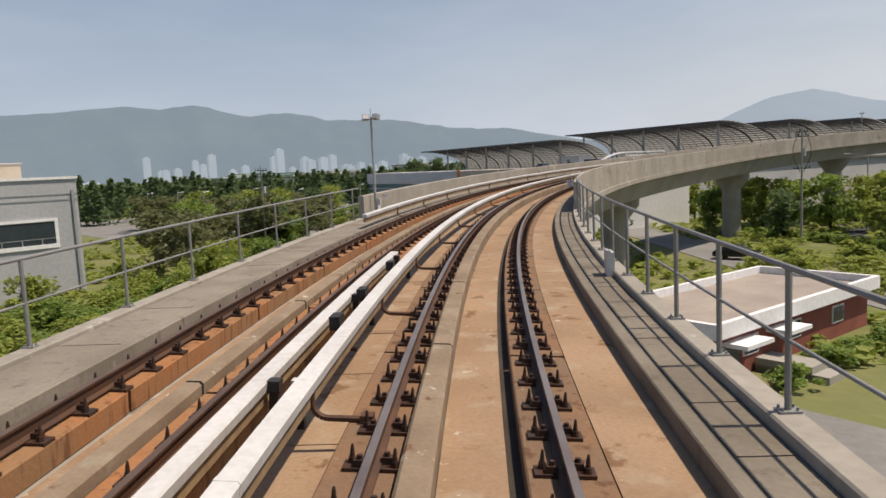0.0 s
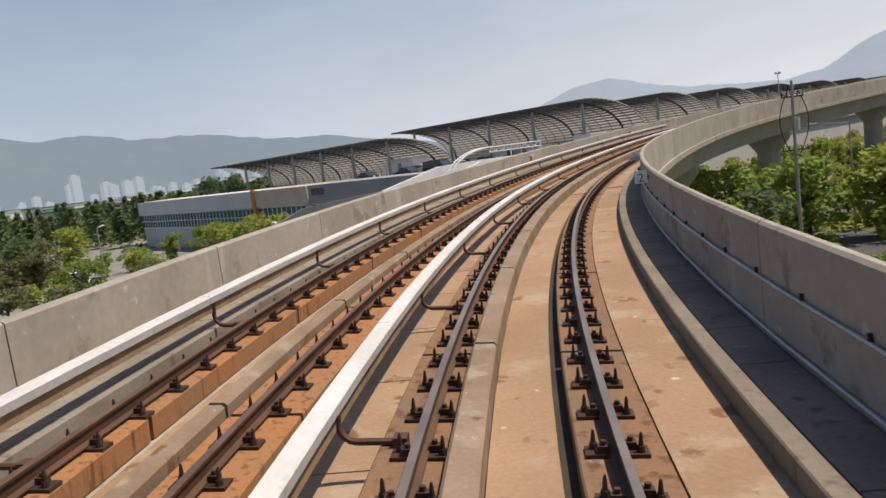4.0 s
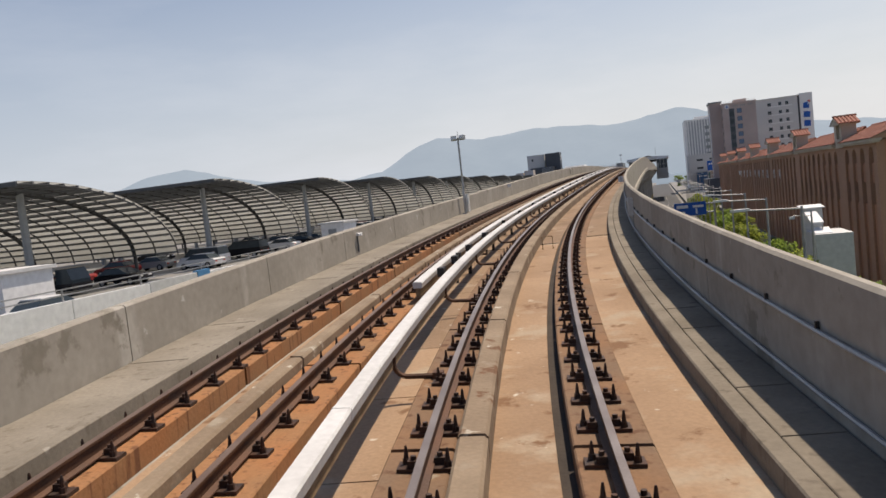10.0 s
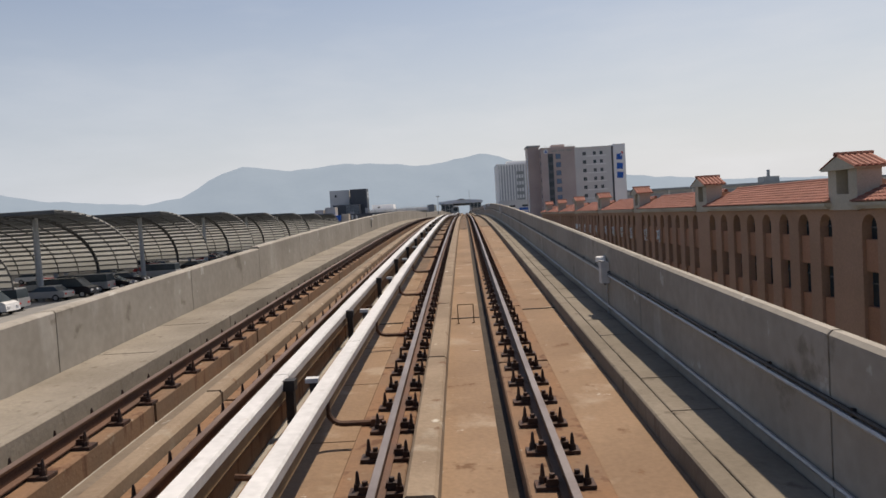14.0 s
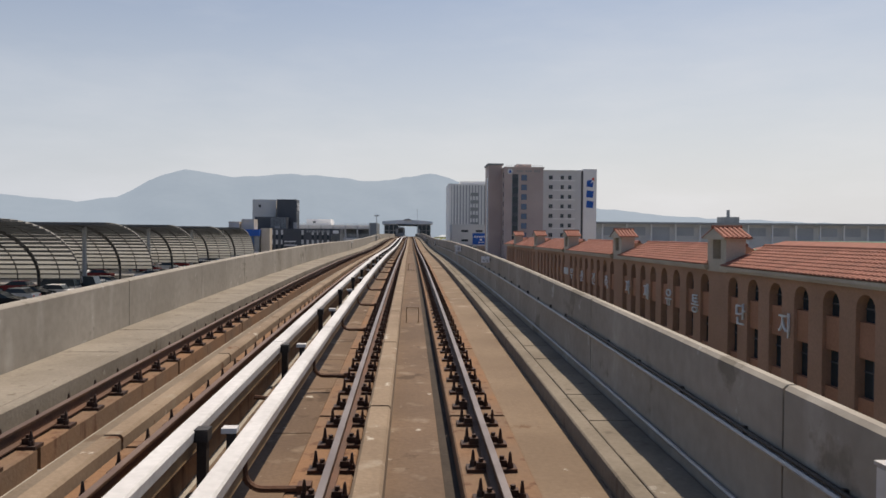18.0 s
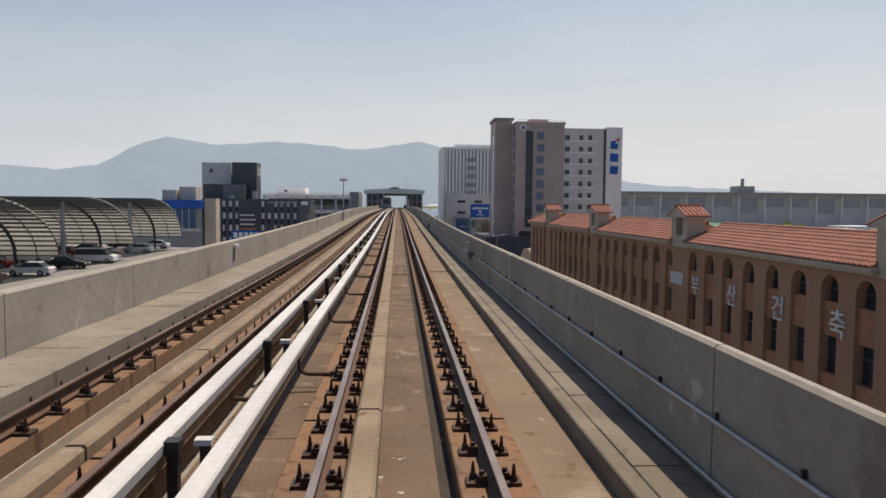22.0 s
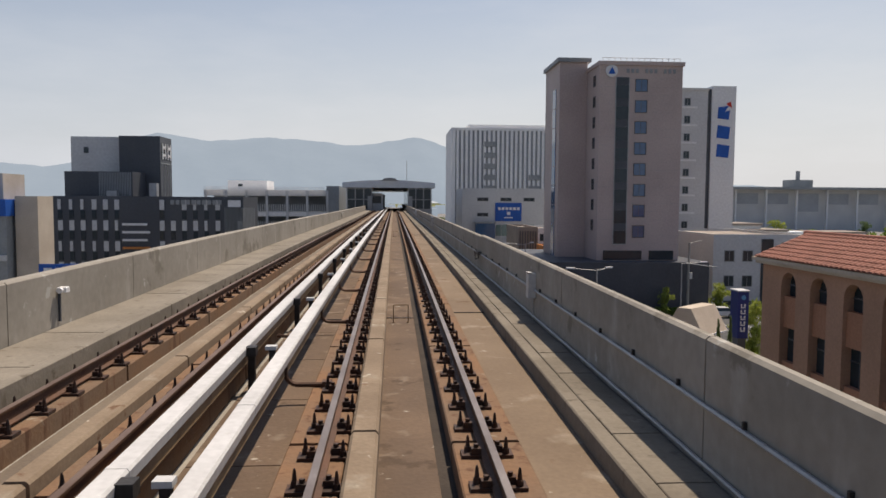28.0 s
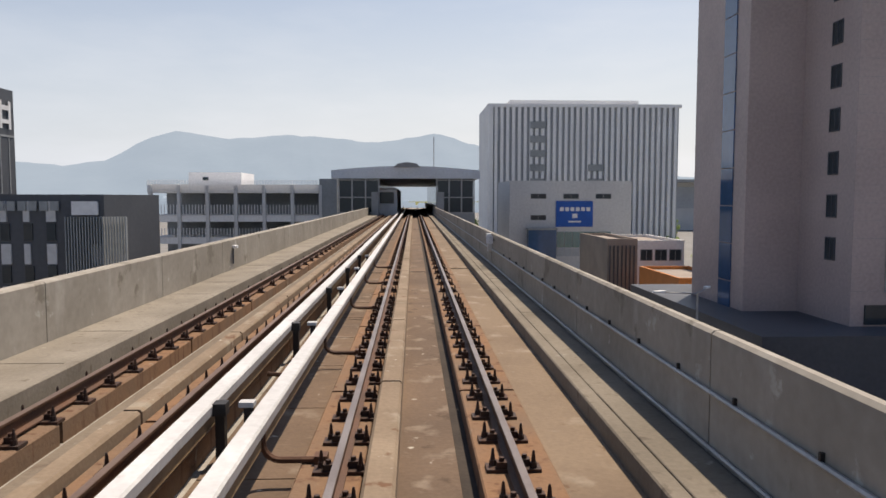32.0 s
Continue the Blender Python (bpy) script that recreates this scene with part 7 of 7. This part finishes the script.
for x, y in ((9.4, 109.9), (10.4, 115.6), (11, 113), (12.4, 117), (8.6, 107)):
    tree("shrub", x, y, 1.6, 2.6)
kiosk = tagged(empty("roadside_shed"), "grey roadside shed with white sloping canopies", "shed")
Mesh().box(15.0, 17.6, 152.6, 156.9, GROUND, -7.35).done("body", GREYWALL, kiosk)
Mesh().box(15.0, 16.4, 157.0, 158.6, GROUND, -5.62).done("upper_room", GREYWALL, kiosk)


def pitched(x0, x1, ya, za, yb, zb, t=0.09):
    v = [(x0, ya, za), (x1, ya, za), (x1, yb, zb), (x0, yb, zb)]
    Mesh().add([(x, y, z - t) for x, y, z in v] + v, [(3, 2, 1, 0), (4, 5, 6, 7), (0, 1, 5, 4), (1, 2, 6, 5), (2, 3, 7, 6), (3, 0, 4, 7)]).done("canopy", PALEWALL, kiosk, "white sloping canopy")


pitched(14.8, 16.6, 158.8, -5.35, 156.9, -5.5)
pitched(15.0, 15.9, 156.85, -5.8, 154.0, -6.5)
pitched(15.1, 16.3, 154.5, -6.95, 153.2, -7.3)
for x, y, z in ((15.1, 154.1, -6.5), (15.8, 154.1, -6.5), (15.2, 153.3, -7.3), (16.2, 153.3, -7.3)):
    Mesh().box(x - 0.04, x + 0.04, y - 0.04, y + 0.04, -7.4, z - 0.08).done("post", STEEL, kiosk)
for x, y, w in ((-33, 124, 1.6), (-32, 168, 1.4), (-70, 118, 4)):
    hut = tagged(empty("stair_hut"), "white stair house on the roof deck", "hut", "roof stair houses")
    Mesh().box(x - w, x + w, y - 1.8, y + 1.8, DECK, DECK + 2.7).done("body", PALEWALL, hut)
    Mesh().box(x - w - 0.2, x + w + 0.2, y - 2, y + 2, DECK + 2.7, DECK + 2.9).done("roof", GREYWALL, hut)
    Mesh().box(x - 0.5, x + 0.5, y - 1.85, y - 1.79, DECK, DECK + 2.1).done("door", MIDGREY, hut)
for x, y, h in ((-49, 74.5, 6.2), (-52, 77.5, 6.8), (-47, 77, 6.4), (-50, 81, 6.6), (-45, 80.5, 6.0), (-54, 72.5, 6.5)):
    tree("pale", x, y, h, h * 0.95)
# trees between the railing and the yard
for i in range(70):
    u, w = tree_rnd.random(), tree_rnd.random()
    tree(tree_rnd.choice(("pale", "broad", "pale", "shrub", "bush")), 24 - 60 * u + 12 * w, 3 + 30 * u * (1 - 0.3 * w) + 6 * w, tree_rnd.uniform(1.8, 3.4), tree_rnd.uniform(3.0, 5.0))
for i in range(34):
    tree(tree_rnd.choice(("pale", "broad", "bush")), -60 + 46 * tree_rnd.random(), 50 + 26 * tree_rnd.random(), tree_rnd.uniform(2.4, 4.2), tree_rnd.uniform(3.2, 5.0))
for i in range(22):
    tree(tree_rnd.choice(("pale", "broad", "broad", "shrub")), tree_rnd.uniform(-12, 30), tree_rnd.uniform(104, 148), tree_rnd.uniform(3.6, 5.5), tree_rnd.uniform(4, 5.5))
for i in range(46):
    tree(tree_rnd.choice(("pale", "broad", "broad", "pine", "shrub")), tree_rnd.uniform(-84, -24), tree_rnd.uniform(30, 84), tree_rnd.uniform(3, 5.4), tree_rnd.uniform(4, 6))
for i in range(26):
    u = tree_rnd.random()
    tree(tree_rnd.choice(("pale", "broad", "pale", "pine")), 46 * u, tree_rnd.uniform(-14, 8 - 4 * u), tree_rnd.uniform(2.4, 4.0), tree_rnd.uniform(3.5, 5.5))
for i in range(22):
    tree(tree_rnd.choice(("pale", "broad", "pale")), -17.5 + tree_rnd.uniform(-1.5, 1.5), 98 + i * 5.2, tree_rnd.uniform(4.6, 6.4), tree_rnd.uniform(4.6, 6.2))
# low town and trees between the market halls and the terminal
for i in range(16):
    x, y = 70 + 13.5 * i + town_rnd.uniform(-4, 4), 470 + 9 * (i % 5) + town_rnd.uniform(-8, 8)
    w, d, h = town_rnd.uniform(9, 17), town_rnd.uniform(8, 14), town_rnd.uniform(6, 12)
    th = tagged(empty("town_house"), "low flat-roofed town building before the terminal", "building", "low town buildings")
    Mesh().box(x - w / 2, x + w / 2, y - d / 2, y + d / 2, GROUND, GROUND + h).done("body", town_rnd.choice((GREYWALL, PALEWALL, CREAM, PALEWALL)), th)
    Mesh().box(x - w / 2 - 0.3, x + w / 2 + 0.3, y - d / 2 - 0.3, y + d / 2 + 0.3, GROUND + h, GROUND + h + 0.5).done("roof", town_rnd.choice((ROOFGREY, GREENROOF, STATIONROOF)), th)
    for r in range(int(h / 3.2) - 1, int(h / 3.2)):
        for c in range(int(w / 3)):
            Mesh().box(x - w / 2 + 0.8 + c * 3, x - w / 2 + 2.4 + c * 3, y - d / 2 - 0.06, y - d / 2, GROUND + 1.1 + r * 3.2, GROUND + 2.5 + r * 3.2).done("window", GLASS, th)
joined_plants("town_trees", leafy, [(60 + 330 * tree_rnd.random(), 440 + 150 * tree_rnd.random(), GROUND, tree_rnd.uniform(4, 8), tree_rnd.uniform(6, 10), tree_rnd.uniform(0, 6.28)) for i in range(150)],
              LEAF, "broadleaf trees scattered between the low town buildings", "trees")
